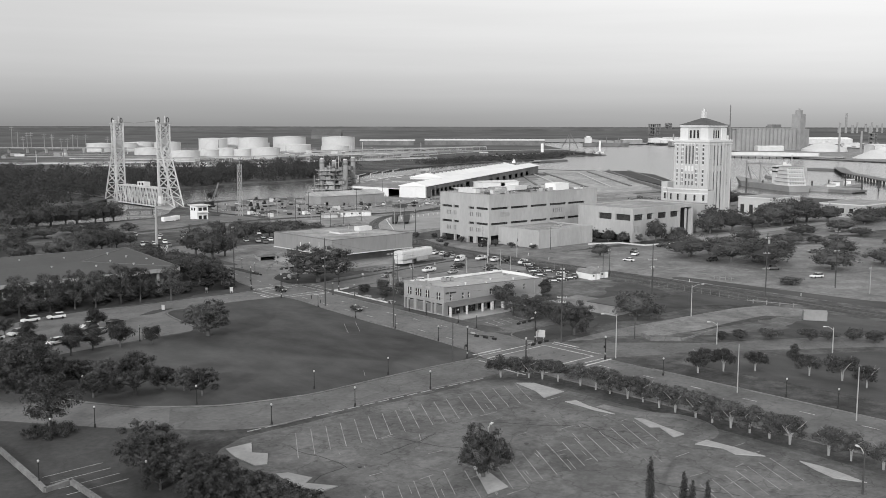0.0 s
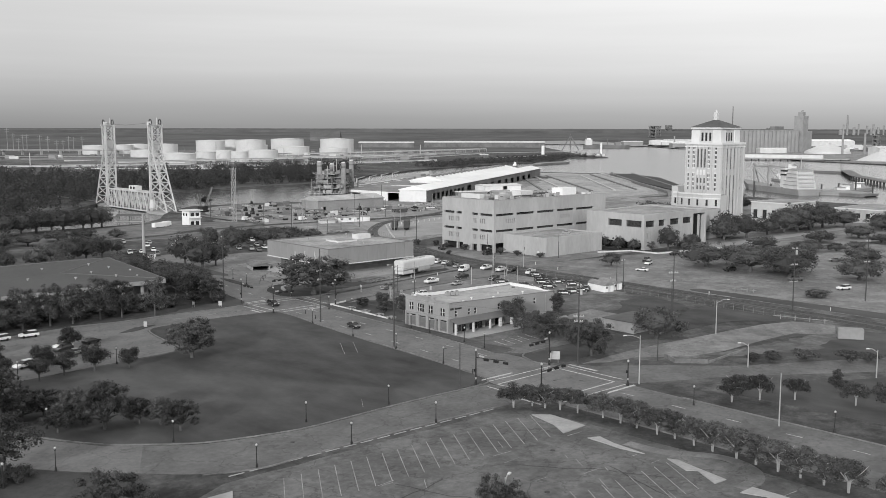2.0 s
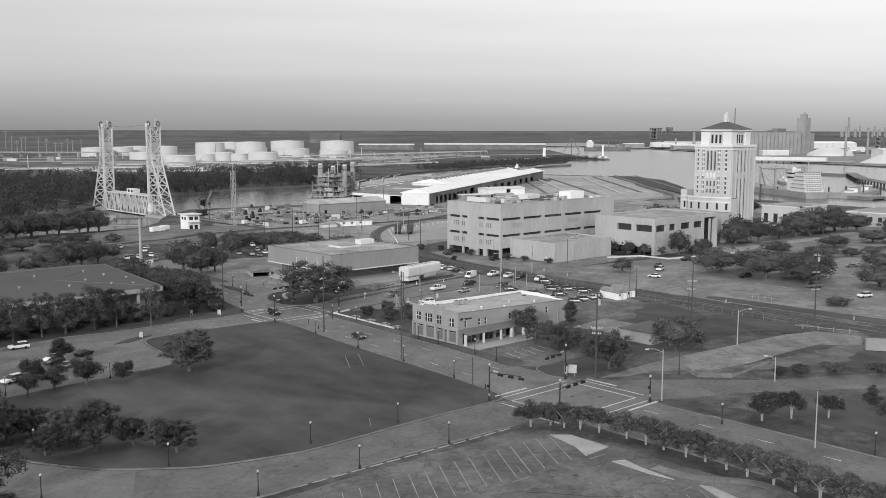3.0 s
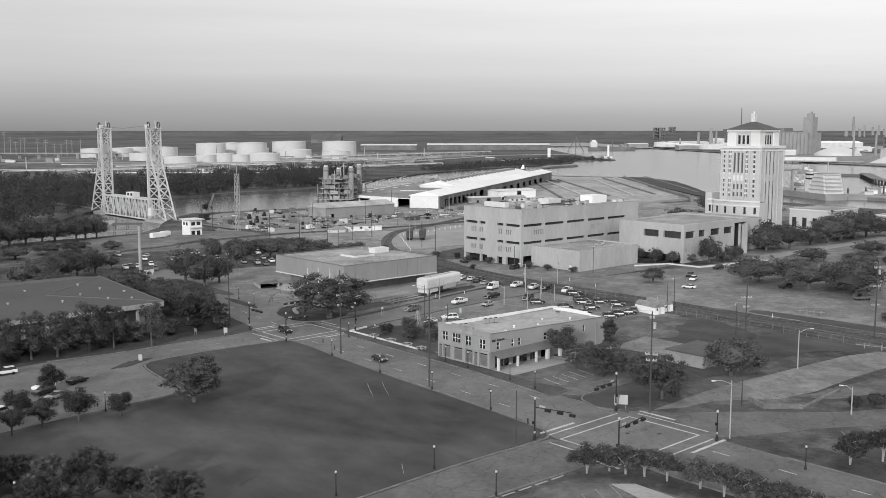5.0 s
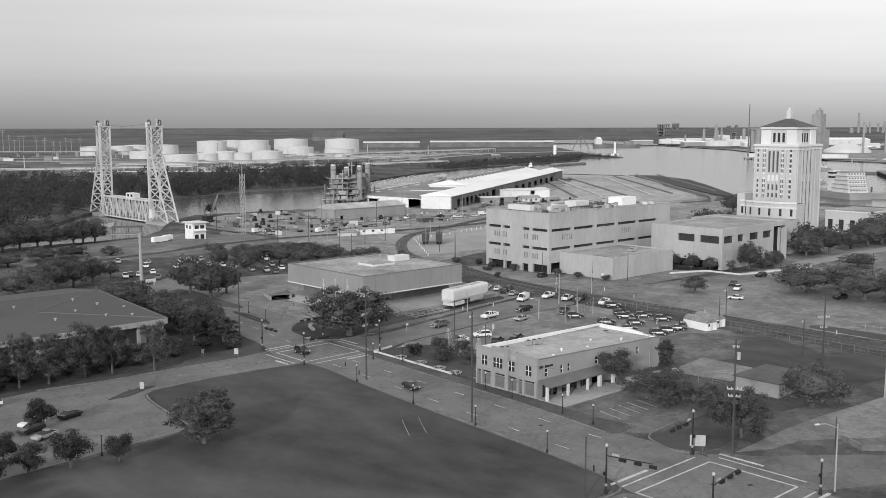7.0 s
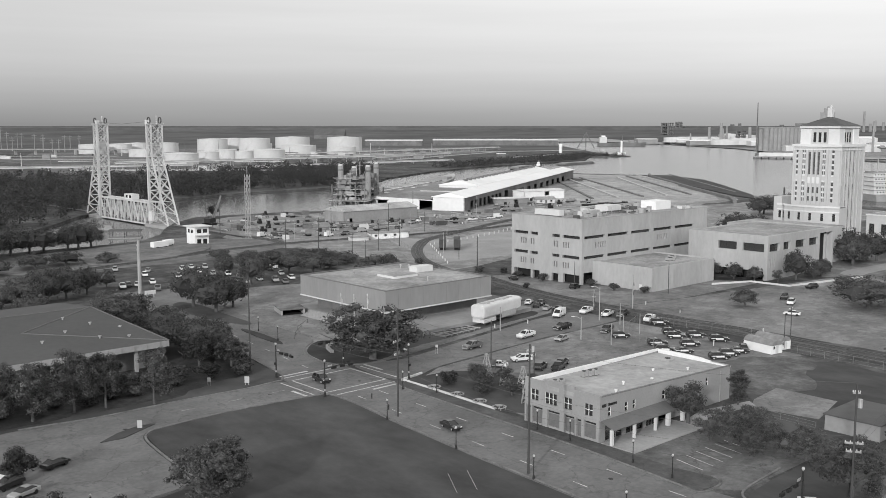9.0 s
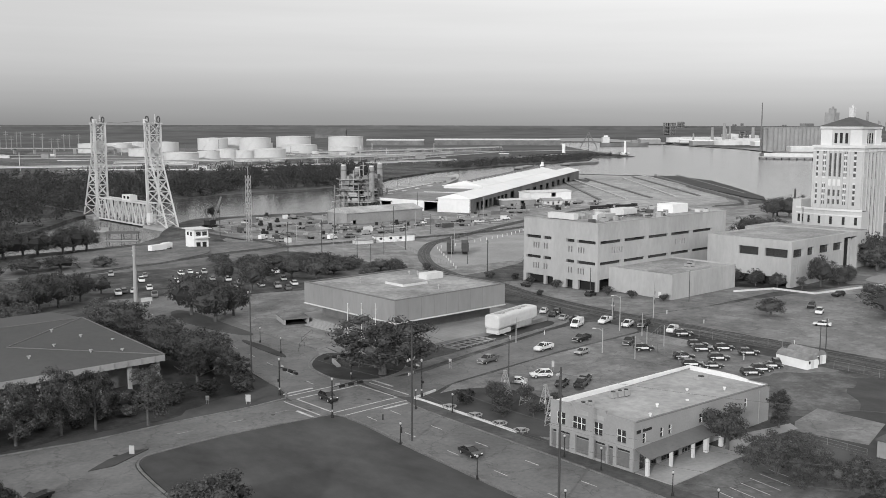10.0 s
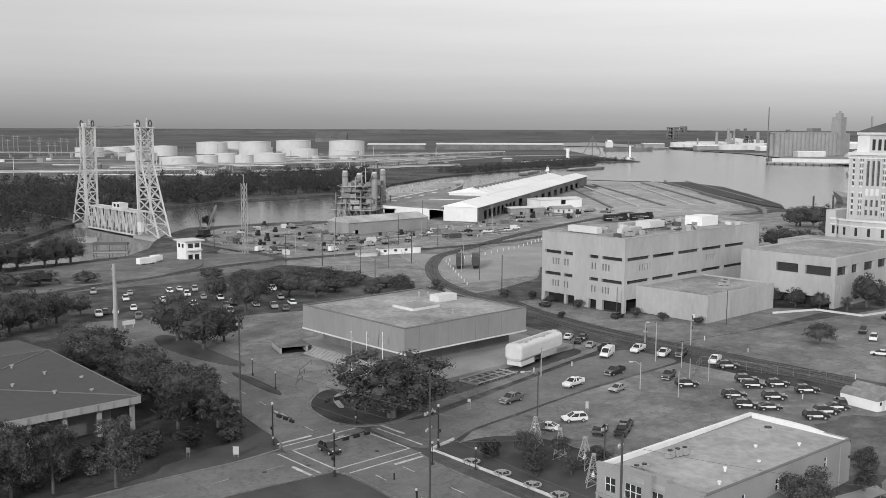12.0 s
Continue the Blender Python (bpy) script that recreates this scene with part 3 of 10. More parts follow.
# dark grass medians and verges, bare dirt, tree shade painted on the hall ground
patch("median_grass", [(47.4, 133.6), (49, 137.5), (50.4, 149), (50, 157.6), (48.6, 156.4), (47.2, 145), (46.7, 136.5)], 0.16, M_GRASS, "narrow dark grass median in the river road", "lawn")
patch("median_grass", [(52.5, 203.4), (49.2, 191.4), (49.5, 182.7), (50, 174.2), (52, 163.4), (54.6, 160.5), (56, 163), (56.8, 179), (58.9, 194.7), (57, 205.9)], 0.16, M_GRASS, "long grass median with trees in the river road", "lawn")
patch("hall_verge", [(-60, 99), (-42, 106.2), (-26.4, 107.8), (-20, 106.8), (-13, 105.3), (2.9, 105.4), (14, 104.6), (20, 104.2), (27.5, 105), (30.8, 110), (32, 120), (35.4, 136), (38.9, 148), (42.9, 165), (43.8, 180), (43, 195), (42, 214), (18, 214), (14, 128), (-70, 128)], 0.07, M_GRASS, "dark shaded lawn round the hall", "lawn")
patch("planting_bed", [(-72, 109.5), (-40, 110), (-22, 108.5), (-8, 108.8), (4, 107.6), (12, 111), (24, 114), (29, 121), (30, 134), (20, 136), (12, 134), (-72, 136)], 0.085, M_TREESHADE, "dark mulch bed under the hall trees", "dirt")
patch("dirt_lot", [(89, 33), (90, 38), (100, 43), (111, 50), (122, 48), (131, 40), (126, 33), (117, 31), (108, 24), (98, 25)], 0.075, M_DIRT, "bare pale dirt on the vacant lot", "dirt")
patch("pale_slab", [(84.2, 25.4), (89.7, 28), (101, 29.3), (100.6, 16), (86.5, 12.8)], 0.085, M_LIGHTLOT, "pale worn concrete slab on the vacant lot", "pavement")
patch("slab_path", [(66, 29), (75, 31), (88, 28), (86, 25.5), (74, 27.5), (67, 26)], 0.09, M_PALE, "broken pale slab path behind the shops", "pavement")
patch("corner_verge", [(42, 2.2), (40.2, -1), (39.6, -4), (41.4, -7.6), (46, -9.2), (56, -8), (70, -5), (72, 1), (60, 3)], 0.10, M_GRASS, "rough dark grass round the corner trees", "lawn")
# grass and tree shadow round the circle, both put into one dark colour
patch("circle_lawn", [(-100, -60), (-73, -62), (-70, -30), (-63, -16), (-70, -3), (-80, 12), (-100, 22)], 0.015, M_DARKLOT, "dark asphalt round the street circle", "road")
patch("levee_slope", [(30, 300), (62, 290), (112, 283), (158, 300), (176, 330), (150, 350), (140, 368), (122, 358), (96, 356), (60, 348)], 0.04, M_DRYGRASS, "dry grass along the levee", "lawn")
patch("dirt_lot", [(47, 22.5), (52, 5), (70, 6), (74, 14), (72, 22), (60, 24)], 0.03, M_LOT, "patched paving beside the shops", "yard")
patch("dirt_lot", [(74, -26), (96, -30), (118, -34), (124, -38), (100, -42), (82, -34)], 0.062, M_DIRT, "dusty strip beside the concrete apron", "dirt")
patch("courts_road", [(262, 85.5), (274, 87), (300, 86.5), (340, 86), (390, 86), (390, 92.5), (340, 92.7), (300, 94.4), (274, 96.2), (264, 94)], 0.045, M_PALE, "pale concrete drive past the courts", "road")
patch("grass_strip", [(150, -60), (152, 30), (158, 30), (160, -40), (200, -90), (190, -100)], 0.06, M_GRASS, "grass strip beside the railway", "lawn")
patch("yard_east", [(262, 186), (300, 182), (420, 168), (545, 190), (552, 296), (430, 308), (340, 292), (290, 262)], 0.02, M_GRAVEL, "bare pale ground behind the offices", "yard")
patch("office_forecourt", [(151, 109), (180, 104), (222, 103), (222, 111), (217.2, 116.8), (179.8, 116.8), (179, 141), (173.5, 142), (173.5, 176), (166, 178), (156, 150)], 0.019, M_LIGHTLOT, "worn paving in front of the offices", "car park")

# ---------------------------------------------------------------- materials of the buildings
M_BRICK = mat("painted_brick", 0.30, 0.16, 0.10, 3.0, 0.9, 0.4, bump_scale=9.0)
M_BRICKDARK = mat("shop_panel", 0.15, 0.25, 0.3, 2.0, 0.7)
M_COPING = mat("white_coping", 0.74, 0.12, 0.3, 2.0, 0.7)
M_ROOF = mat("roof_membrane", 0.38, 0.35, 0.06, 0.7, 0.85, 0.2, patches=0.09)
M_ROOFGREY = mat("gravel_roof", 0.29, 0.42, 0.05, 0.8, 0.9, 0.3, patches=0.14)
M_ROOFDARK = mat("dark_flat_roof", 0.10, 0.3, 0.03, 0.4, 0.9)
M_CLAD = mat("precast_panels", 0.26, 0.14, 0.12, 1.0, 0.8, 0.1, stretch=(1, 1, 0.3))
M_PRECAST = mat("sandy_precast_concrete", 0.40, 0.16, 0.06, 0.8, 0.9, 0.15, stretch=(1, 1, 0.35), patches=0.05)
M_STONE = mat("pale_brick_and_stone", 0.50, 0.12, 0.05, 0.9, 0.85, 0.2)
M_LIMESTONE = mat("limestone_trim", 0.66, 0.1, 0.1, 1.0, 0.8)
M_SLATE = mat("hip_roof_tiles", 0.09, 0.25, 0.2, 2.0, 0.8)
M_SHEDROOF = ribbed("white_metal_roof", 0.78, 1.2, "X", var=0.10, big=0.01, fine=0.08, rough=0.5)
M_SHEDWALL = mat("white_sheet_wall", 0.72, 0.12, 0.03, 0.5, 0.6)
M_RUSTWALL = mat("weathered_sheet_wall", 0.16, 0.4, 0.05, 0.5, 0.8)
M_BROWNROOF = mat("brown_standing_seam_roof", 0.075, 0.15, 0.05, 0.8, 0.75)
M_AWNING = mat("awning_metal", 0.14, 0.15, 0.3, 2.0, 0.7)


M_BLINDGLASS = mat("glass_with_blinds", 0.10, 0.5, 0.4, 0.9, 0.25, spec=0.5)


def pane_mesh(name, w, h, material=None):
    return Geo().box(0, 0, 0, w, 0.05, h).mesh(name, material or M_GLASS)


def sash(parent, at, w, h, cols=2, rows=2, bar=0.09):
    """A sash window: a white frame with a pane in each light."""
    win = new("window"); win.parent = parent; win.matrix_basis = at
    fr = Geo()
    fr.box(-0.12, -0.06, -0.14, w + 0.12, 0.1, 0.0).box(-0.12, -0.06, h, w + 0.12, 0.1, h + 0.14)
    for i in range(cols + 1):
        x = w * i / cols
        fr.box(x - bar / 2, -0.04, 0, x + bar / 2, 0.1, h)
    for j in range(1, rows):
        z = h * j / rows
        for i in range(cols):
            fr.box(w * i / cols + bar / 2, -0.03, z - 0.04, w * (i + 1) / cols - bar / 2, 0.09, z + 0.04)
    part("frame", fr, M_WHITE, win, "white painted window frame")
    key = ("pane", round(w / cols, 2), round(h / rows, 2))
    if key not in PANES:
        PANES[key] = pane_mesh("pane", w / cols - bar, h / rows - 0.08)
    for i in range(cols):
        for j in range(rows):
            part("pane", PANES[key], None, win, at=pose(w * i / cols + bar / 2, 0.04, h * j / rows + 0.04))
    return win


PANES = {}


def roof_unit(x, y, z, w=1.8, d=1.3, h=1.1, rz=0.0, label="grey rooftop air conditioner"):
    e = thing("air_conditioner", label, "air conditioner", pose(x, y, z, 0, 0, rz))
    part("casing", Geo().box(-w / 2, -d / 2, 0.15, w / 2, d / 2, h), M_GALV, e)
    part("skid", Geo().box(-w / 2 + 0.1, -d / 2 + 0.1, -0.05, w / 2 - 0.1, d / 2 - 0.1, 0.15), M_DARKPOLE, e)
    part("fan_guard", Geo().cyl(0, 0, h, h + 0.12, min(w, d) * 0.38, 12), M_DARKPOLE, e)
    return e


# ---------------------------------------------------------------- two-storey brick building
def brick_building():
    b = thing("brick_building", "two-storey painted brick shop building with white trim", "building")
    X0, X1, Y0, Y1 = 45.3, 87.0, 32.0, 49.5
    L = Y1 - Y0
    lower = [(0.5, 0.2, 1.5, 3.3), (2.0, 0.5, 4.4, 3.4), (5.7, 0.5, 8.5, 3.4), (9.7, 0.5, 11.9, 3.4), (12.5, 0.2, 13.5, 3.3), (14.2, 0.5, 16.8, 3.4)]
    upper = [(1.5, 4.55, 3.3, 6.6, 2), (4.9, 4.5, 7.7, 6.6, 3), (9.4, 4.5, 11.2, 6.6, 2), (14.1, 4.4, 15.9, 6.5, 2)]
    front = Geo()
    holed_wall(front, (X0, Y1), (0, -1), L, 0, 8.2, lower + [u[:4] for u in upper], 0.45)
    front.box(X0, Y1 - 11.8, 8.2, X0 + 0.45, Y1 - 4.6, 8.75)
    part("front_wall", front, M_BRICK, b, "painted brick street front")
    cop = Geo()
    cop.box(X0 - 0.1, Y1 - 4.6, 8.2, X0 + 0.5, Y1 + 0.02, 8.36).box(X0 - 0.1, Y0 - 0.02, 8.2, X0 + 0.5, Y1 - 11.8, 8.36).box(X0 - 0.1, Y1 - 11.9, 8.75, X0 + 0.5, Y1 - 4.5, 8.9)
    part("front_coping", cop, M_BRICK, b)
    for u0, z0, u1, z1, c in upper:
        sash(b, on_wall((X0, Y1), (0, -1), u0, z0, 0.1), u1 - u0, z1 - z0, c, 2)
    # shop fronts between piers
    for u0, z0, u1, z1 in lower:
        w = new("shop_front"); w.parent = b; w.matrix_basis = on_wall((X0, Y1), (0, -1), u0, z0, 0.25)
        W, H = u1 - u0, z1 - z0
        part("panel", Geo().box(0, 0, 0, W, 0.06, H * 0.82), M_BRICKDARK, w, "dark shop front panel")
        part("transom", Geo().box(0, 0, H * 0.86, W, 0.06, H), M_GLASS, w, "narrow glass transom")
        part("lintel", Geo().box(0, -0.05, H * 0.82, W, 0.08, H * 0.86), M_BRICK, w)
        part("sill", Geo().box(0, -0.06, -0.05, W, 0.1, 0), M_BRICK, w)
    for u0, u1 in ((0, 0.5), (1.5, 2.0), (4.4, 5.7), (8.5, 9.7), (11.9, 12.5), (13.5, 14.2), (16.8, 17.5)):
        part("pier", Geo().box(X0 - 0.16, Y1 - u1 + 0.04, 0, X0 - 0.003, Y1 - u0 - 0.04, 3.6), M_BRICK, b, "painted brick pier between the shop fronts")
    part("string_course", Geo().box(X0 - 0.2, Y0, 3.62, X0 - 0.003, Y1, 3.95), M_BRICK, b)
    # name panels in the parapet
    part("parapet_panel", Geo().box(X0 - 0.05, Y1 - 8.2, 7.15, X0 - 0.003, Y1 - 5.4, 7.9), M_CONC, b)
    part("parapet_panel", Geo().box(X0 - 0.05, Y1 - 11.6, 7.1, X0 - 0.003, Y1 - 9.3, 7.8), M_CONC, b)
    # side wall to the forecourt
    side = [(2.3, 4.3, 3.1, 5.9), (7.1, 4.3, 7.9, 5.9), (9.4, 4.3, 10.2, 5.9), (18.4, 4.3, 19.3, 5.9), (33.0, 4.2, 33.8, 5.7)]
    doors = [(1.6, 0.05, 6.4, 2.9), (7.6, 0.05, 12.6, 2.9), (13.6, 0.05, 16.4, 2.9), (17.4, 0.05, 20.8, 3.0)]
    sw = holed_wall(Geo(), (X0 + 0.45, Y0), (1, 0), X1 - X0 - 0.45, 0, 6.6, [(a - 0.45, c, d - 0.45, e) for a, c, d, e in side + doors], 0.4)
    sw.hexa([(X0 + 0.45, Y0, 6.6), (X1, Y0, 6.6), (X1, Y0 + 0.4, 6.6), (X0 + 0.45, Y0 + 0.4, 6.6), (X0 + 0.45, Y0, 8.1), (X1, Y0, 6.75), (X1, Y0 + 0.4, 6.75), (X0 + 0.45, Y0 + 0.4, 8.1)])
    part("side_wall", sw, M_BRICK, b, "painted brick side wall")
    for a, c, d, e in side:
        sash(b, on_wall((X0, Y0), (1, 0), a, c, 0.1), d - a, e - c, 1, 2)
    for i, (a, c, d, e) in enumerate(doors):
        if i < 3:
            part("shop_glazing", Geo().box(X0 + a, Y0 + 0.25, c, X0 + d, Y0 + 0.31, e), M_GLASS, b)
            for k in range(4):
                x = X0 + a + (d - a) * k / 3
                part("glazing_bar", Geo().box(x - 0.06, Y0 + 0.18, c, x + 0.06, Y0 + 0.38, e), M_BRICKDARK, b)
    # back and far walls, roof, parapets with white coping
    part("rear_wall", Geo().box(X1 - 0.4, Y0 + 0.4, 0, X1, Y1 - 0.4, 6.9), M_BRICK, b)
    part("far_wall", Geo().box(X0 + 0.45, Y1 - 0.4, 0, X1, Y1, 7.0), M_BRICK, b)
    part("roof", Geo().hexa([(X0 + 0.45, Y0 + 0.4, 7.0), (X1 - 0.4, Y0 + 0.4, 6.2), (X1 - 0.4, Y1 - 0.4, 6.2), (X0 + 0.45, Y1 - 0.4, 7.0), (X0 + 0.45, Y0 + 0.4, 7.3), (X1 - 0.4, Y0 + 0.4, 6.5), (X1 - 0.4, Y1 - 0.4, 6.5), (X0 + 0.45, Y1 - 0.4, 7.3)]), M_ROOF, b, "stained pale roof membrane")
    c = Geo()
    c.hexa([(X0 + 0.45, Y1 - 0.5, 7.0), (X1, Y1 - 0.5, 6.9), (X1, Y1 + 0.1, 6.9), (X0 + 0.45, Y1 + 0.1, 7.0), (X0 + 0.45, Y1 - 0.5, 8.0), (X1, Y1 - 0.5, 7.3), (X1, Y1 + 0.1, 7.3), (X0 + 0.45, Y1 + 0.1, 8.0)])
    ys = [(Y0, 6.75), (Y0 + 4, 6.85), (Y0 + 7, 7.25), (Y0 + 11, 7.35), (Y0 + 14, 7.3), (Y1 - 0.5, 7.3)]
    for (ya, za), (yb, zb) in zip(ys, ys[1:]):
        c.hexa([(X1 - 0.5, ya, 6.4), (X1 + 0.1, ya, 6.4), (X1 + 0.1, yb, 6.4), (X1 - 0.5, yb, 6.4), (X1 - 0.5, ya, za), (X1 + 0.1, ya, za), (X1 + 0.1, yb, zb), (X1 - 0.5, yb, zb)])
    part("white_parapet", c, M_COPING, b, "white coated parapet")
    part("near_parapet_edge", Geo().hexa([(X0 + 0.45, Y0 - 0.06, 8.1), (X1, Y0 - 0.06, 6.75), (X1, Y0 + 0.46, 6.75), (X0 + 0.45, Y0 + 0.46, 8.1), (X0 + 0.45, Y0 - 0.06, 8.2), (X1, Y0 - 0.06, 6.85), (X1, Y0 + 0.46, 6.85), (X0 + 0.45, Y0 + 0.46, 8.2)]), M_BRICKDARK, b)
    # plain bars where the wall lettering stands
    x = X0 + 0.6
    for w in (0.4, 0.4, 0.4, 0, 0.45, 0.35, 0.3, 0.35, 0.35, 0.35, 0.3):
        if w:
            part("lettering_bar", Geo().box(x, Y0 - 0.05, 6.2, x + w - 0.08, Y0 - 0.003, 6.2 + (0.55 if w > 0.38 else 0.42)), M_DARKPOLE, b)
        x += w or 0.5
    # awning on white posts
    aw = Geo().hexa([(X0 + 0.3, Y0 - 2.9, 2.75), (X0 + 19.3, Y0 - 2.9, 2.75), (X0 + 19.3, Y0 - 0.003, 3.75), (X0 + 0.3, Y0 - 0.003, 3.75), (X0 + 0.3, Y0 - 2.9, 2.9), (X0 + 19.3, Y0 - 2.9, 2.9), (X0 + 19.3, Y0 - 0.003, 3.9), (X0 + 0.3, Y0 - 0.003, 3.9)])
    part("awning", aw, M_AWNING, b, "sloping grey metal awning")
    for xx, w in ((X0 + 0.25, 0.5), (X0 + 6.6, 0.45), (X0 + 12.9, 0.45), (X0 + 17.0, 0.7), (X0 + 21.5, 0.6)):
        part("post", Geo().box(xx - w / 2, Y0 - 2.75, 0.14, xx + w / 2, Y0 - 2.75 + w, 2.95 if xx < X0 + 20 else 3.3), M_OFFWHITE, b, "white square post")
    part("drainpipe", Geo().bar((X0 + 38, Y0 - 0.1, 0), (X0 + 38, Y0 - 0.1, 6.3), 0.14), M_GALV, b)


brick_building()
for x, y in ((48.5, 45.0), (49.8, 44.6), (57.5, 45.6), (59.0, 45.3), (60.4, 45.0)):
    roof_unit(x, y, 7.0, 1.2, 1.0, 1.15)
roof_unit(82, 43.5, 6.45, 2.4, 1.6, 0.6, label="low rooftop vent unit on the membrane")
for x, y in ((53, 34.5), (58.5, 37), (66, 36), (72, 40), (78, 36)):
    single("roof_vent", Geo().cyl(x, y, 6.4, 7.5 if x < 60 else 7.0, 0.18, 8).cyl(x, y, 7.5 if x < 60 else 7.0, (7.5 if x < 60 else 7.0) + 0.2, 0.3, 8), M_COPING, "small white pipe vent through the roof", "vent", "roof vents")


# ---------------------------------------------------------------- flat-roofed museum on a recessed base
def museum():
    b = thing("museum_building", "flat-roofed museum with overhanging panelled upper storey", "building")
    X0, X1, Y0, Y1, ZB, ZT = 77.1, 117.2, 129.5, 169.5, 4.6, 10.6
    # the dark wall colour carries the shade below the overhang
    part("base_wall", Geo().box(X0 + 4, Y0 + 4, 0, X1 - 2, Y1 - 3, ZB), M_BRICKDARK, b, "recessed ground storey coloured dark for the overhang's shade")
    n = 9
    for i in range(n):
        ya, yb = Y0 + (Y1 - Y0) * i / n, Y0 + (Y1 - Y0) * (i + 1) / n
        xa, xb = X0 + (X1 - X0) * i / n, X0 + (X1 - X0) * (i + 1) / n
        xa, xb = xa + 0.025 + (0.4 if i == 0 else 0), xb - 0.025 - (0.4 if i == n - 1 else 0)
        for q in ((X0, ya + 0.025, X0 + 0.4, yb - 0.025), (X1 - 0.4, ya + 0.025, X1, yb - 0.025), (xa, Y0, xb, Y0 + 0.4), (xa, Y1 - 0.4, xb, Y1)):
            part("wall_panel", Geo().box(q[0], q[1], ZB + 0.35, q[2], q[3], ZT), M_CLAD, b)
    part("core", Geo().box(X0 + 0.3, Y0 + 0.3, ZB + 0.3, X1 - 0.3, Y1 - 0.3, ZT - 0.3), M_CLAD, b)
    part("soffit_edge", Geo().box(X0 - 0.15, Y0 - 0.15, ZB, X1 + 0.15, Y1 + 0.15, ZB + 0.33), M_OFFWHITE, b, "white fascia under the overhang")
    part("roof", Geo().box(X0 + 0.5, Y0 + 0.5, ZT - 0.5, X1 - 0.5, Y1 - 0.5, ZT - 0.12), M_ROOFGREY, b, "pale gravel roof")
    part("roof_edge", Geo().box(X0 - 0.05, Y0 - 0.05, ZT, X0 + 0.6, Y1 + 0.05, ZT + 0.18).box(X1 - 0.6, Y0 - 0.05, ZT, X1 + 0.05, Y1 + 0.05, ZT + 0.18).box(X0 + 0.6, Y0 - 0.05, ZT, X1 - 0.6, Y0 + 0.6, ZT + 0.18).box(X0 + 0.6, Y1 - 0.6, ZT, X1 - 0.6, Y1 + 0.05, ZT + 0.18), M_BRICKDARK, b)
    part("skylight_curb", Geo().box(93, 145, ZT - 0.2, 102, 153, ZT + 0.45), M_OFFWHITE, b, "low white skylight curb")
    part("skylight", Geo().box(93.4, 145.4, ZT + 0.45, 101.6, 152.6, ZT + 0.55), M_ROOFGREY, b)
    part("roof_box", Geo().box(106, 150, ZT - 0.2, 112.5, 153.5, ZT + 1.6), M_OFFWHITE, b, "white plant box on the roof")


museum()
for x, y in ((108, 160), (110, 158.5), (89, 159), (98, 136)):
    single("roof_vent", Geo().cyl(x, y, 10.3, 11.4, 0.2, 8).ball((x, y, 11.5), 0.35), M_GALV, "goose-neck vent on the museum roof", "vent", "roof vents")


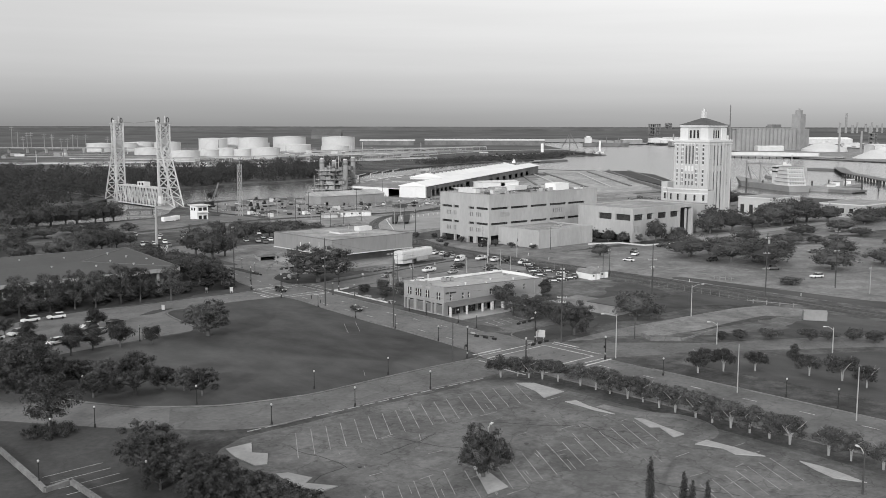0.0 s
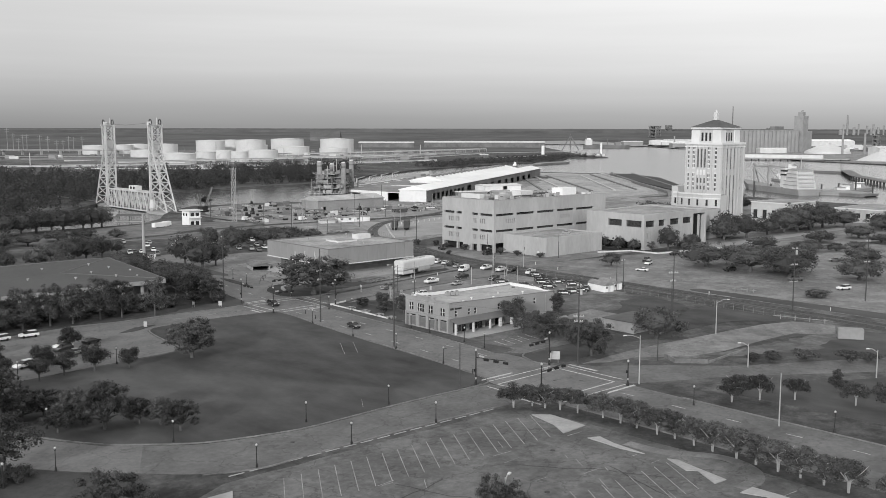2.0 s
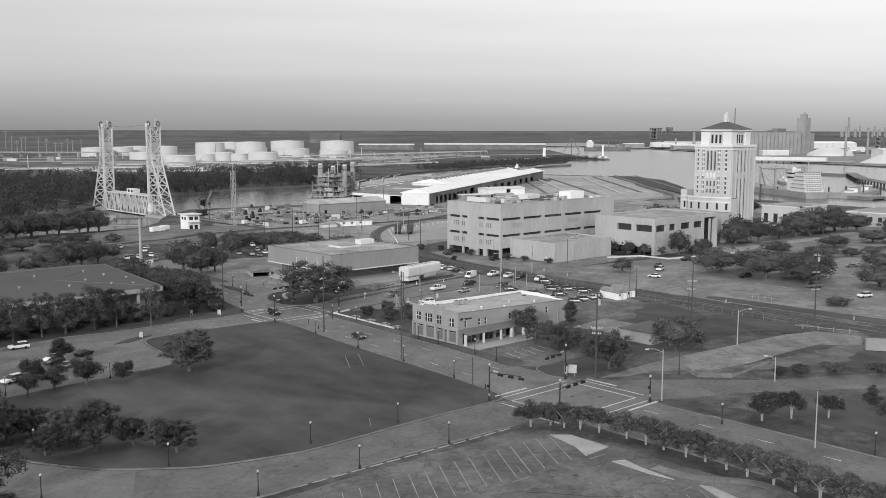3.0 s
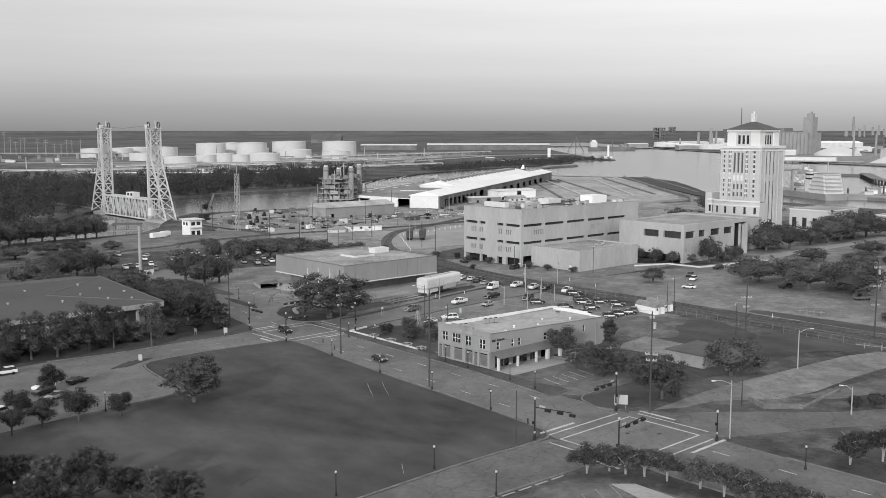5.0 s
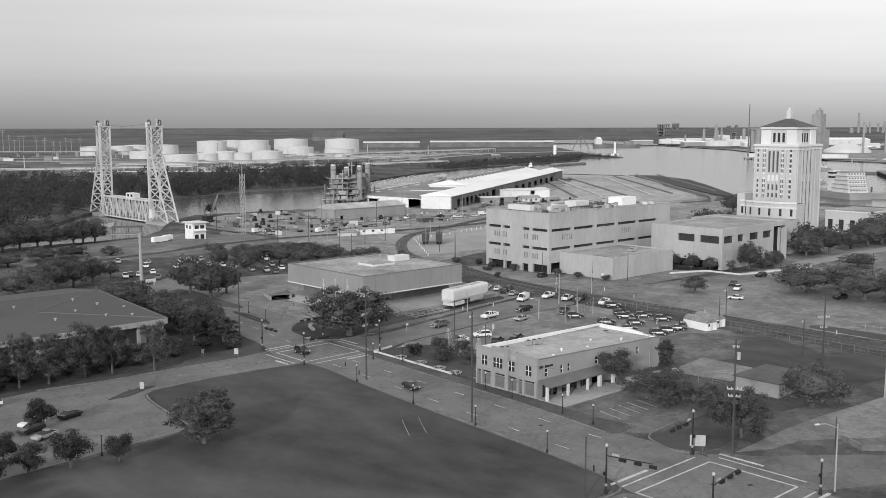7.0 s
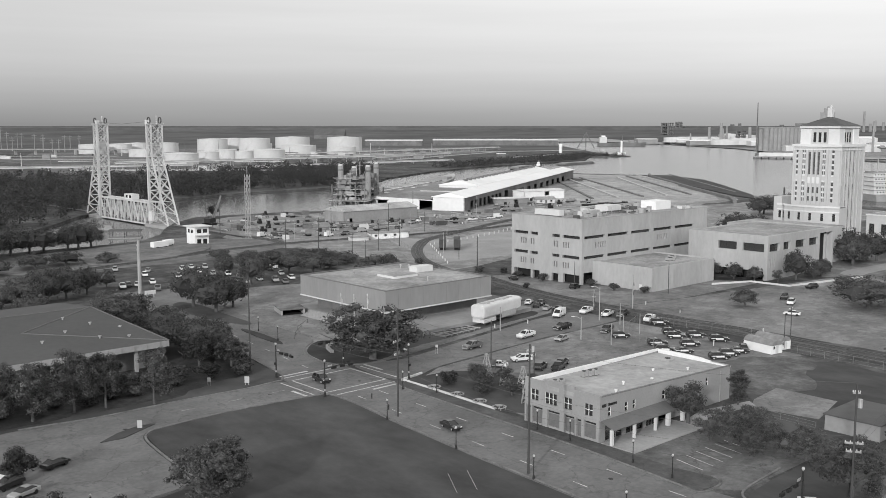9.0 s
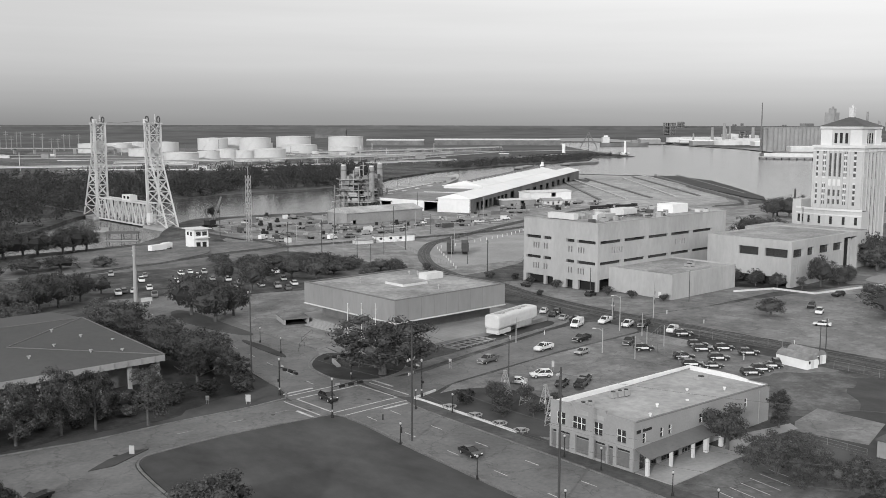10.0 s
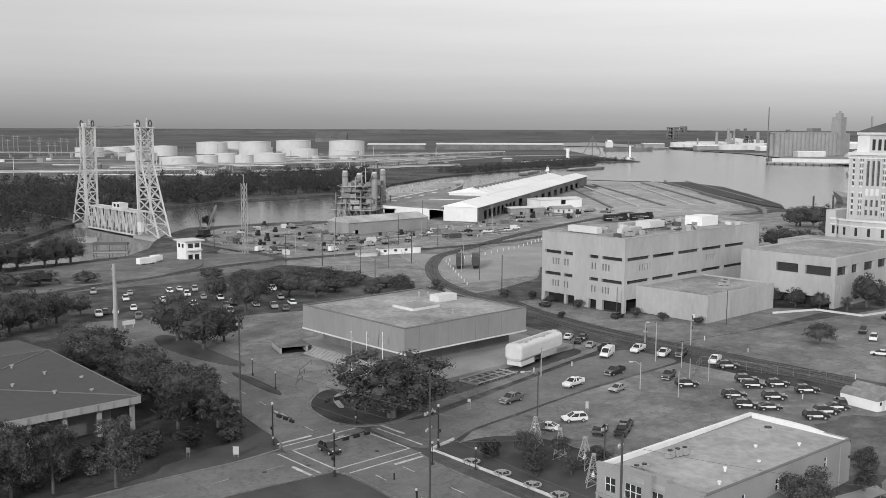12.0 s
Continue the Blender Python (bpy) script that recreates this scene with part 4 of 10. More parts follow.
# ---------------------------------------------------------------- county office block with slit windows
def office():
    b = thing("office_building", "four-storey sandy concrete office block with slit windows", "building")
    X0, X1, Y0, Y1, Z = 174.0, 251.0, 142.0, 175.0, 22.6
    west, south = [], []
    slits = []
    for z in (15.7, 8.7):
        for a, c in ((1.3, 8.0), (9.3, 12.8), (19.5, 23.0), (24.3, 32.0)):
            west.append((a, z, c, z + 1.05))
        for a, c in ((1.3, 12.6), (14.2, 26.0), (27.8, 39.6), (41.4, 53.4), (55.0, 67.6)):
            south.append((a, z, c, z + 1.05))
    for z in (12.3, 5.2):
        for a in (4.6, 5.7, 6.8, 9.4, 10.6, 20.4, 21.6, 24.6, 25.7, 26.8):
            west.append((a, z, a + 0.55, z + 2.0))
        for a in ((7.4, 8.7, 10.0, 11.3, 12.6) if z < 10 else (7.4, 8.7, 10.0, 11.3, 12.6, 44.0, 45.4, 46.8, 48.2, 49.6)):
            south.append((a, z, a + 0.6, z + 2.0))
    west += [(1.3, 0.0, 9.5, 3.0), (10.5, 0.0, 13.8, 3.0), (19.5, 0.0, 22.5, 2.9), (24.8, 0.0, 32.0, 3.2)]
    south += [(1.2, 0.0, 12.6, 4.0)]
    part("west_wall", holed_wall(Geo(), (X0, Y1), (0, -1), Y1 - Y0, 0, Z, west, 1.0), M_PRECAST, b, "sandy precast wall")
    part("south_wall", holed_wall(Geo(), (X0 + 1.0, Y0), (1, 0), X1 - X0 - 1.0, 0, Z, [(a - 1, c, d - 1, e) for a, c, d, e in south], 1.0), M_PRECAST, b, "sandy precast wall")
    part("north_wall", Geo().box(X0 + 1, Y1 - 1, 0, X1, Y1, Z), M_PRECAST, b)
    part("east_wall", Geo().box(X1 - 1, Y0 + 1, 0, X1, Y1 - 1, Z), M_PRECAST, b)
    # solid core, its near-black colour stands for unlit rooms
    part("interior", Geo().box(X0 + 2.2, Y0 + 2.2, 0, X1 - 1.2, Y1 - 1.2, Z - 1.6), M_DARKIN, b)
    for a, z, c, e in west:
        if c - a > 3 and z > 4:
            part("window", Geo().box(0, 0, 0, c - a, 0.06, e - z), M_GLASS, b, at=on_wall((X0, Y1), (0, -1), a, z, 0.75))
    for a, z, c, e in south:
        if c - a > 3 and z > 4:
            part("window", Geo().box(0, 0, 0, c - a, 0.06, e - z), M_GLASS, b, at=on_wall((X0, Y0), (1, 0), a, z, 0.75))
    part("roof", Geo().box(X0 + 1, Y0 + 1, Z - 1.5, X1 - 1, Y1 - 1, Z - 0.7), M_ROOFGREY, b, "gravel roof behind a parapet")
    part("parapet_cap", Geo().box(X0 - 0.08, Y0 - 0.08, Z, X0 + 1.08, Y1 + 0.08, Z + 0.15).box(X0 + 1.08, Y0 - 0.08, Z, X1 + 0.08, Y0 + 1.08, Z + 0.15).box(X0 + 1.08, Y1 - 1.08, Z, X1 + 0.08, Y1 + 0.08, Z + 0.15).box(X1 - 1.08, Y0 + 1.08, Z, X1 + 0.08, Y1 - 1.08, Z + 0.15), M_CONC, b)
    # plant on the roof
    part("penthouse", Geo().box(232, 153, Z - 0.8, 242, 160, Z + 2.6), M_WHITE, b, "white rooftop plant room")
    part("duct", Geo().box(183, 160, Z - 0.5, 185.5, 172, Z + 1.5), M_OFFWHITE, b, "long pale rooftop duct")
    part("duct", Geo().box(190, 152, Z - 0.5, 196, 155, Z + 1.6), M_GALV, b)
    part("duct", Geo().box(203, 165, Z - 0.5, 219, 167, Z + 1.4), M_GALV, b)
    rng = random.Random(8)
    for k in range(26):
        x, y = rng.uniform(178, 246), rng.uniform(145, 171)
        w, d, h = rng.uniform(0.8, 3.2), rng.uniform(0.8, 2.6), rng.uniform(0.5, 1.7)
        part("roof_plant", Geo().box(x, y, Z - 0.7, x + w, y + d, Z - 0.7 + h), rng.choice((M_GALV, M_OFFWHITE, M_ROOFDARK, M_PALE)), b)
    for k in range(9):
        x, y = rng.uniform(178, 225), rng.uniform(146, 170)
        part("roof_pipe", Geo().bar((x, y, Z + 0.1), (x + rng.uniform(6, 18), y, Z + 0.1), 0.45, n=6), rng.choice((M_GALV, M_STEEL)), b)
    for k in range(6):
        x, y = rng.uniform(180, 245), rng.uniform(146, 172)
        part("roof_mast", Geo().bar((x, y, Z - 0.7), (x, y, Z + rng.uniform(1.5, 3.0)), 0.12), M_GALV, b)
    part("stair_hut", Geo().box(206, 156, Z - 0.8, 214, 162, Z + 2.2), M_OFFWHITE, b)


office()
for i, (x, y) in enumerate(((187, 150), (192, 163), (199, 158), (222, 150), (226, 165), (215, 147), (245, 147), (238, 167))):
    roof_unit(x, y, 21.9, 2.6, 2.0, 1.5 + 0.3 * (i % 3), 15 * (i % 4))


def annexes():
    b = thing("annex_building", "windowless low concrete annex block", "building")
    part("outer_wall", Geo().box(180, 117, 0, 217, 141.97, 7.4), M_PRECAST, b)
    part("parapet", Geo().box(180, 117, 7.4, 180.6, 141.97, 8.0).box(180.6, 117, 7.4, 217, 117.6, 8.0).box(216.4, 117.6, 7.4, 217, 141.97, 8.0), M_PRECAST, b)
    part("roof", Geo().box(180.6, 117.6, 7.4, 216.4, 141.97, 7.55), M_ROOFGREY, b)
    part("door", Geo().box(179.93, 121, 0.02, 179.99, 122.1, 2.1), M_OFFWHITE, b)
    roof_unit(203, 126, 7.55, 3.0, 2.2, 1.0)
    roof_unit(207, 128, 7.55, 2.0, 2.0, 1.2)
    c = thing("courts_building", "low concrete courts building with deep window bays", "building")
    X0, X1, Y0, Y1, Z = 229.5, 279.0, 103.5, 136.0, 15.8
    west = [(12.6, 10.0, 20.2, 12.9), (22.6, 10.0, 31.0, 12.9), (10.0, 0.0, 18.0, 3.2), (19.5, 0.0, 31.0, 3.2)]
    south = [(0.8, 10.0, 8.3, 12.9), (11.0, 10.0, 16.0, 12.9), (19.8, 10.0, 27.2, 12.9), (30.0, 10.0, 37.0, 12.9), (38.4, 0.3, 48.4, 14.2)] + [(a, 4.6, a + 0.5, 7.6) for a in (1.4, 2.5, 3.6, 4.7)]
    part("west_wall", holed_wall(Geo(), (X0, Y1), (0, -1), Y1 - Y0, 0, Z, west, 1.2), M_PRECAST, c)
    part("south_wall", holed_wall(Geo(), (X0 + 1.2, Y0), (1, 0), X1 - X0 - 1.2, 0, Z, [(max(0, p - 1.2), q, r - 1.2, s) for p, q, r, s in south], 1.2), M_PRECAST, c)
    part("north_wall", Geo().box(X0 + 1.2, Y1 - 1, 0, X1, Y1, Z), M_PRECAST, c)
    part("east_wall", Geo().box(X1 - 1, Y0 + 1.2, 0, X1, Y1 - 1, Z), M_PRECAST, c)
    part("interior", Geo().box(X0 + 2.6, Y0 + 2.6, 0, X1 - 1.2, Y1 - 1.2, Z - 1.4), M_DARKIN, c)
    for p, q, r, s in west[:2]:
        part("window", Geo().box(0, 0, 0, r - p, 0.06, s - q), M_GLASS, c, at=on_wall((X0, Y1), (0, -1), p, q, 0.9))
    for p, q, r, s in south[:4]:
        part("window", Geo().box(0, 0, 0, r - p, 0.06, s - q), M_GLASS, c, at=on_wall((X0, Y0), (1, 0), p, q, 0.9))
    part("column", Geo().box(273.0, 103.8, 0.0, 273.8, 104.6, 13.5), M_PRECAST, c)
    part("roof", Geo().box(X0 + 1.2, Y0 + 1.2, Z - 0.9, X1 - 1, Y1 - 1, Z - 0.4), M_ROOFGREY, c, "pale flat roof")
    part("rear_wing", Geo().box(279.02, 110, 0, 302, 150, 14.2), M_PRECAST, c)
    part("rear_wing_roof", Geo().box(279.4, 110.4, 14.2, 301.6, 149.6, 14.35), M_ROOFGREY, c)
    single("planter_wall", strip(Geo(), [(208, 112), (223, 106), (224, 92), (262, 84)], 0.35, 0, 0.6), M_OFFWHITE, "low white planter wall", "wall", kind="structure")


annexes()


# ---------------------------------------------------------------- courthouse tower
def courthouse():
    b = thing("courthouse_tower", "pale brick courthouse tower with stepped crown and hip roof", "building")
    X0, Y0, X1, Y1 = 319.0, 121.2, 341.0, 142.6
    K = 21.4 / 25.0
    Z0, Z1 = 0.0, 45.4
    west, south = [], []
    for k in range(10):
        z = 21.8 + k * 2.35
        if not 3.5 < k < 4.5:
            for u, w in ((1.6, 1.0), (5.0, 0.55), (6.0, 0.55), (15.6, 0.55), (16.6, 0.55), (20.4, 1.3)):
                west.append((u, z, u + w, z + 1.45))
            south.append((21.6, z, 22.4, z + 1.4))
            south.append((2.2, z, 2.9, z + 1.4))
    for u in (8.2, 10.6, 13.0):
        west += [(u, 33.5, u + 1.15, 43.2), (u, 22.0, u + 1.1, 24.0), (u, 25.4, u + 1.1, 28.0), (u + 0.35, 30.4, u + 0.8, 31.0)]
    for u in (6.0, 10.0, 14.0):
        south += [(u, 5, u + 1.5, 29.5), (u, 32.6, u + 1.5, 43.4)]
    west = [(p * K, q, r * K, s) for p, q, r, s in west]
    south = [(p * K, q, r * K, s) for p, q, r, s in south]
    part("west_wall", holed_wall(Geo(), (X0, Y1), (0, -1), 21.4, Z0, Z1, west, 0.7), M_STONE, b, "pale brick wall with window strips")
    part("south_wall", holed_wall(Geo(), (X0 + 0.7, Y0), (1, 0), 21.3, Z0, Z1, [(p - 0.7, q, r - 0.7, s) for p, q, r, s in south], 0.7), M_STONE, b, "pale brick wall with tall window strips")
    part("north_wall", Geo().box(X0 + 0.7, Y1 - 0.7, 0, X1, Y1, Z1), M_STONE, b)
    part("east_wall", Geo().box(X1 - 0.7, Y0 + 0.7, 0, X1, Y1 - 0.7, Z1), M_STONE, b)
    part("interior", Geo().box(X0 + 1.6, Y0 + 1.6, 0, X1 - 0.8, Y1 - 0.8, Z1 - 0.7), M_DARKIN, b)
    for p, q, r, s in west:
        m = (round(r - p, 2), round(s - q, 2), "c")
        if m not in PANES:
            PANES[m] = pane_mesh("window", r - p, s - q, M_BLINDGLASS)
        part("window", PANES[m], None, b, at=on_wall((X0, Y1), (0, -1), p, q, 0.35))
    for p, q, r, s in south:
        m = (round(r - p, 2), round(s - q, 2), "c")
        if m not in PANES:
            PANES[m] = pane_mesh("window", r - p, s - q, M_BLINDGLASS)
        part("window", PANES[m], None, b, at=on_wall((X0, Y0), (1, 0), p, q, 0.35))
    # limestone spandrels, pilasters and cornices
    for k in range(9):
        z = 23.4 + k * 2.35
        for u, w in ((1.6, 1.0), (5.0, 1.55), (15.6, 1.55), (20.4, 1.3)):
            part("spandrel", Geo().box(X0 - 0.06, Y1 - (u + w) * K, z, X0 - 0.003, Y1 - u * K, z + 0.6), M_LIMESTONE, b)
    for u in (0.0, 4.0, 7.3, 9.6, 12.0, 14.4, 17.8, 23.9):
        part("pilaster", Geo().box(X0 - 0.3, Y1 - (u + 0.9) * K, 20.5, X0 - 0.003, Y1 - u * K, 45.2), M_STONE, b)
    for u in (0.3, 4.6, 8.2, 12.2, 16.2, 19.5, 24.9):
        part("pilaster", Geo().box(X0 + u * K, Y0 - 0.3, 4, X0 + (u + 0.9) * K, Y0 - 0.003, 45.2), M_STONE, b)
    part("cornice", Geo().box(X0 - 0.5, Y0 - 0.5, 45.4, X1 + 0.5, Y1 + 0.5, 46.5), M_LIMESTONE, b, "stone cornice")
    part("belt_course", Geo().box(X0 - 0.4, Y0 - 0.4, 44.0, X0 - 0.301, Y1 + 0.4, 44.5).box(X0 - 0.301, Y0 - 0.4, 44.0, X1 + 0.4, Y0 - 0.301, 44.5), M_LIMESTONE, b)
    part("frieze", Geo().box(X0 - 0.2, Y1 - 15.0 * K, 29.6, X0 - 0.1, Y1 - 7.4 * K, 32.4), M_LIMESTONE, b, "carved stone frieze")
    # crown
    part("crown", Geo().box(X0 + 2.5, Y0 + 2.5, 46.5, X1 - 2.5, Y1 - 2.5, 53.4), M_STONE, b)
    for q in ((X0 + 1.9, Y0 + 1.9), (X0 + 1.9, Y1 - 6.8), (X1 - 6.8, Y0 + 1.9)):
        part("corner_pylon", Geo().box(q[0], q[1], 46.5, q[0] + 4.9, q[1] + 4.9, 53.0), M_LIMESTONE, b)
    for u in (7.6, 9.9, 12.2):
        part("window", Geo().box(X0 + 2.44, Y1 - u - 1.2, 47.3, X0 + 2.49, Y1 - u, 51.6), M_GLASS, b)
        part("window", Geo().box(X0 + u, Y0 + 2.44, 47.3, X0 + u + 1.2, Y0 + 2.49, 51.6), M_GLASS, b)
    part("crown_cornice", Geo().box(X0 + 1.6, Y0 + 1.6, 53.4, X1 - 1.6, Y1 - 1.6, 54.4), M_LIMESTONE, b)
    cx, cy = 330.0, 131.9
    part("hip_roof", Geo().add([(X0 + 1.2, Y0 + 1.2, 54.4), (X1 - 1.2, Y0 + 1.2, 54.4), (X1 - 1.2, Y1 - 1.2, 54.4), (X0 + 1.2, Y1 - 1.2, 54.4), (cx, cy, 58.6)], [(3, 2, 1, 0), (0, 1, 4), (1, 2, 4), (2, 3, 4), (3, 0, 4)]), M_SLATE, b, "dark shallow hip roof")
    part("lantern", Geo().box(cx - 1.0, cy - 1.0, 57.6, cx + 1.0, cy + 1.0, 62.2).cyl(cx, cy, 62.2, 63.4, 0.5, 8), M_OFFWHITE, b, "small roof lantern")
    # podium with a curved front
    pod = [(X0 + 4, Y0 - 1.5), (X0 + 4, Y1 + 5.5), (X0 - 2, Y1 + 5.5), (X0 - 2, Y1 + 3), (X0 - 4, Y1 + 1), (X0 - 5.2, Y1 - 4), (X0 - 5.6, Y1 - 9), (X0 - 5.2, Y1 - 14), (X0 - 4, Y1 - 19), (X0 - 2, Y0 - 1.5)]
    part("podium", Geo().prism(pod[::1], 0, 19.6), M_STONE, b, "curved stone podium")
    part("podium_roof", Geo().prism([(x + 0.8 if x < X0 else x - 0.5, y) for x, y in pod], 19.6, 19.75), M_ROOFDARK, b)
    part("podium_cornice", strip(Geo(), [p for p in pod[2:]], 0.8, 19.6, 20.4), M_LIMESTONE, b)
    for p, q in zip(pod[2:], pod[3:]):
        part("podium_band", strip(Geo(), [p, q], 0.3, 17.6, 18.1), M_LIMESTONE, b)
    for (xa, ya), (xb, yb) in zip(pod[2:], pod[3:]):
        d = math.hypot(xb - xa, yb - ya)
        n = max(1, int(d / 2.6))
        for i in range(n):
            t = (i + 0.5) / n
            part("window", Geo().box(-0.55, -0.06, 0, 0.55, -0.01, 3.2), M_GLASS, b, at=on_wall((xa, ya), ((xb - xa) / d, (yb - ya) / d), d * t, 14.0, 0))
    part("wing", Geo().box(X0 + 2, Y1 + 5.52, 0, X0 + 14, Y1 + 9.5, 23.0), M_STONE, b)


courthouse()


def low_hall(x0, y0, x1, y1, z, label, mat_wall, n):
    b = thing("port_office", label, "building")
    holes = [((y1 - y0) * (i + 0.25) / n, z * 0.35, (y1 - y0) * (i + 0.7) / n, z * 0.72) for i in range(n)]
    part("west_wall", holed_wall(Geo(), (x0, y1), (0, -1), y1 - y0, 0, z, holes, 0.5), mat_wall, b)
    m = 2 * n
    holes2 = [((x1 - x0 - 0.5) * (i + 0.25) / m, z * 0.35, (x1 - x0 - 0.5) * (i + 0.7) / m, z * 0.72) for i in range(m)]
    part("south_wall", holed_wall(Geo(), (x0 + 0.5, y0), (1, 0), x1 - x0 - 0.5, 0, z, holes2, 0.5), mat_wall, b)
    for p, q, r, s in holes:
        part("window", Geo().box(0, 0, 0, r - p, 0.06, s - q), M_GLASS, b, at=on_wall((x0, y1), (0, -1), p, q, 0.3))
    for p, q, r, s in holes2:
        part("window", Geo().box(0, 0, 0, r - p, 0.06, s - q), M_GLASS, b, at=on_wall((x0 + 0.5, y0), (1, 0), p, q, 0.3))
    part("north_wall", Geo().box(x0 + 0.5, y1 - 0.5, 0, x1, y1, z), mat_wall, b)
    part("east_wall", Geo().box(x1 - 0.5, y0 + 0.5, 0, x1, y1 - 0.5, z), mat_wall, b)
    part("interior", Geo().box(x0 + 1.5, y0 + 1.5, 0, x1 - 0.6, y1 - 0.6, z - 0.5), M_DARKIN, b)
    part("roof", Geo().box(x0 - 0.3, y0 - 0.3, z, x1 + 0.3, y1 + 0.3, z + 0.5), M_LIMESTONE, b)
    part("roof_surface", Geo().box(x0 + 0.4, y0 + 0.4, z + 0.5, x1 - 0.4, y1 - 0.4, z + 0.55), M_ROOFGREY, b)


low_hall(362, 106, 392, 128, 13.5, "two-storey pale stone annex beside the courthouse", M_STONE, 4)
low_hall(428, 84, 470, 112, 7.5, "low pale flat-roofed building behind the trees", M_PRECAST, 5)


# ---------------------------------------------------------------- hip-roofed hall among the trees
def hall():
    b = thing("hip_roof_hall", "low hall with a broad dark hip roof and pale fascia", "building")
    ex0, ex1, ey0, ey1, zf = -75.0, 15.4, 131.4, 195.0, 5.8
    # eaves shade is put into the dark colour of these walls
    part("outer_wall", Geo().box(ex0 + 4, ey0 + 4, 0, ex1 - 4, ey1 - 4, zf), M_BRICKDARK, b, "walls under the eaves with shade in their dark colour")
    part("fascia", Geo().box(ex0, ey0, zf - 0.75, ex1, ey0 + 0.3, zf + 0.6).box(ex1 - 0.3, ey0 + 0.3, zf - 0.75, ex1, ey1, zf + 0.6).box(ex0, ey0 + 0.3, zf - 0.75, ex0 + 0.3, ey1, zf + 0.6).box(ex0 + 0.3, ey1 - 0.3, zf - 0.75, ex1 - 0.3, ey1, zf + 0.6), M_CONC, b, "deep pale eaves fascia")
    for i in range(30):
        part("bracket", Geo().box(ex0 + 1 + i * 3.0, ey0 - 0.14, zf - 0.6, ex0 + 1.25 + i * 3.0, ey0 - 0.003, zf + 0.45), M_PALE, b)
    ze = zf + 0.6
    # front slope, upper slope behind the break, east hip and back slope
    roof = Geo().add([(ex0, ey0, ze), (ex1, ey0, ze), (-10.3, 151, 8.5), (ex0, 151, 8.5), (10.5, 162.5, 10.4), (ex0, 165, 10.2), (ex1, ey1, ze), (ex0, ey1, ze)],
                     [(0, 1, 2, 3), (3, 2, 4, 5), (1, 4, 2), (1, 6, 4), (4, 6, 7, 5), (0, 3, 5, 7), (7, 6, 1, 0)])
    part("hip_roof", roof, M_BROWNROOF, b, "broad dark hipped roof")
    for p, q in (((ex1, ey0, ze), (10.5, 162.5, 10.4)), ((10.5, 162.5, 10.4), (ex0, 165, 10.2)), ((-10.3, 151, 8.5), (10.5, 162.5, 10.4)), ((-10.3, 151, 8.5), (ex1, ey0, ze))):
        part("ridge_cap", Geo().bar((p[0], p[1], p[2] + 0.05), (q[0], q[1], q[2] + 0.05), 0.28, 0.16), M_AWNING, b, "thin metal ridge cap")
    for i in range(15):
        x = ex0 + 2 + i * 6.2
        part("column", Geo().box(x, ey0 + 0.8, 0, x + 0.7, ey0 + 1.5, zf - 0.6), M_PALE, b, "pale square column")
    for x, y, z in ((3, 140, 7.3), (9, 138, 6.9), (-2, 147, 8.0), (5, 150, 8.6), (-9, 142, 7.5), (-14, 156, 9.2), (-22, 146, 7.9), (1, 156, 9.4), (-28, 158, 9.4), (10, 145, 7.8)):
        part("roof_vent", Geo().cyl(x, y, z - 0.4, z + 0.5, 0.2, 8).bar((x - 0.35, y, z + 0.55), (x + 0.35, y, z + 0.55), 0.25), M_GALV, b, "small metal roof vent")


hall()

# ---------------------------------------------------------------- transit sheds on the wharf
SD = Vector((0.864, 0.503)).normalized()
SN = Vector((-SD.y, SD.x))


def along(p, a, b=0.0):
    q = Vector(p) + SD * a + SN * b
    return (q.x, q.y)


def gable(parent, near, far, near2, far2, z, zr, roof_mat, name="roof"):
    """A gable roof over the strip near-far (eave) to near2-far2 (eave)."""
    m = ((near[0] + near2[0]) / 2, (near[1] + near2[1]) / 2)
    n = ((far[0] + far2[0]) / 2, (far[1] + far2[1]) / 2)
    g = Geo().add([(*near, z), (*far, z), (*far2, z), (*near2, z), (*m, zr), (*n, zr), (*near, z - 0.3), (*far, z - 0.3), (*far2, z - 0.3), (*near2, z - 0.3)],
                  [(0, 1, 5, 4), (3, 4, 5, 2), (6, 9, 8, 7), (0, 6, 7, 1), (2, 8, 9, 3), (0, 4, 3, 9, 6), (1, 7, 8, 2, 5)])
    return part(name, g, roof_mat, parent)


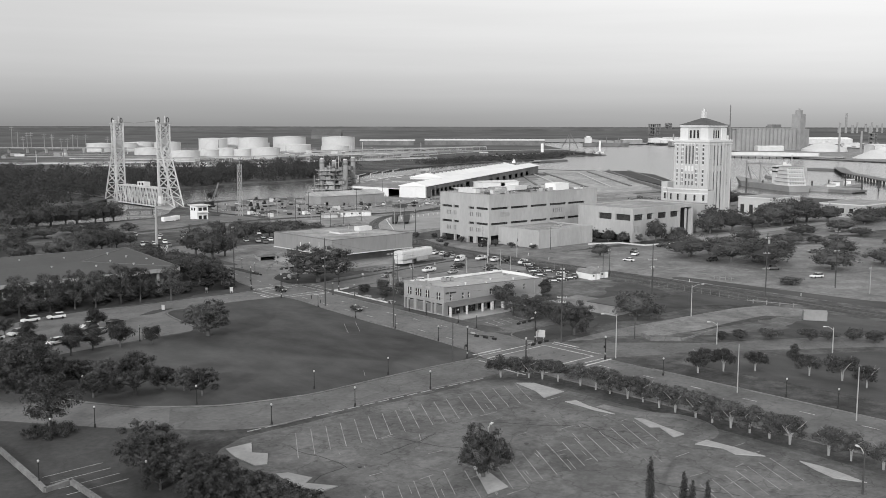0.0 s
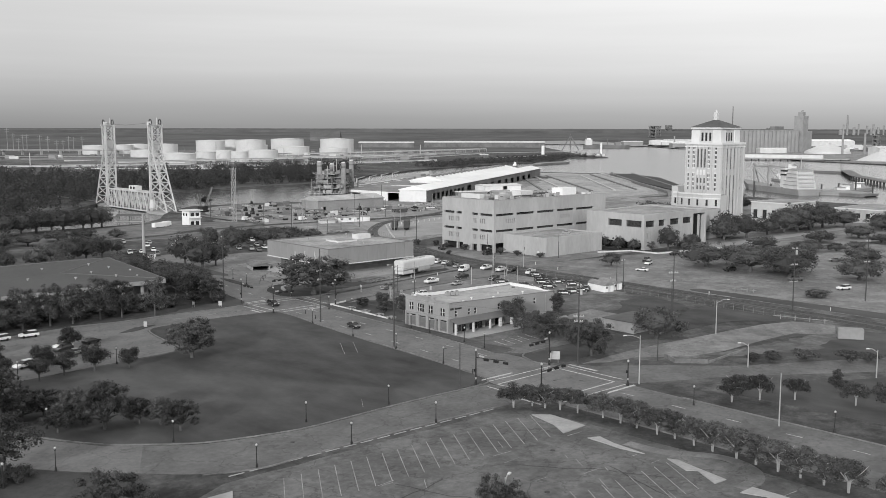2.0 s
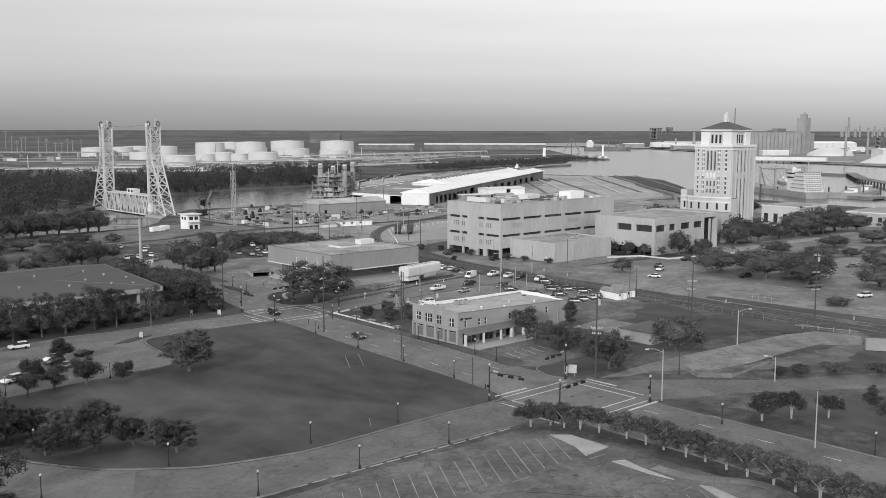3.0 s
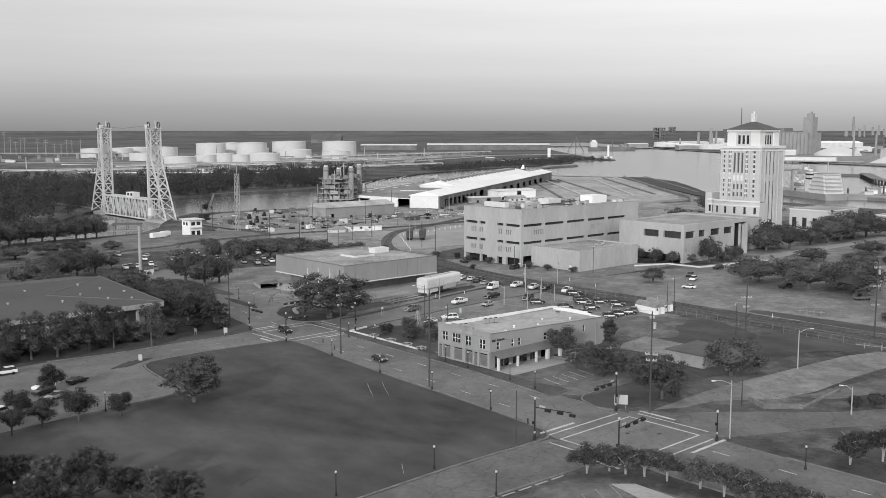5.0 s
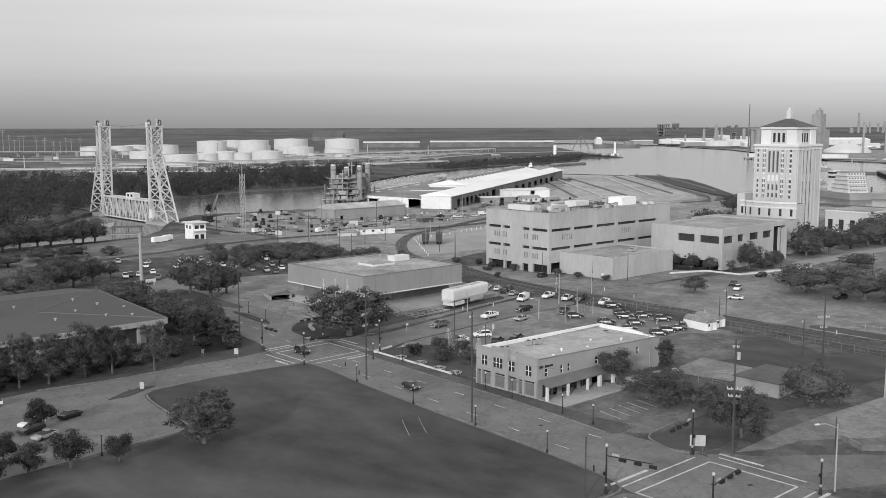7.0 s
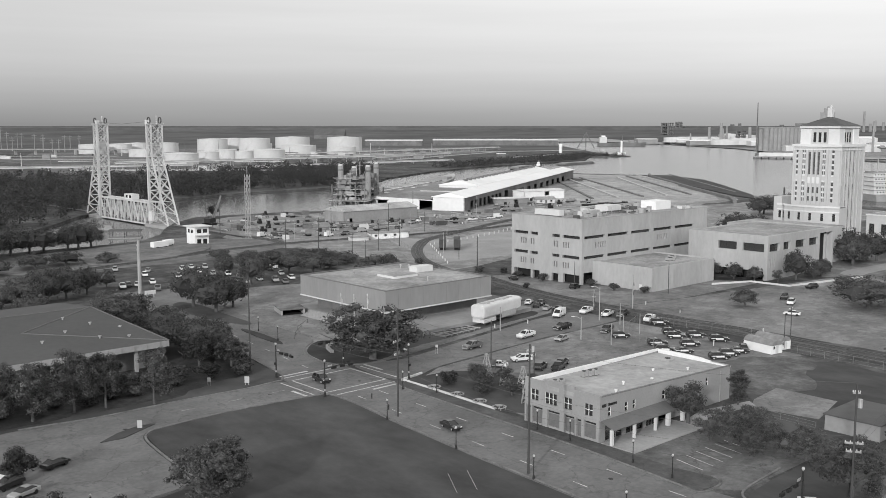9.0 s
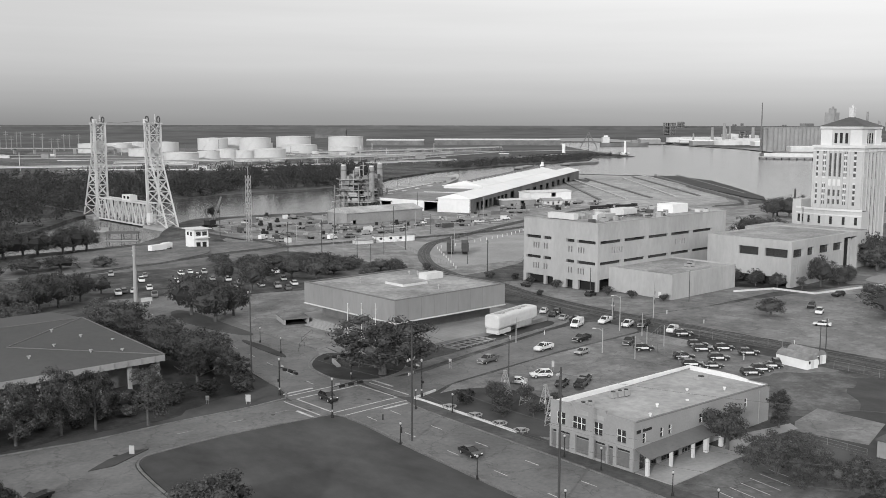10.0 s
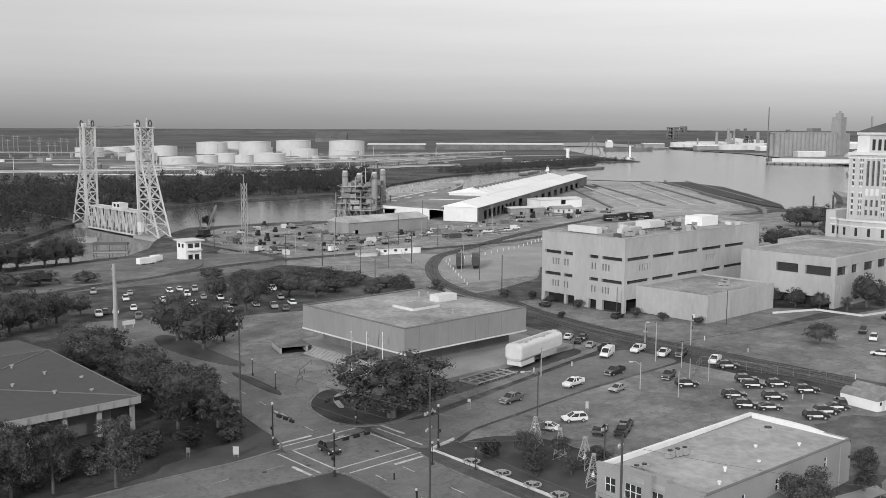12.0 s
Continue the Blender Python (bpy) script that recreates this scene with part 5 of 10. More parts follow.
def transit_shed():
    b = thing("transit_shed", "long white-roofed wharf shed with open side bays", "warehouse")
    a0, a1 = (344.0, 377.5), (334.5, 397.0)
    L = 408.0
    n0, n1 = along(a0, L), along(a1, L - 6)
    # side wall with bays to the yard
    holes = [(14 + i * 11.0, 0.0, 21 + i * 11.0, 5.6) for i in range(8)] + [(108, 0, 120, 6.5)] + [(135 + i * 26.0, 0.0, 147 + i * 26.0, 4.8) for i in range(9)]
    part("side_wall", holed_wall(Geo(), a0, tuple(SD), L, 0, 8.6, holes, 0.5), M_RUSTWALL, b, "weathered side wall with open bays")
    fd = (Vector(a0) - Vector(a1)); fl = fd.length; fd.normalize()
    part("front_wall", holed_wall(Geo(), a1, tuple(fd), fl, 0, 8.6, [], 0.5), M_SHEDWALL, b, "white sheet gable wall")
    part("inner_wall", strip(Geo(), [along(a1, 6), along(a1, L - 8)], 0.4, 0, 8.3), M_RUSTWALL, b)
    part("end_wall", strip(Geo(), [n0, n1], 0.4, 0, 8.3), M_RUSTWALL, b)
    gable(b, along(a0, -0.6, -1.2), along(a0, L + 1, -1.2), along(a1, -0.6, 1.0), along(a1, L - 5, 1.0), 8.9, 11.6, M_SHEDROOF)
    c0, c1 = along(a1, 118, 1.2), along(a1, L - 10, 1.2)
    d0, d1 = along(a1, 118, 34), along(a1, L - 10, 34)
    gable(b, c0, c1, d0, d1, 9.0, 12.6, M_SHEDROOF, "rear_roof")
    part("rear_front_wall", strip(Geo(), [along(a1, 119, 2), along(a1, 119, 33)], 0.4, 0, 9.0), M_SHEDWALL, b)
    part("rear_back_wall", strip(Geo(), [along(a1, 119, 33), along(a1, L - 11, 33)], 0.4, 0, 9.0), M_SHEDWALL, b)
    mon = Geo().box(-2.0, -1.6, 0, 2.0, 1.6, 1.6).mesh("roof_monitor", M_RUSTWALL)
    ang = math.degrees(math.atan2(SD.y, SD.x))
    for i in range(22):
        x, y = along(a1, 128 + i * 12, 15)
        part("roof_monitor", mon, None, b, at=pose(x, y, 11.6, 0, 0, ang))
    w = thing("low_shed", "low white-walled shed with a grey flat roof", "warehouse")
    f0 = (326.5, 462.0)
    fv = Vector(f0) - Vector(a1); l2 = fv.length
    fw = (Vector(a1) - Vector(f0)).normalized()
    part("front_wall", holed_wall(Geo(), f0, tuple(fw), l2 - 0.3, 0, 6.6, [(15.5, 0, 24.5, 4.6), (53.5, 0, l2 - 0.6, 6.0)], 0.5), M_SHEDWALL, w, "white sheet front with dark openings")
    part("canopy", Geo().box(-6, -2.5, 0, 6, 0, 0.25), M_OFFWHITE, w, at=on_wall(f0, tuple(fw), 20, 4.9, 0))
    e0 = along(f0, 150); e1 = along(a1, 150, 0.8)
    part("back_wall", strip(Geo(), [along(f0, 1), e0], 0.4, 0, 6.4), M_SHEDWALL, w)
    part("end_wall", strip(Geo(), [e0, e1], 0.4, 0, 6.4), M_SHEDWALL, w)
    part("roof", Geo().prism([along(a1, 0.4, 1.6), along(a1, 150, 1.6), e0, f0], 6.6, 7.0), M_LOWROOF, w, "grey flat roof with pale edges")
    part("roof_edge", strip(Geo(), [along(f0, 0.2), along(f0, 150)], 1.2, 7.0, 7.3), M_SHEDWALL, w)
    part("roof_edge", strip(Geo(), [along(a1, 75, 2), along(a1, 75, 34)], 1.4, 7.0, 7.25), M_SHEDWALL, w)
    for i in range(4):
        x, y = along(f0, 25 + i * 30, -9)
        part("skylight", Geo().box(-3, -1.5, 0, 3, 1.5, 0.25), M_OFFWHITE, w, at=pose(x, y, 7.0, 0, 0, ang))


transit_shed()


def plain_shed(name, label, corner, d, length, width, z, zr, wall, roof, doors=()):
    b = thing(name, label, "shed")
    d = Vector(d).normalized(); n = Vector((-d.y, d.x)); p = Vector(corner)
    q = [p, p + d * length, p + d * length + n * width, p + n * width]
    part("side_wall", holed_wall(Geo(), tuple(p), tuple(d), length, 0, z, list(doors), 0.3), wall, b)
    part("end_wall", holed_wall(Geo(), tuple(q[1]), tuple(n), width, 0, z, [], 0.3), wall, b)
    part("end_wall", holed_wall(Geo(), tuple(q[3]), tuple(-n), width, 0, z, [], 0.3), wall, b)
    part("side_wall", holed_wall(Geo(), tuple(q[2]), tuple(-d), length, 0, z, [], 0.3), wall, b)
    o = 0.5
    gable(b, tuple(p - d * o - n * o), tuple(q[1] + d * o - n * o), tuple(q[3] - d * o + n * o), tuple(q[2] + d * o + n * o), z + 0.1, zr, roof)
    return b


M_TINROOF = mat("streaked_tin_roof", 0.36, 0.45, 0.10, 0.9, 0.7, stretch=(1, 1, 1))
plain_shed("tin_shed", "old tin-roofed shed with pale walls", (243.5, 371), (1.0, -0.02), 54, 19, 6.2, 8.8, M_PALE, M_TINROOF, [(4, 0, 6, 2.2)])
plain_shed("site_office", "long white site trailer with small windows", (204.5, 297), (0.96, -0.28), 20, 4.5, 3.0, 3.4, M_WHITE, M_ROOFGREY, [(2, 1.2, 3.4, 2.2), (7, 1.2, 8.4, 2.2), (12, 1.2, 13.4, 2.2)])
plain_shed("site_hut", "small white hut beside the site trailer", (193, 297.5), (0.96, -0.28), 9, 4, 2.0, 2.6, M_OFFWHITE, M_ROOFGREY)
plain_shed("white_workshop", "white workshop in the yard", (444, 418), (0.97, -0.24), 36, 16, 6.0, 7.2, M_WHITE, M_OFFWHITE, [(18, 2.5, 22, 5.5)])
plain_shed("brick_store", "low old store with a flat tin roof", (398, 402), (0.9, -0.3), 26, 12, 3.8, 4.2, M_PALE, M_OFFWHITE, [(14, 0, 17, 3)])
plain_shed("small_house", "small pale gabled yard office", (424, 388), (0.93, -0.35), 15, 8, 3.0, 4.6, M_OFFWHITE, M_PALE, [(3, 1, 4.5, 2.2), (7, 0, 8.2, 2.1), (11, 1, 12.5, 2.2)])


# ---------------------------------------------------------------- railway lift bridge
def lift_bridge():
    b = thing("lift_bridge", "grey steel railway lift bridge with two lattice towers", "bridge")
    XA, XB = 161.5, 168.0
    for sgn, yv, yb, top0, top1 in ((1, 508.0, 528.0, 507.0, 512.0), (-1, 441.5, 420.0, 453.0, 448.0)):
        tw = new("tower"); tw.parent = b
        tagged(tw, "lattice steel bridge tower")
        Z1 = 55.0
        lv = [0, 6.2, 12.4, 18.6, 24.8, 31, 37.2, 43.4, 49.2, 55]

        def outer(z):
            t = min(1.0, z / 36.0)
            ytop = yv + (top1 - top0)
            return yb + (ytop - yb) * t

        for x in (XA, XB):
            part("column", Geo().bar((x, yv, -2), (x, yv, Z1), 1.3 if x == XA else 0.9), M_LEAD, tw, "heavy vertical column")
            part("raking_leg", Geo().bar((x, outer(0), 0), (x, outer(36), 36), 0.7), M_LEAD, tw)
            part("upper_leg", Geo().bar((x, outer(36), 36), (x, outer(55), 55), 0.7), M_LEAD, tw)
            for i, (a, c) in enumerate(zip(lv, lv[1:])):
                part("brace", Geo().bar((x, yv, a), (x, outer(c), c), 0.42), M_LEAD, tw)
                part("brace", Geo().bar((x, outer(a), a), (x, yv, c), 0.42), M_LEAD, tw)
                part("strut", Geo().bar((x, yv, c), (x, outer(c), c), 0.42), M_LEAD, tw)
        for i, (a, c) in enumerate(zip(lv, lv[1:])):
            if a < 12:
                continue
            for y in (yv, outer(a)):
                y2 = yv if y == yv else outer(c)
                part("brace", Geo().bar((XA, y, a), (XB, y2, c), 0.4), M_LEAD, tw)
                part("brace", Geo().bar((XB, y, a), (XA, y2, c), 0.4), M_LEAD, tw)
                part("strut", Geo().bar((XA, y2, c), (XB, y2, c), 0.4), M_LEAD, tw)
        part("counterweight", Geo().box(XA + 0.8, min(yv, outer(45)) + 1, 39, XB - 0.8, max(yv, outer(45)) - 1, 45), M_LEAD, tw, "grey counterweight block")
        part("machinery_deck", Geo().box(XA - 0.8, min(yv, outer(59)) - 0.8, 55, XB + 0.8, max(yv, outer(59)) + 0.8, 55.5), M_LEAD, tw)
        for x in (XA, XB):
            wh = Geo()
            n = 16
            for k in range(n):
                t0, t1 = 2 * math.pi * k / n, 2 * math.pi * (k + 1) / n
                cy = (yv + outer(59)) / 2
                wh.bar((x, cy + 1.7 * math.cos(t0), 57.2 + 1.7 * math.sin(t0)), (x, cy + 1.7 * math.cos(t1), 57.2 + 1.7 * math.sin(t1)), 0.5)
            part("sheave", wh, M_STEEL, tw, "cable sheave on the tower top")
        part("sheave_hood", Geo().box(XA - 0.6, yv - 1.2, 55.5, XA + 1.2, yv + 1.2, 57.5), M_OFFWHITE, tw)
        part("mast", Geo().bar((XB - 2, (yv + outer(59)) / 2, 55.5), (XB - 2, (yv + outer(59)) / 2, 60.0), 0.35), M_LEAD, tw)
        part("pier", Geo().box(XA - 2.5, min(yv, yb) - 2, -3, XB + 2.5, max(yv, yb) + 2, -0.05), M_CONC, tw, "concrete pier")
    # the lifting span
    sp = new("lift_span"); sp.parent = b
    tagged(sp, "through truss lifting span")
    ya, ybb, zb, zt = 443.2, 506.2, -0.6, 11.5
    n = 14
    st = (ybb - ya) / n
    for x in (XA, XB):
        part("bottom_chord", Geo().bar((x, ya, zb), (x, ybb, zb), 0.8), M_LEAD, sp)
        part("top_chord", Geo().bar((x, ya, zt), (x, ybb, zt), 0.8), M_LEAD, sp)
        for i in range(n):
            y0, y1 = ya + st * i, ya + st * (i + 1)
            part("diagonal", Geo().bar((x, y0, zb if i % 2 else zt), (x, y1, zt if i % 2 else zb), 0.6), M_LEAD, sp)
            if i:
                part("post", Geo().bar((x, y0, zb), (x, y0, zt), 0.3), M_LEAD, sp)
    part("deck", Geo().box(XA + 0.6, ya, zb, XB - 0.6, ybb, zb + 0.5), M_STEEL, sp, "dark track deck")
    g = Geo()
    for i in range(n + 1):
        part("cross_beam", Geo().bar((XA, ya + st * i, zt), (XB, ya + st * i, zt), 0.35), M_LEAD, sp)
    part("machine_house", Geo().box(XA + 1, 466, zt + 0.3, XB - 1, 476, zt + 3.4), M_OFFWHITE, sp, "small white machine house")
    part("machine_house_window", Geo().box(XA + 0.93, 467, zt + 1.2, XA + 0.99, 469.5, zt + 2.8), M_GLASS, sp)
    part("machine_house_window", Geo().box(XA + 0.93, 471.5, zt + 1.2, XA + 0.99, 474, zt + 2.8), M_GLASS, sp)
    part("control_cabin", Geo().box(XA - 2.4, 434.5, 2.0, XA - 0.9, 438.5, 7.0), M_OFFWHITE, b, "white control cabin on the tower")
    # approach spans
    part("approach_girder", Geo().box(XA + 1.5, 345, -0.9, XB - 1.5, 419, 0.7), M_STEEL, b, "dark approach girders")
    part("approach_girder", Geo().box(XA + 1.5, 528, -0.9, XB - 1.5, 640, 0.7), M_STEEL, b, "dark approach girders")
    for y in (365, 380, 395, 410, 556, 572, 588, 604, 620):
        part("trestle_bent", Geo().bar((XA + 2, y, -4), (XA + 2.6, y, -0.9), 0.8).bar((XB - 2, y, -4), (XB - 2.6, y, -0.9), 0.8).bar((XA + 1.6, y, -1.2), (XB - 1.6, y, -1.2), 0.6), M_WOODPOLE, b)
    part("tower_cable", Geo().bar((XA, 507, 56.5), (XA, 475, 55.2), 0.15).bar((XA, 475, 55.2), (XA, 443, 56.5), 0.15), M_WIRE, b)


lift_bridge()


# ---------------------------------------------------------------- tank farm
def tank(x, y, r, h):
    b = thing("storage_tank", "white cylindrical oil storage tank", "storage tank", pose(x, y, 0), "tank farm")
    part("shell", Geo().cyl(0, 0, -0.2, h, r, 40), M_TANK, b, smooth=False)
    part("roof", Geo().cyl(0, 0, h, h + r * 0.05, r * 1.0, 40, r * 0.05), M_TANK, b)
    part("rim", Geo().cyl(0, 0, h - 0.8, h - 0.3, r + 0.35, 40), M_TANK, b)
    for i in range(14):
        t0, t1 = 3.4 + i * 0.05, 3.4 + (i + 1) * 0.05
        part("stair_flight", Geo().bar(((r + 0.5) * math.cos(t0), (r + 0.5) * math.sin(t0), h * i / 14), ((r + 0.5) * math.cos(t1), (r + 0.5) * math.sin(t1), h * (i + 1) / 14), 0.5), M_OFFWHITE, b)


for q in ((683, 1752, 26, 17.5), (746, 1775, 24, 17.5), (800, 1812, 26, 18), (836, 1765, 27.5, 18.5), (676, 1522, 25.5, 12.7), (569, 1186, 24.5, 15.5), (974, 1818, 32, 24.5), (1063, 1881, 31, 24), (968, 1639, 31.2, 27.6), (629, 1216, 15.7, 16.2), (717, 1316, 16.5, 15.6),
          (681, 1202, 13.6, 16.3), (758, 1258, 25.7, 16.2), (1110, 1715, 37, 28.1), (1022, 1702, 23, 15.9), (990, 1516, 33.8, 15.5), (1037, 1440, 28, 13.0), (1139, 1567, 35.9, 29.2)):
    tank(*q)

patch("tank_farm_ground", [(330, 1000), (520, 1010), (700, 1080), (1000, 1180), (1300, 1330), (1500, 1500), (1500, 1800), (1200, 2150), (900, 2000), (600, 1850), (420, 1400)], 0.03, M_MEADOW, "dull grass and dirt of the tank farm", "yard")
patch("refinery_road", [(560, 1020), (575, 1012), (900, 1110), (1380, 1330), (1372, 1344), (890, 1128)], 0.06, M_SHELL, "pale road through the tank farm", "road")


def pipe_rack(p, q, z, n, label):
    b = thing("pipe_rack", label, "pipe rack")
    p, q = Vector(p), Vector(q)
    d = (q - p).normalized(); s = Vector((-d.y, d.x))
    for k in range(n):
        o = s * (k * 1.6)
        part("pipe", Geo().bar((p.x + o.x, p.y + o.y, z + (k % 2) * 1.2), (q.x + o.x, q.y + o.y, z + (k % 2) * 1.2), 1.1, n=6), M_OFFWHITE if k % 2 == 0 else M_GALV, b)
    m = int((q - p).length / 26)
    for i in range(m + 1):
        c = p + (q - p) * (i / m)
        part("support", Geo().bar((c.x, c.y, 0), (c.x, c.y, z), 0.6).bar((c.x + s.x * n * 1.6, c.y + s.y * n * 1.6, 0), (c.x + s.x * n * 1.6, c.y + s.y * n * 1.6, z), 0.6).bar((c.x, c.y, z - 0.6), (c.x + s.x * n * 1.6, c.y + s.y * n * 1.6, z - 0.6), 0.6), M_GALV, b)


pipe_rack((430, 1085), (840, 1090), 7.5, 4, "long pale pipe rack in the tank farm")
pipe_rack((840, 1090), (1090, 1190), 5.0, 3, "low pipe rack by the road")
pipe_rack((560, 985), (905, 985), 3.0, 3, "pale pipes along the wood edge")
pipe_rack((900, 1330), (1450, 1420), 6.0, 3, "raised pipe rack beyond the river")
pipe_rack((300, 1120), (520, 1060), 4.0, 3, "pale pipes beside the tanks")


def far_shed(x, y, dx, dy, length, width, z, label, wall=None, roof=None):
    b = plain_shed("far_shed", label, (x, y), (dx, dy), length, width, z, z + width * 0.08, wall or M_RUSTWALL, roof or M_OFFWHITE, [])
    b["category"] = "warehouse"


far_shed(1500, 1960, 0.74, -0.68, 150, 40, 13, "long far shed with a pale roof")
far_shed(1640, 1850, 0.74, -0.68, 330, 45, 14, "very long far shed with a pale roof edge")
plain_shed("bulk_store", "tall dark storage building with a steep roof behind the tanks", (1766, 2572), (0.74, -0.68), 100, 60, 22, 41, M_RUSTWALL, M_ROOFDARK)
for i, (x, y, w, dd, h) in enumerate(((2250, 1640, 60, 30, 13), (2330, 1560, 80, 30, 12), (2420, 1610, 120, 40, 16), (2180, 1420, 90, 30, 12), (2240, 1330, 70, 26, 14), (2200, 1250, 100, 30, 12), (2330, 1380, 140, 40, 15),
                                      (1820, 950, 60, 20, 10), (1700, 640, 120, 40, 18), (1760, 560, 90, 40, 14), (1640, 480, 120, 40, 12), (2480, 1200, 160, 60, 18), (2700, 1350, 120, 50, 16), (1560, 420, 80, 40, 12))):
    far_shed(x, y, 0.8, -0.6, w, dd, h, "pale port shed on the far bank", M_OFFWHITE if i % 3 else M_PALE, M_WHITE if i % 2 else M_OFFWHITE)


# grain elevator and silos on the far bank
def elevator():
    b = thing("grain_elevator", "concrete grain elevator with a long row of silos", "grain elevator")
    d = Vector((0.985, -0.17)).normalized()
    p = Vector((1800, 985))
    for i in range(15):
        c = p + d * (i * 13.2)
        for k in range(2):
            o = Vector((-d.y, d.x)) * (k * 13.0)
            part("silo", Geo().cyl(c.x + o.x, c.y + o.y, 0, 47, 6.7, 14), M_PALE, b)
    e = p + d * 192
    q = [p - d * 7 + Vector((0, -4)), e + Vector((0, -4)), e + Vector((0, 16)), p - d * 7 + Vector((0, 16))]
    part("gallery", Geo().prism([tuple(v) for v in q], 47, 50), M_PALE, b)
    h = p + d * 110
    part("gallery_house", Geo().box(h.x, h.y, 50, h.x + 40, h.y + 12, 58), M_RUSTWALL, b)
    t = p + d * 205
    part("headhouse", Geo().box(t.x, t.y - 2, 0, t.x + 24, t.y + 20, 82), M_PALE, b)
    part("headhouse_top", Geo().box(t.x + 5, t.y + 2, 82, t.x + 17, t.y + 14, 91).cyl(t.x + 9, t.y + 6, 91, 95, 2.5, 8), M_PALE, b)
    part("headhouse_wing", Geo().box(t.x + 24.05, t.y - 2, 0, t.x + 44, t.y + 16, 48), M_PALE, b)
    w = thing("wharf_shed", "long white wharf shed on piles", "warehouse")
    part("shed", Geo().hexa([(1430, 790, 2.5), (1480, 640, 2.5), (1495, 645, 2.5), (1445, 795, 2.5), (1430, 790, 8), (1480, 640, 8), (1495, 645, 8), (1445, 795, 8)]), M_OFFWHITE, w)
    part("wharf_deck", Geo().hexa([(1412, 790, 1.2), (1470, 590, 1.2), (1500, 600, 1.2), (1445, 800, 1.2), (1412, 790, 2.5), (1470, 590, 2.5), (1500, 600, 2.5), (1445, 800, 2.5)]), M_CONC, w)
    for i in range(18):
        t = i / 17
        part("timber_post", Geo().bar((1413 + 57 * t, 789 - 198 * t, -3), (1413 + 57 * t, 789 - 198 * t, 1.2), 1.4), M_DARKPOLE, w)


elevator()


def stack(x, y, h, r, label="slender pale industrial stack on the far bank", m=None):
    single("chimney", Geo().cyl(x, y, 0, h, r, 10, r * 0.7), m or M_PALE, label, "chimney", "industrial chimneys")


single("radio_mast", Geo().bar((1759, 983, 0), (1759, 983, 100), 2.6, w2=1.2), M_RUSTWALL, "tall dark chimney mast on the far bank", "mast")
for x, y, h, r in ((2560, 1560, 60, 6), (2575, 1550, 52, 4), (2400, 1500, 48, 5), (2440, 1480, 44, 4), (2450, 1400, 48, 6), (2350, 1530, 30, 3), (1890, 800, 62, 2.5), (1950, 780, 44, 3), (2040, 800, 56, 2.2), (2080, 770, 48, 2.2), (1990, 720, 40, 6),
                   (2100, 720, 62, 2), (2150, 700, 54, 3), (1900, 690, 30, 8), (2010, 650, 52, 2.0), (2060, 600, 46, 3)):
    stack(x, y, h, r)
for x, y, w, h in ((2900, 1990, 34, 62), (1960, 760, 14, 40), (2030, 740, 16, 34), (2470, 1440, 22, 38), (2110, 690, 18, 36)):
    b = thing("process_unit", "dark lattice process unit of the refinery", "process unit", pose(x, y, 0))
    for k in range(5):
        part("deck", Geo().box(-w / 2, -w / 2, h * (k + 1) / 5 - 2.2, w / 2, w / 2, h * (k + 1) / 5), M_RUSTWALL, b)
    for sx in (-1, 0, 1):
        for sy in (-1, 1):
            part("column", Geo().cyl(sx * w * 0.4, sy * w * 0.4, 0, h, w * 0.09, 8), M_RUSTWALL, b)
# pale heaps at the bulk terminal
for x, y, r, h in ((1530, 560, 42, 14), (1600, 580, 34, 18), (1470, 470, 30, 12)):
    single("bulk_heap", Geo().cyl(x, y, -0.2, h, r, 20, r * 0.25), M_TANK, "pale heap of bulk material", "heap", "bulk heaps")
patch("far_bank_yard", [(1445, 660), (1548, 765), (1960, 1145), (2300, 1600), (2500, 1620), (2700, 1300), (2200, 700), (1700, 300), (1320, 350)], 0.04, M_GRAVEL, "pale industrial ground on the far bank", "yard")


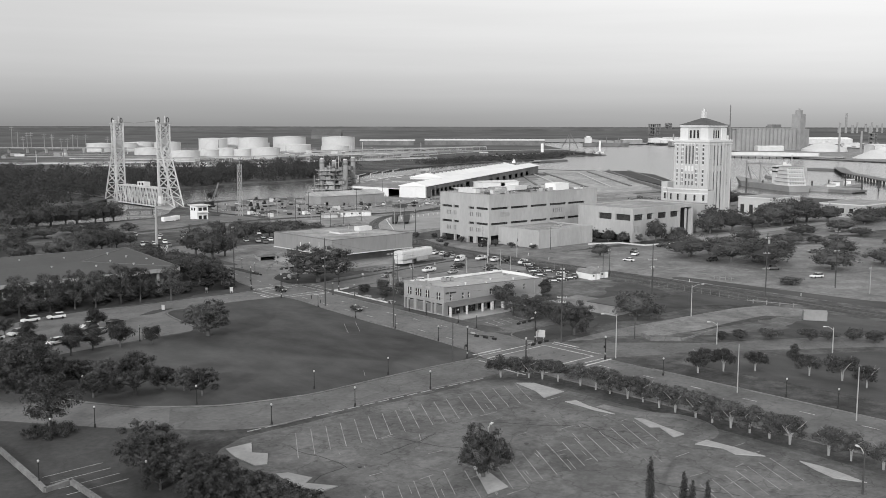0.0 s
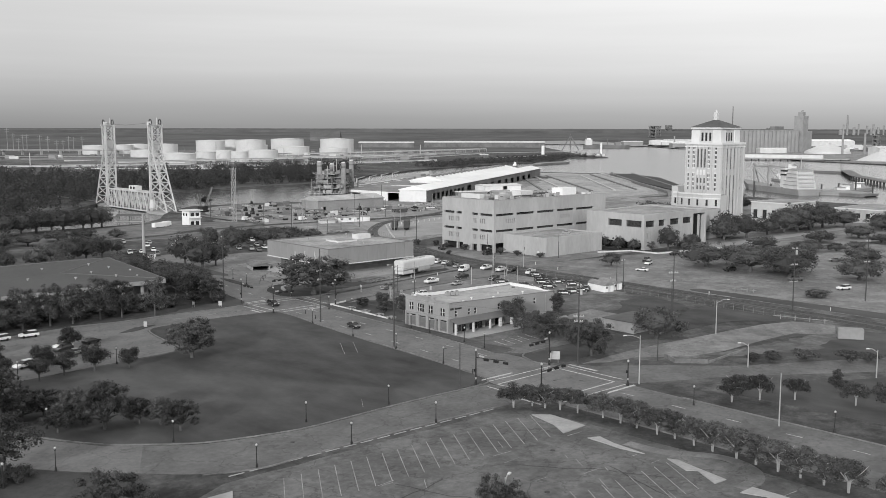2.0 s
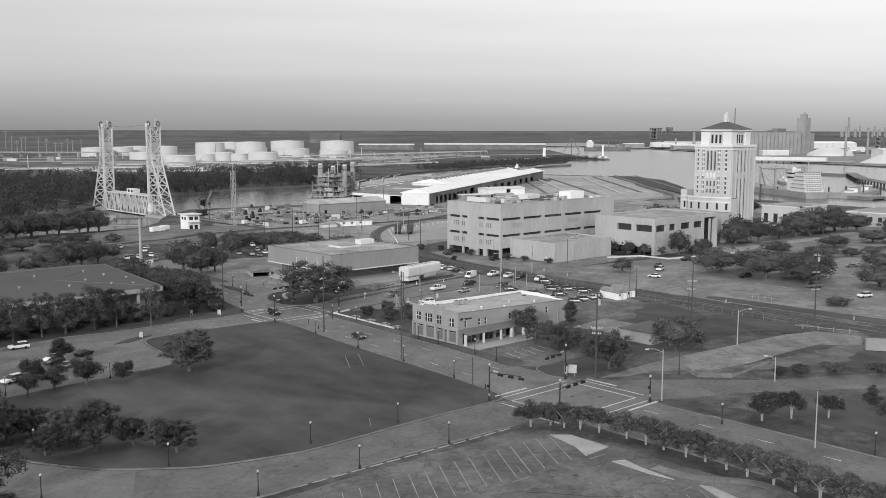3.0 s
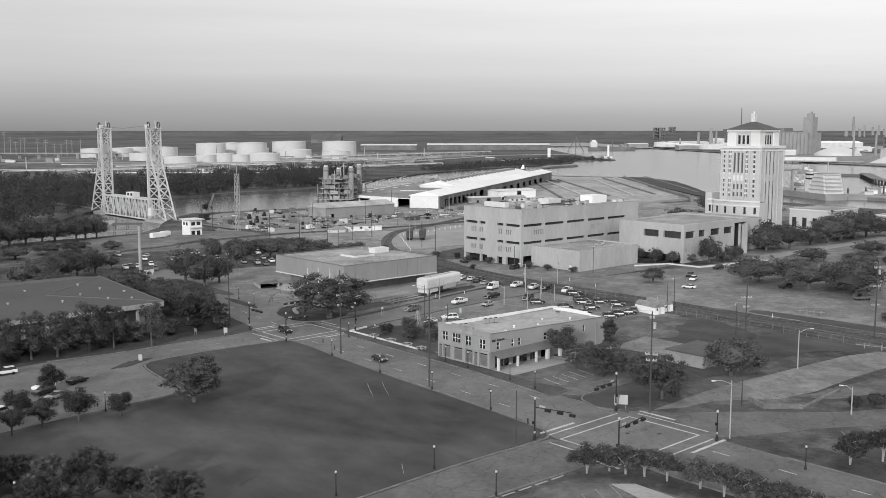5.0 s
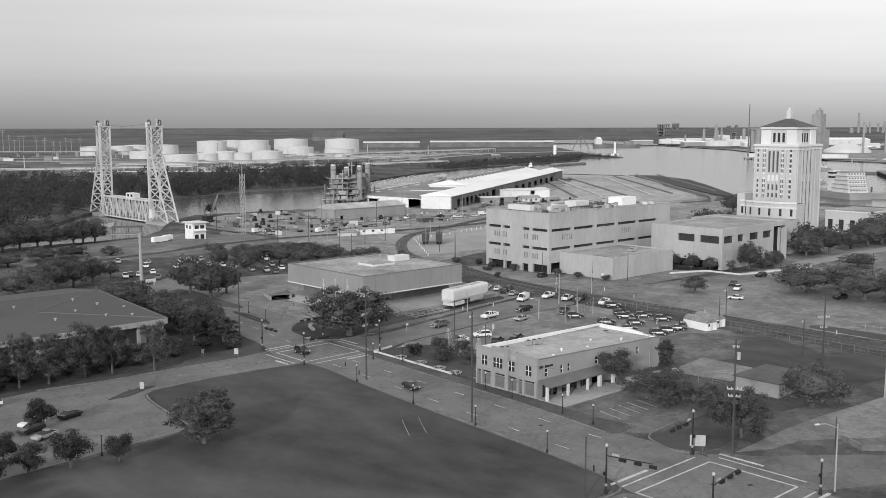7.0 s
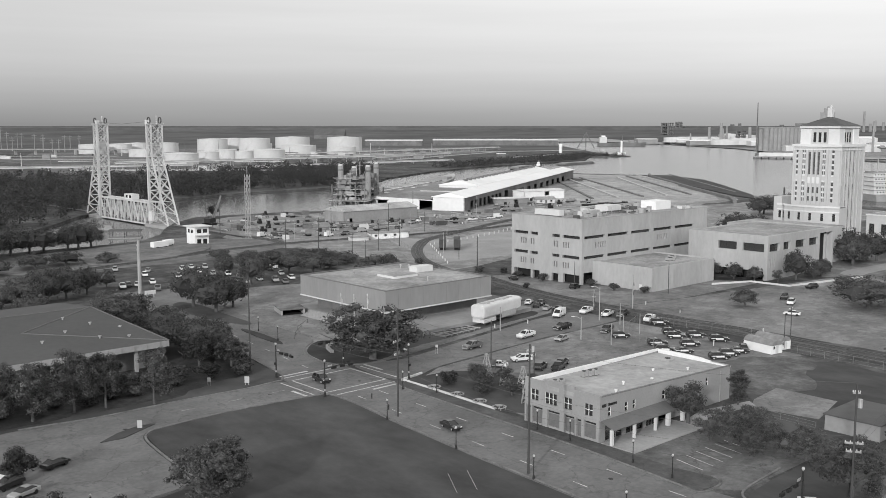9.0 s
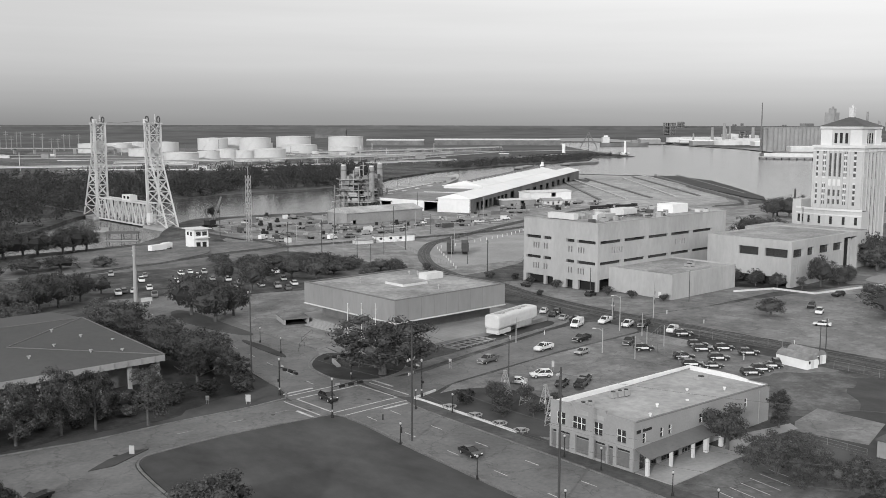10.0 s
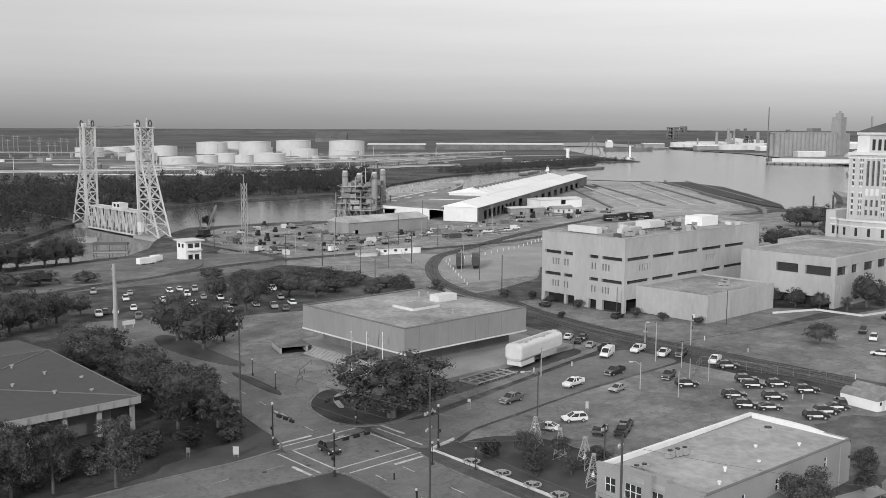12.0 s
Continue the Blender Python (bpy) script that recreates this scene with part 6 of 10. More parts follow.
# ---------------------------------------------------------------- grey cargo ship at the wharf
def ship():
    S, B = Vector((313, 438)), Vector((561, 599))
    d = (B - S).normalized(); L = (B - S).length
    ang = math.degrees(math.atan2(d.y, d.x))
    b = thing("cargo_ship", "large grey cargo ship moored at the wharf", "ship", pose(S.x, S.y, 0, 0, 0, ang))
    W = 28.0
    rows = []
    for t, w, zt in ((0.06, 0.72, 4.2), (0.12, 0.95, 4.4), (0.2, 1, 4.6), (0.7, 1, 5.4), (0.85, 0.75, 6.4), (0.94, 0.4, 7.6), (1.0, 0.04, 8.8)):
        x = t * L
        rows.append([(x - 3 * (t > 0.9), 14 - W / 2 * w * 0.85 + 0.3, -2.2), (x, 14 - W / 2 * w, zt), (x, 14 + W / 2 * w, zt), (x - 3 * (t > 0.9), 14 + W / 2 * w * 0.85 + 0.3, -2.2)])
    hull = mat("ship_grey", 0.36, 0.3, 0.03, 0.5, 0.7)
    dark = mat("ship_dark_grey", 0.19, 0.4, 0.08, 0.7, 0.75)
    part("hull", Geo().loft(rows), hull, b, "grey steel hull")
    part("deck", Geo().box(46, 3, 5.3, 0.82 * L, 25, 5.6), M_PALE, b, "pale weather deck")
    part("forecastle", Geo().box(0.80 * L, 5.5, 6.0, 0.86 * L, 22.5, 8.0), M_PALE, b)
    # open stern frame of columns and decks
    for x in (2, 12, 22, 32, 42):
        for y in (2.5, 9, 19, 25.5):
            part("frame_leg", Geo().bar((x, y, -2), (x, y, 21 - abs(x - 20) * 0.18 - (x * 7 + y * 3) % 8), 0.7), dark if (x + y) % 2 else hull, b)
    rng = random.Random(77)
    for z in (4.2, 8.0, 11.6, 15.0, 18.4):
        k = 1 - (z - 4) * 0.016
        cutx, cuty = (rng.uniform(0, 9), rng.uniform(0, 8)) if z > 6 else (0, 0)
        part("platform", Geo().box(22 - 21 * k + cutx * 0.6, 14 - 13.5 * k + cuty, z, 22 + 21 * k - cutx, 14 + 13.5 * k, z + 0.35), hull, b)
        for i in range(9):
            x, y = rng.uniform(3, 36), rng.uniform(2, 20)
            w, d, h = rng.uniform(1.5, 6), rng.uniform(1.5, 6), rng.uniform(1.2, 3.1)
            part("machinery", Geo().box(x, y, z + 0.35, min(x + w, 42), min(y + d, 26), z + 0.35 + h), rng.choice((hull, dark, dark, M_PALE)), b)
        for y in (14 - 13.3 * k, 14 + 13.3 * k):
            part("guard_rail", Geo().bar((22 - 21 * k, y, z + 1.4), (22 + 21 * k, y, z + 1.4), 0.16), M_PALE, b)
        part("guard_rail", Geo().bar((22 - 20.8 * k, 14 - 13.3 * k, z + 1.4), (22 - 20.8 * k, 14 + 13.3 * k, z + 1.4), 0.16), M_PALE, b)
    for i in range(10):
        y = 2.5 + i * 2.4
        part("brace", Geo().bar((1.4, y, -1 if i % 2 else 4), (1.4, y + 2.4, 4 if i % 2 else -1), 0.4), dark, b)
    for x, y, h in ((12, 23, 27.5), (12, 3.5, 27.0), (34, 5, 28), (36, 22, 25)):
        f = new("funnel"); f.parent = b
        part("casing", Geo().cyl(x, y, 4, h, 1.9, 12), M_PALE, f, "pale round funnel")
        part("band", Geo().cyl(x, y, h - 3.4, h - 2.4, 2.0, 12), dark, f, "dark funnel band")
        part("cap", Geo().cyl(x, y, h, h + 0.9, 1.5, 12), M_OFFWHITE, f)
    for x, y, h in ((6, 14, 25), (20, 12, 30), (27, 17, 27), (44, 10, 21), (47, 20, 19)):
        part("mast", Geo().bar((x, y, 9), (x, y, h), 0.45), hull, b)
        part("yard_arm", Geo().bar((x, y - 2.2, h - 2.5), (x, y + 2.2, h - 2.5), 0.25), hull, b)
    for x0, y0, z0, x1, y1, z1 in ((20, 10, 19, 4, 2, 26), (30, 20, 19, 44, 26, 25), (8, 18, 16, -4, 22, 20), (8, 8, 12, -5, 4, 15)):
        part("boom", Geo().bar((x0, y0, z0), (x1, y1, z1), 0.6), M_PALE, b)
    for i in range(11):
        part("hatch", Geo().box(58 + i * 15, 6, 5.6, 70 + i * 15, 22, 6.6 + (i % 3) * 0.3), hull if i % 2 else M_PALE, b)
    for i in range(5):
        part("deck_crane", Geo().bar((66 + i * 34, 24, 5.5), (66 + i * 34, 24, 11), 1.1).bar((66 + i * 34, 24, 10.5), (80 + i * 34, 22, 11.5), 0.6), hull, b)
    for i in range(26):
        x, y = rng.uniform(50, 220), rng.choice((4, 24)) + rng.uniform(-1, 1)
        part("deck_fitting", Geo().box(x, y, 5.5, x + rng.uniform(1, 3), y + 1.3, 5.6 + rng.uniform(0.8, 2)), rng.choice((hull, M_PALE, dark)), b)


ship()


def pusher_boat(x, y, rz, label, k=1.0):
    b = thing("river_boat", label, "boat", pose(x, y, -1.6, 0, 0, rz))
    part("hull", Geo().loft([[(-9 * k, -3 * k, -0.4), (-9 * k, -3.4 * k, 1.3), (-9 * k, 3.4 * k, 1.3), (-9 * k, 3 * k, -0.4)], [(6 * k, -3 * k, -0.4), (7 * k, -3.4 * k, 1.5), (7 * k, 3.4 * k, 1.5), (6 * k, 3 * k, -0.4)], [(9 * k, -1.6 * k, 0), (10 * k, -2 * k, 1.8), (10 * k, 2 * k, 1.8), (9 * k, 1.6 * k, 0)]]), M_RUSTWALL, b)
    part("cabin", Geo().box(-6 * k, -2.4 * k, 1.3, 3 * k, 2.4 * k, 4.2 * k), M_WHITE, b)
    part("wheelhouse", Geo().box(-1 * k, -1.6 * k, 4.2 * k, 2.4 * k, 1.6 * k, 7.2 * k), M_WHITE, b)
    part("mast", Geo().bar((-3 * k, 0, 4 * k), (-3 * k, 0, 10 * k), 0.3), M_GALV, b)


def barge(x, y, rz, l, w, label, m=None):
    b = thing("barge", label, "barge", pose(x, y, -1.6, 0, 0, rz))
    part("hull", Geo().loft([[(-l / 2, -w / 2, 0.8), (-l / 2, -w / 2, 2.4), (-l / 2, w / 2, 2.4), (-l / 2, w / 2, 0.8)], [(-l / 2 + 4, -w / 2, -0.6), (-l / 2 + 4, -w / 2, 2.4), (-l / 2 + 4, w / 2, 2.4), (-l / 2 + 4, w / 2, -0.6)],
                             [(l / 2 - 4, -w / 2, -0.6), (l / 2 - 4, -w / 2, 2.4), (l / 2 - 4, w / 2, 2.4), (l / 2 - 4, w / 2, -0.6)], [(l / 2, -w / 2, 0.8), (l / 2, -w / 2, 2.4), (l / 2, w / 2, 2.4), (l / 2, w / 2, 0.8)]]), m or M_RUSTWALL, b)
    part("coaming", Geo().box(-l / 2 + 5, -w / 2 + 1.2, 2.4, l / 2 - 5, w / 2 - 1.2, 3.3), M_PALE, b)


pusher_boat(905, 818, 35, "white river pusher boat beside a barge", 0.9)
barge(850, 800, 30, 70, 12, "long dark river barge")
barge(1010, 840, 12, 90, 14, "long dark barge under the far bank")
barge(133, 440, -40, 11, 3, "pale flat work barge near the bridge", M_PALE)


def boat_shelter(x, y, rz):
    b = thing("boat_shelter", "dark-roofed boat shelter on piles at the landing", "boathouse", pose(x, y, -1.6, 0, 0, rz))
    part("roof", Geo().prism([(-8, -3.4), (8, -3.4), (8, 3.4), (-8, 3.4)], 3.6, 4.5, [(-7.6, -0.4), (7.6, -0.4), (7.6, 0.4), (-7.6, 0.4)]), M_ROOFDARK, b)
    part("float", Geo().box(-8, -3, -0.2, 8, 3, 0.5), M_PALE, b)
    for k in (-7, 0, 7):
        for s in (-2.9, 2.9):
            part("post", Geo().bar((k, s, 0.5), (k, s, 3.7), 0.25), M_WOODPOLE, b)


boat_shelter(126, 396, -35)
barge(676, 236, 80, 80, 18, "grey moored hull of the port vessel")
M_MOLE = mat("dark_breakwater_stone", 0.05, 0.4, 0.05, 0.4, 0.95, 0.6)
single("breakwater", Geo().prism([(574, 306), (600, 322), (690, 402), (760, 468), (804, 540), (796, 556), (770, 535), (672, 428), (588, 330)], -2, 0.9), M_MOLE, "dark stone breakwater along the river edge", "breakwater", kind="structure")
single("sheet_pile_edge", strip(Geo(), [(800, 562), (776, 545), (700, 466), (640, 405), (560, 318), (530, 296)], 2.6, -2, 2.2), M_RUSTWALL, "dark sheet pile wall", "wall", kind="structure")
single("dolphin_pier", strip(Geo(), [(1052, 439), (1051, 400), (1048, 392)], 5, -2, 1.2), M_RUSTWALL, "long dark timber pier in the river", "pier")
b = thing("timber_pier", "long dark timber pier on close piles", "pier")
part("deck", strip(Geo(), [(1051, 398), (929, 330), (780, 214)], 12, 2.2, 3.0), M_RUSTWALL, b)
for k in range(30):
    t = k / 29
    px, py = (1051 + (929 - 1051) * t / 0.45, 398 + (330 - 398) * t / 0.45) if t < 0.45 else (929 + (780 - 929) * (t - 0.45) / 0.55, 330 + (214 - 330) * (t - 0.45) / 0.55)
    part("timber_post", Geo().bar((px - 2.5, py + 3.5, -3), (px - 2.5, py + 3.5, 2.2), 1.4), M_WOODPOLE, b)
single("beacon_tower", Geo().cyl(1457, 1098, -2, 24, 2.0, 10).box(1451, 1092, -2, 1463, 1104, 1.5), M_WHITE, "white round beacon tower on the point", "tower")
single("beacon_tower", Geo().cyl(1370, 1178, -2, 18, 3.2, 10), M_WHITE, "squat white tower on the point", "tower")
for i in range(7):
    a = i * 28
    single("dredge_pipe", Geo().bar((486 + a * 0.5 + i * 9, 388 - i * 6, 0.5), (640 + a * 0.8 + i * 9, 555 + (i % 3) * 12, 0.5), 2.0, 0.9), M_GALV if i % 2 else M_RUSTWALL, "long row of stacked pipes on pale ground", "pipe stack", "pipe stacks")


def works_building(x, y, l, w, h, label, wall, roof):
    b = thing("works_building", label, "building", pose(x, y, 0, 0, 0, -37), "far works buildings")
    part("outer_wall", Geo().box(0, 0, -0.1, l, w, h), wall, b)
    part("roof", Geo().prism([(-0.5, -0.5), (l + 0.5, -0.5), (l + 0.5, w + 0.5), (-0.5, w + 0.5)], h, h + w * 0.14, [(0, w * 0.45), (l, w * 0.45), (l, w * 0.55), (0, w * 0.55)]), roof, b)


# pipelines, service roads and pump houses of the tank farm
rng = random.Random(41)
for k in range(30):
    x, y = rng.uniform(330, 1150), rng.uniform(900, 1500)
    l = rng.uniform(120, 420)
    a = rng.choice((-0.74, -0.72, 0.30, -0.2))
    dx, dy = math.cos(a), math.sin(a)
    if inside((x, y), RIVER) or inside((x + dx * l, y + dy * l), RIVER) or inside((x + dx * l / 2, y + dy * l / 2), RIVER) or y < 820 + (x - 330) * 0.12 or y + dy * l < 860 + (x - 330) * 0.12:
        continue
    single("pipeline", Geo().bar((x, y, 1.0 + k % 3), (x + dx * l, y + dy * l, 1.0 + k % 3), 1.2, n=6), (M_OFFWHITE, M_GALV, M_PALE)[k % 3], "long pale pipeline on low supports", "pipeline", "tank farm pipelines")
for k in range(46):
    x, y = rng.uniform(380, 1250), rng.uniform(960, 1650)
    if inside((x, y), RIVER) or y < 900 + (x - 330) * 0.25:
        continue
    works_building(x, y, rng.uniform(5, 16), rng.uniform(4, 9), rng.uniform(2.5, 6), "small pale pump house in the tank farm", rng.choice((M_OFFWHITE, M_PALE, M_RUSTWALL)), rng.choice((M_OFFWHITE, M_PALE, M_ROOFGREY)))
for k in range(24):
    x, y = rng.uniform(360, 1300), rng.uniform(950, 1700)
    if inside((x, y), RIVER) or y < 900 + (x - 330) * 0.25:
        continue
    single("light_mast", Geo().bar((x, y, 0), (x, y, rng.uniform(12, 24)), 0.8, w2=0.5), rng.choice((M_OFFWHITE, M_RUSTWALL)), "slim light mast in the tank farm", "mast", "tank farm masts")
for k in range(8):
    x = 470 + k * 105
    y = 1060 + k * 38
    patch("service_road", [(x, y), (x + 6, y - 5), (x + 130 + 12 * (k % 3), y + 190), (x + 122 + 12 * (k % 3), y + 195)], 0.07, M_SHELL if k % 2 else M_PALE, "pale service road in the tank farm", "road")
    patch("bund_ditch", [(x + 30, y + 4), (x + 130, y + 36), (x + 128, y + 44), (x + 28, y + 12)], 0.08, M_BALLAST, "dark drainage ditch in the tank farm", "ditch")


# far works: transmission poles, elevated road, port tanks, dome
for x, y, h in ((654, 2172, 51), (664, 2163, 39), (735, 2304, 36), (742, 2297, 36), (659, 1986, 36), (672, 1975, 30), (686, 1962, 26), (696, 1953, 26), (826, 2220, 30), (705, 1945, 34), (640, 2060, 30), (775, 2250, 32), (850, 2100, 28), (880, 2300, 30)):
    b = thing("transmission_pole", "slender pale transmission pole with crossarms", "pole", pose(x, y, 0), "transmission poles")
    part("shaft", Geo().bar((0, 0, 0), (0, 0, h), 1.3, w2=0.7), M_PALE, b)
    for z in (h - 3, h - 8):
        part("crossarm", Geo().bar((-3.5, 3.5, z), (3.5, -3.5, z), 0.6), M_PALE, b)
b = thing("elevated_road", "long pale elevated road on concrete piers", "viaduct", kind="structure")
part("deck", strip(Geo(), [(380, 1960), (524, 1807), (633, 1707), (700, 1620)], 14, 9, 11), M_PALE, b)
for k in range(12):
    x, y = 395 + k * 26, 1945 - k * 27
    part("pier", Geo().box(x - 2, y - 2, -0.1, x + 2, y + 2, 9), M_CONC, b)
patch("sand_track", [(250, 1330), (372, 1190), (420, 1120), (450, 1130), (400, 1230), (300, 1370)], 0.05, M_SHELL, "pale sandy track beside the railway", "yard")
patch("sand_track", [(480, 1720), (574, 1632), (640, 1560), (660, 1580), (600, 1650), (500, 1740)], 0.05, M_SHELL, "pale sandy track beside the tanks", "yard")
patch("tank_field", [(420, 1340), (560, 1420), (600, 1560), (520, 1640), (400, 1500)], 0.06, M_MEADOW, "dull grass inside the tank bund", "lawn")
for x, y, r, h, label in ((2255, 1358, 40, 12, "broad white port tank on the far bank"), (2353, 1590, 28, 13, "broad white port tank on the far bank"), (2290, 1450, 20, 12, "small white port tank"), (2600, 1500, 30, 16, "white port tank on the far bank"), (2700, 1620, 30, 15, "white port tank on the far bank")):
    b = thing("port_tank", label, "storage tank", pose(x, y, rise(x, y) - 0.2), "port tanks")
    part("shell", Geo().cyl(0, 0, 0, h, r, 28), M_OFFWHITE, b)
    part("roof", Geo().cyl(0, 0, h, h + r * 0.08, r, 28, r * 0.1), M_OFFWHITE, b)
single("bulk_dome", Geo().cyl(1915, 845, -0.2, 5, 48, 28, 46).cyl(1915, 845, 5, 14, 46, 28, 26).cyl(1915, 845, 14, 19, 26, 28, 8).box(1909, 840, 18, 1922, 848, 23), M_TANK, "broad white storage dome at the bulk terminal", "dome")
for x, y, w, h in ((3640, 2440, 24, 64), (3900, 2330, 14, 54), (3930, 2310, 10, 58), (3700, 1980, 14, 52)):
    b = thing("process_tower", "dark framed process tower on the skyline", "tower", pose(x, y, 0))
    for k in range(6):
        part("deck", Geo().box(-w / 2, -w / 2, h * (k + 1) / 6 - 4.5, w / 2, w / 2, h * (k + 1) / 6), M_RUSTWALL, b)
    for sx in (-0.4, 0, 0.4):
        for sy in (-0.4, 0.4):
            part("column", Geo().cyl(sx * w, sy * w, 0, h * 1.06, w * 0.1, 8), M_RUSTWALL, b)
for x, y, h, r in ((3543, 1566, 100, 5), (3562, 1549, 55, 7), (3575, 1537, 67, 4), (3772, 1593, 61, 6), (3791, 1576, 68, 5), (3805, 1562, 55, 6), (3600, 1500, 50, 5), (3640, 1470, 62, 4), (3560, 1600, 45, 9)):
    stack(x, y, h + 4, r)
for i in range(44):
    x = 1960 + (i * 137 % 640)
    y = 700 + (i * 211 % 520)
    works_building(x, y, 14 + i * 7 % 30, 8 + i * 5 % 12, 4 + i * 3 % 8, "small pale works building on the far bank", (M_OFFWHITE, M_PALE, M_RUSTWALL)[i % 3], (M_OFFWHITE, M_PALE, M_WHITE)[i % 3])
for i in range(26):
    x = 2200 + (i * 97 % 520)
    y = 1230 + (i * 151 % 480)
    works_building(x, y, 14 + i * 7 % 40, 8 + i * 5 % 14, 5 + i * 3 % 9, "small pale works building on the far bank", (M_OFFWHITE, M_PALE, M_RUSTWALL)[i % 3], (M_OFFWHITE, M_PALE, M_ROOFGREY)[i % 3])


def loading_gantry():
    b = thing("loading_gantry", "dark lattice loading gantry on the river point", "crane", pose(1736, 1414, 0, 0, 0, -43))
    for x in (-20, 20):
        part("leg", Geo().bar((x, 0, 0), (0, 0, 36), 2.0), M_RUSTWALL, b)
    part("mast", Geo().bar((0, 0, 0), (0, 0, 38), 2.0), M_RUSTWALL, b)
    part("boom", Geo().bar((-26, 0, 14), (26, 0, 14), 2.0), M_RUSTWALL, b)


loading_gantry()


def far_ship(x, y, rz, l, label):
    b = thing("freighter", label, "ship", pose(x, y, -1.6, 0, 0, rz))
    part("hull", Geo().loft([[(-l / 2, -8, -0.5), (-l / 2, -9, 9), (-l / 2, 9, 9), (-l / 2, 8, -0.5)], [(l * 0.36, -8, -0.5), (l * 0.36, -9, 8), (l * 0.36, 9, 8), (l * 0.36, 8, -0.5)], [(l / 2 - 4, -0.5, 0), (l / 2, -1, 11), (l / 2, 1, 11), (l / 2 - 4, 0.5, 0)]]), M_RUSTWALL, b)
    part("superstructure", Geo().box(-l / 2 + 4, -8, 9, -l / 2 + 22, 8, 24), M_OFFWHITE, b)
    part("wheelhouse", Geo().box(-l / 2 + 8, -9, 24, -l / 2 + 18, 9, 28), M_WHITE, b)
    part("funnel", Geo().box(-l / 2 + 5, -2, 24, -l / 2 + 8, 2, 33), M_RUSTWALL, b)
    for k in (0.0, 0.25):
        part("crane_post", Geo().bar((l * k, 0, 8), (l * k, 0, 26), 1.6), M_RUSTWALL, b)


far_ship(2030, 1530, -40, 130, "far freighter with a white superstructure")


def moored_boat(x, y, rz, l, label):
    b = thing("moored_boat", label, "boat", pose(x, y, -1.6, 0, 0, rz), "port boats")
    part("hull", Geo().loft([[(-l / 2, -l * 0.11, -0.5), (-l / 2, -l * 0.13, 2.2), (-l / 2, l * 0.13, 2.2), (-l / 2, l * 0.11, -0.5)], [(l * 0.3, -l * 0.11, -0.5), (l * 0.3, -l * 0.13, 2.4), (l * 0.3, l * 0.13, 2.4), (l * 0.3, l * 0.11, -0.5)], [(l / 2 - 1, -0.2, 0), (l / 2, -0.4, 3.2), (l / 2, 0.4, 3.2), (l / 2 - 1, 0.2, 0)]]), M_PALE, b)
    part("deckhouse", Geo().box(-l * 0.32, -l * 0.09, 2.2, l * 0.12, l * 0.09, 5.0), M_OFFWHITE, b)
    part("wheelhouse", Geo().box(-l * 0.06, -l * 0.06, 5.0, l * 0.1, l * 0.06, 7.4), M_OFFWHITE, b)
    part("mast", Geo().bar((-l * 0.1, 0, 5), (-l * 0.1, 0, 11), 0.4), M_GALV, b)


moored_boat(1104, 499, 120, 24, "white ferry on the river")
moored_boat(838, 372, 55, 26, "white boat with a dark hull beside the vessel")


def port_vessel():
    """A pale drilling tender: block of cabins, banded funnel, open frame on the fore deck."""
    b = thing("port_vessel", "large pale work ship moored behind the courthouse", "ship", pose(652, 250, -1.6, 0, 0, 58))
    part("hull", Geo().loft([[(-14, -9, -0.5), (-14, -10, 5), (-14, 10, 5), (-14, 9, -0.5)], [(70, -9, -0.5), (72, -10, 5), (72, 10, 5), (70, 9, -0.5)], [(92, -1, 0), (98, -1.5, 8), (98, 1.5, 8), (92, 1, 0)]]), M_PALE, b, "pale grey hull")
    for k in range(5):
        part("cabin_deck", Geo().box(-10 + k * 0.9, -8.6 + 0.25 * k, 5 + k * 3.2, 12 - k * 1.1, 8.6 - 0.25 * k, 7.9 + k * 3.2), M_OFFWHITE, b, "white cabin block")
        part("deck_edge", Geo().box(-10.6 + k * 0.9, -9.2 + 0.25 * k, 7.9 + k * 3.2, 12.6 - k * 1.1, 9.2 - 0.25 * k, 8.2 + k * 3.2), M_PALE, b)
        for j in range(6):
            part("window", Geo().box(-10.06 + k * 0.9, -6.6 + j * 2.4, 6.2 + k * 3.2, -10.004 + k * 0.9, -5.5 + j * 2.4, 7.1 + k * 3.2), M_DARKIN, b)
    part("funnel", Geo().box(20, -3, 5, 27, 3, 21), M_OFFWHITE, b)
    for z in (15.0, 18.4):
        part("funnel_band", Geo().box(19.9, -3.1, z, 27.1, 3.1, z + 1.4), M_DARKPOLE, b, "dark funnel band")
    for x, y in ((40, -7), (40, 7), (66, -7), (66, 7)):
        part("frame_leg", Geo().bar((x, y, 5), (x, y, 22), 1.2), M_PALE, b)
    for y in (-7, 7):
        part("frame_beam", Geo().bar((40, y, 21.6), (66, y, 21.6), 1.0), M_PALE, b)
        part("frame_brace", Geo().bar((40, y, 6), (66, y, 21), 0.5), M_PALE, b)
    for x in (40, 66):
        part("frame_beam", Geo().bar((x, -7, 21.6), (x, 7, 21.6), 1.0), M_PALE, b)
    part("crane_boom", Geo().bar((70, 0, 7), (88, -4, 23), 0.9), M_RUSTWALL, b)
    part("mast", Geo().bar((0, 0, 21), (0, 0, 31), 0.6), M_GALV, b)
    part("lifeboat", Geo().loft([[(13, -9.8, 8), (13, -9.8, 9), (13, -8.6, 9), (13, -8.6, 8)], [(16, -10.6, 7.4), (16, -10.6, 9.4), (16, -8.4, 9.4), (16, -8.4, 7.4)], [(19, -9.8, 8), (19, -9.8, 9), (19, -8.6, 9), (19, -8.6, 8)]]), M_WHITE, b)


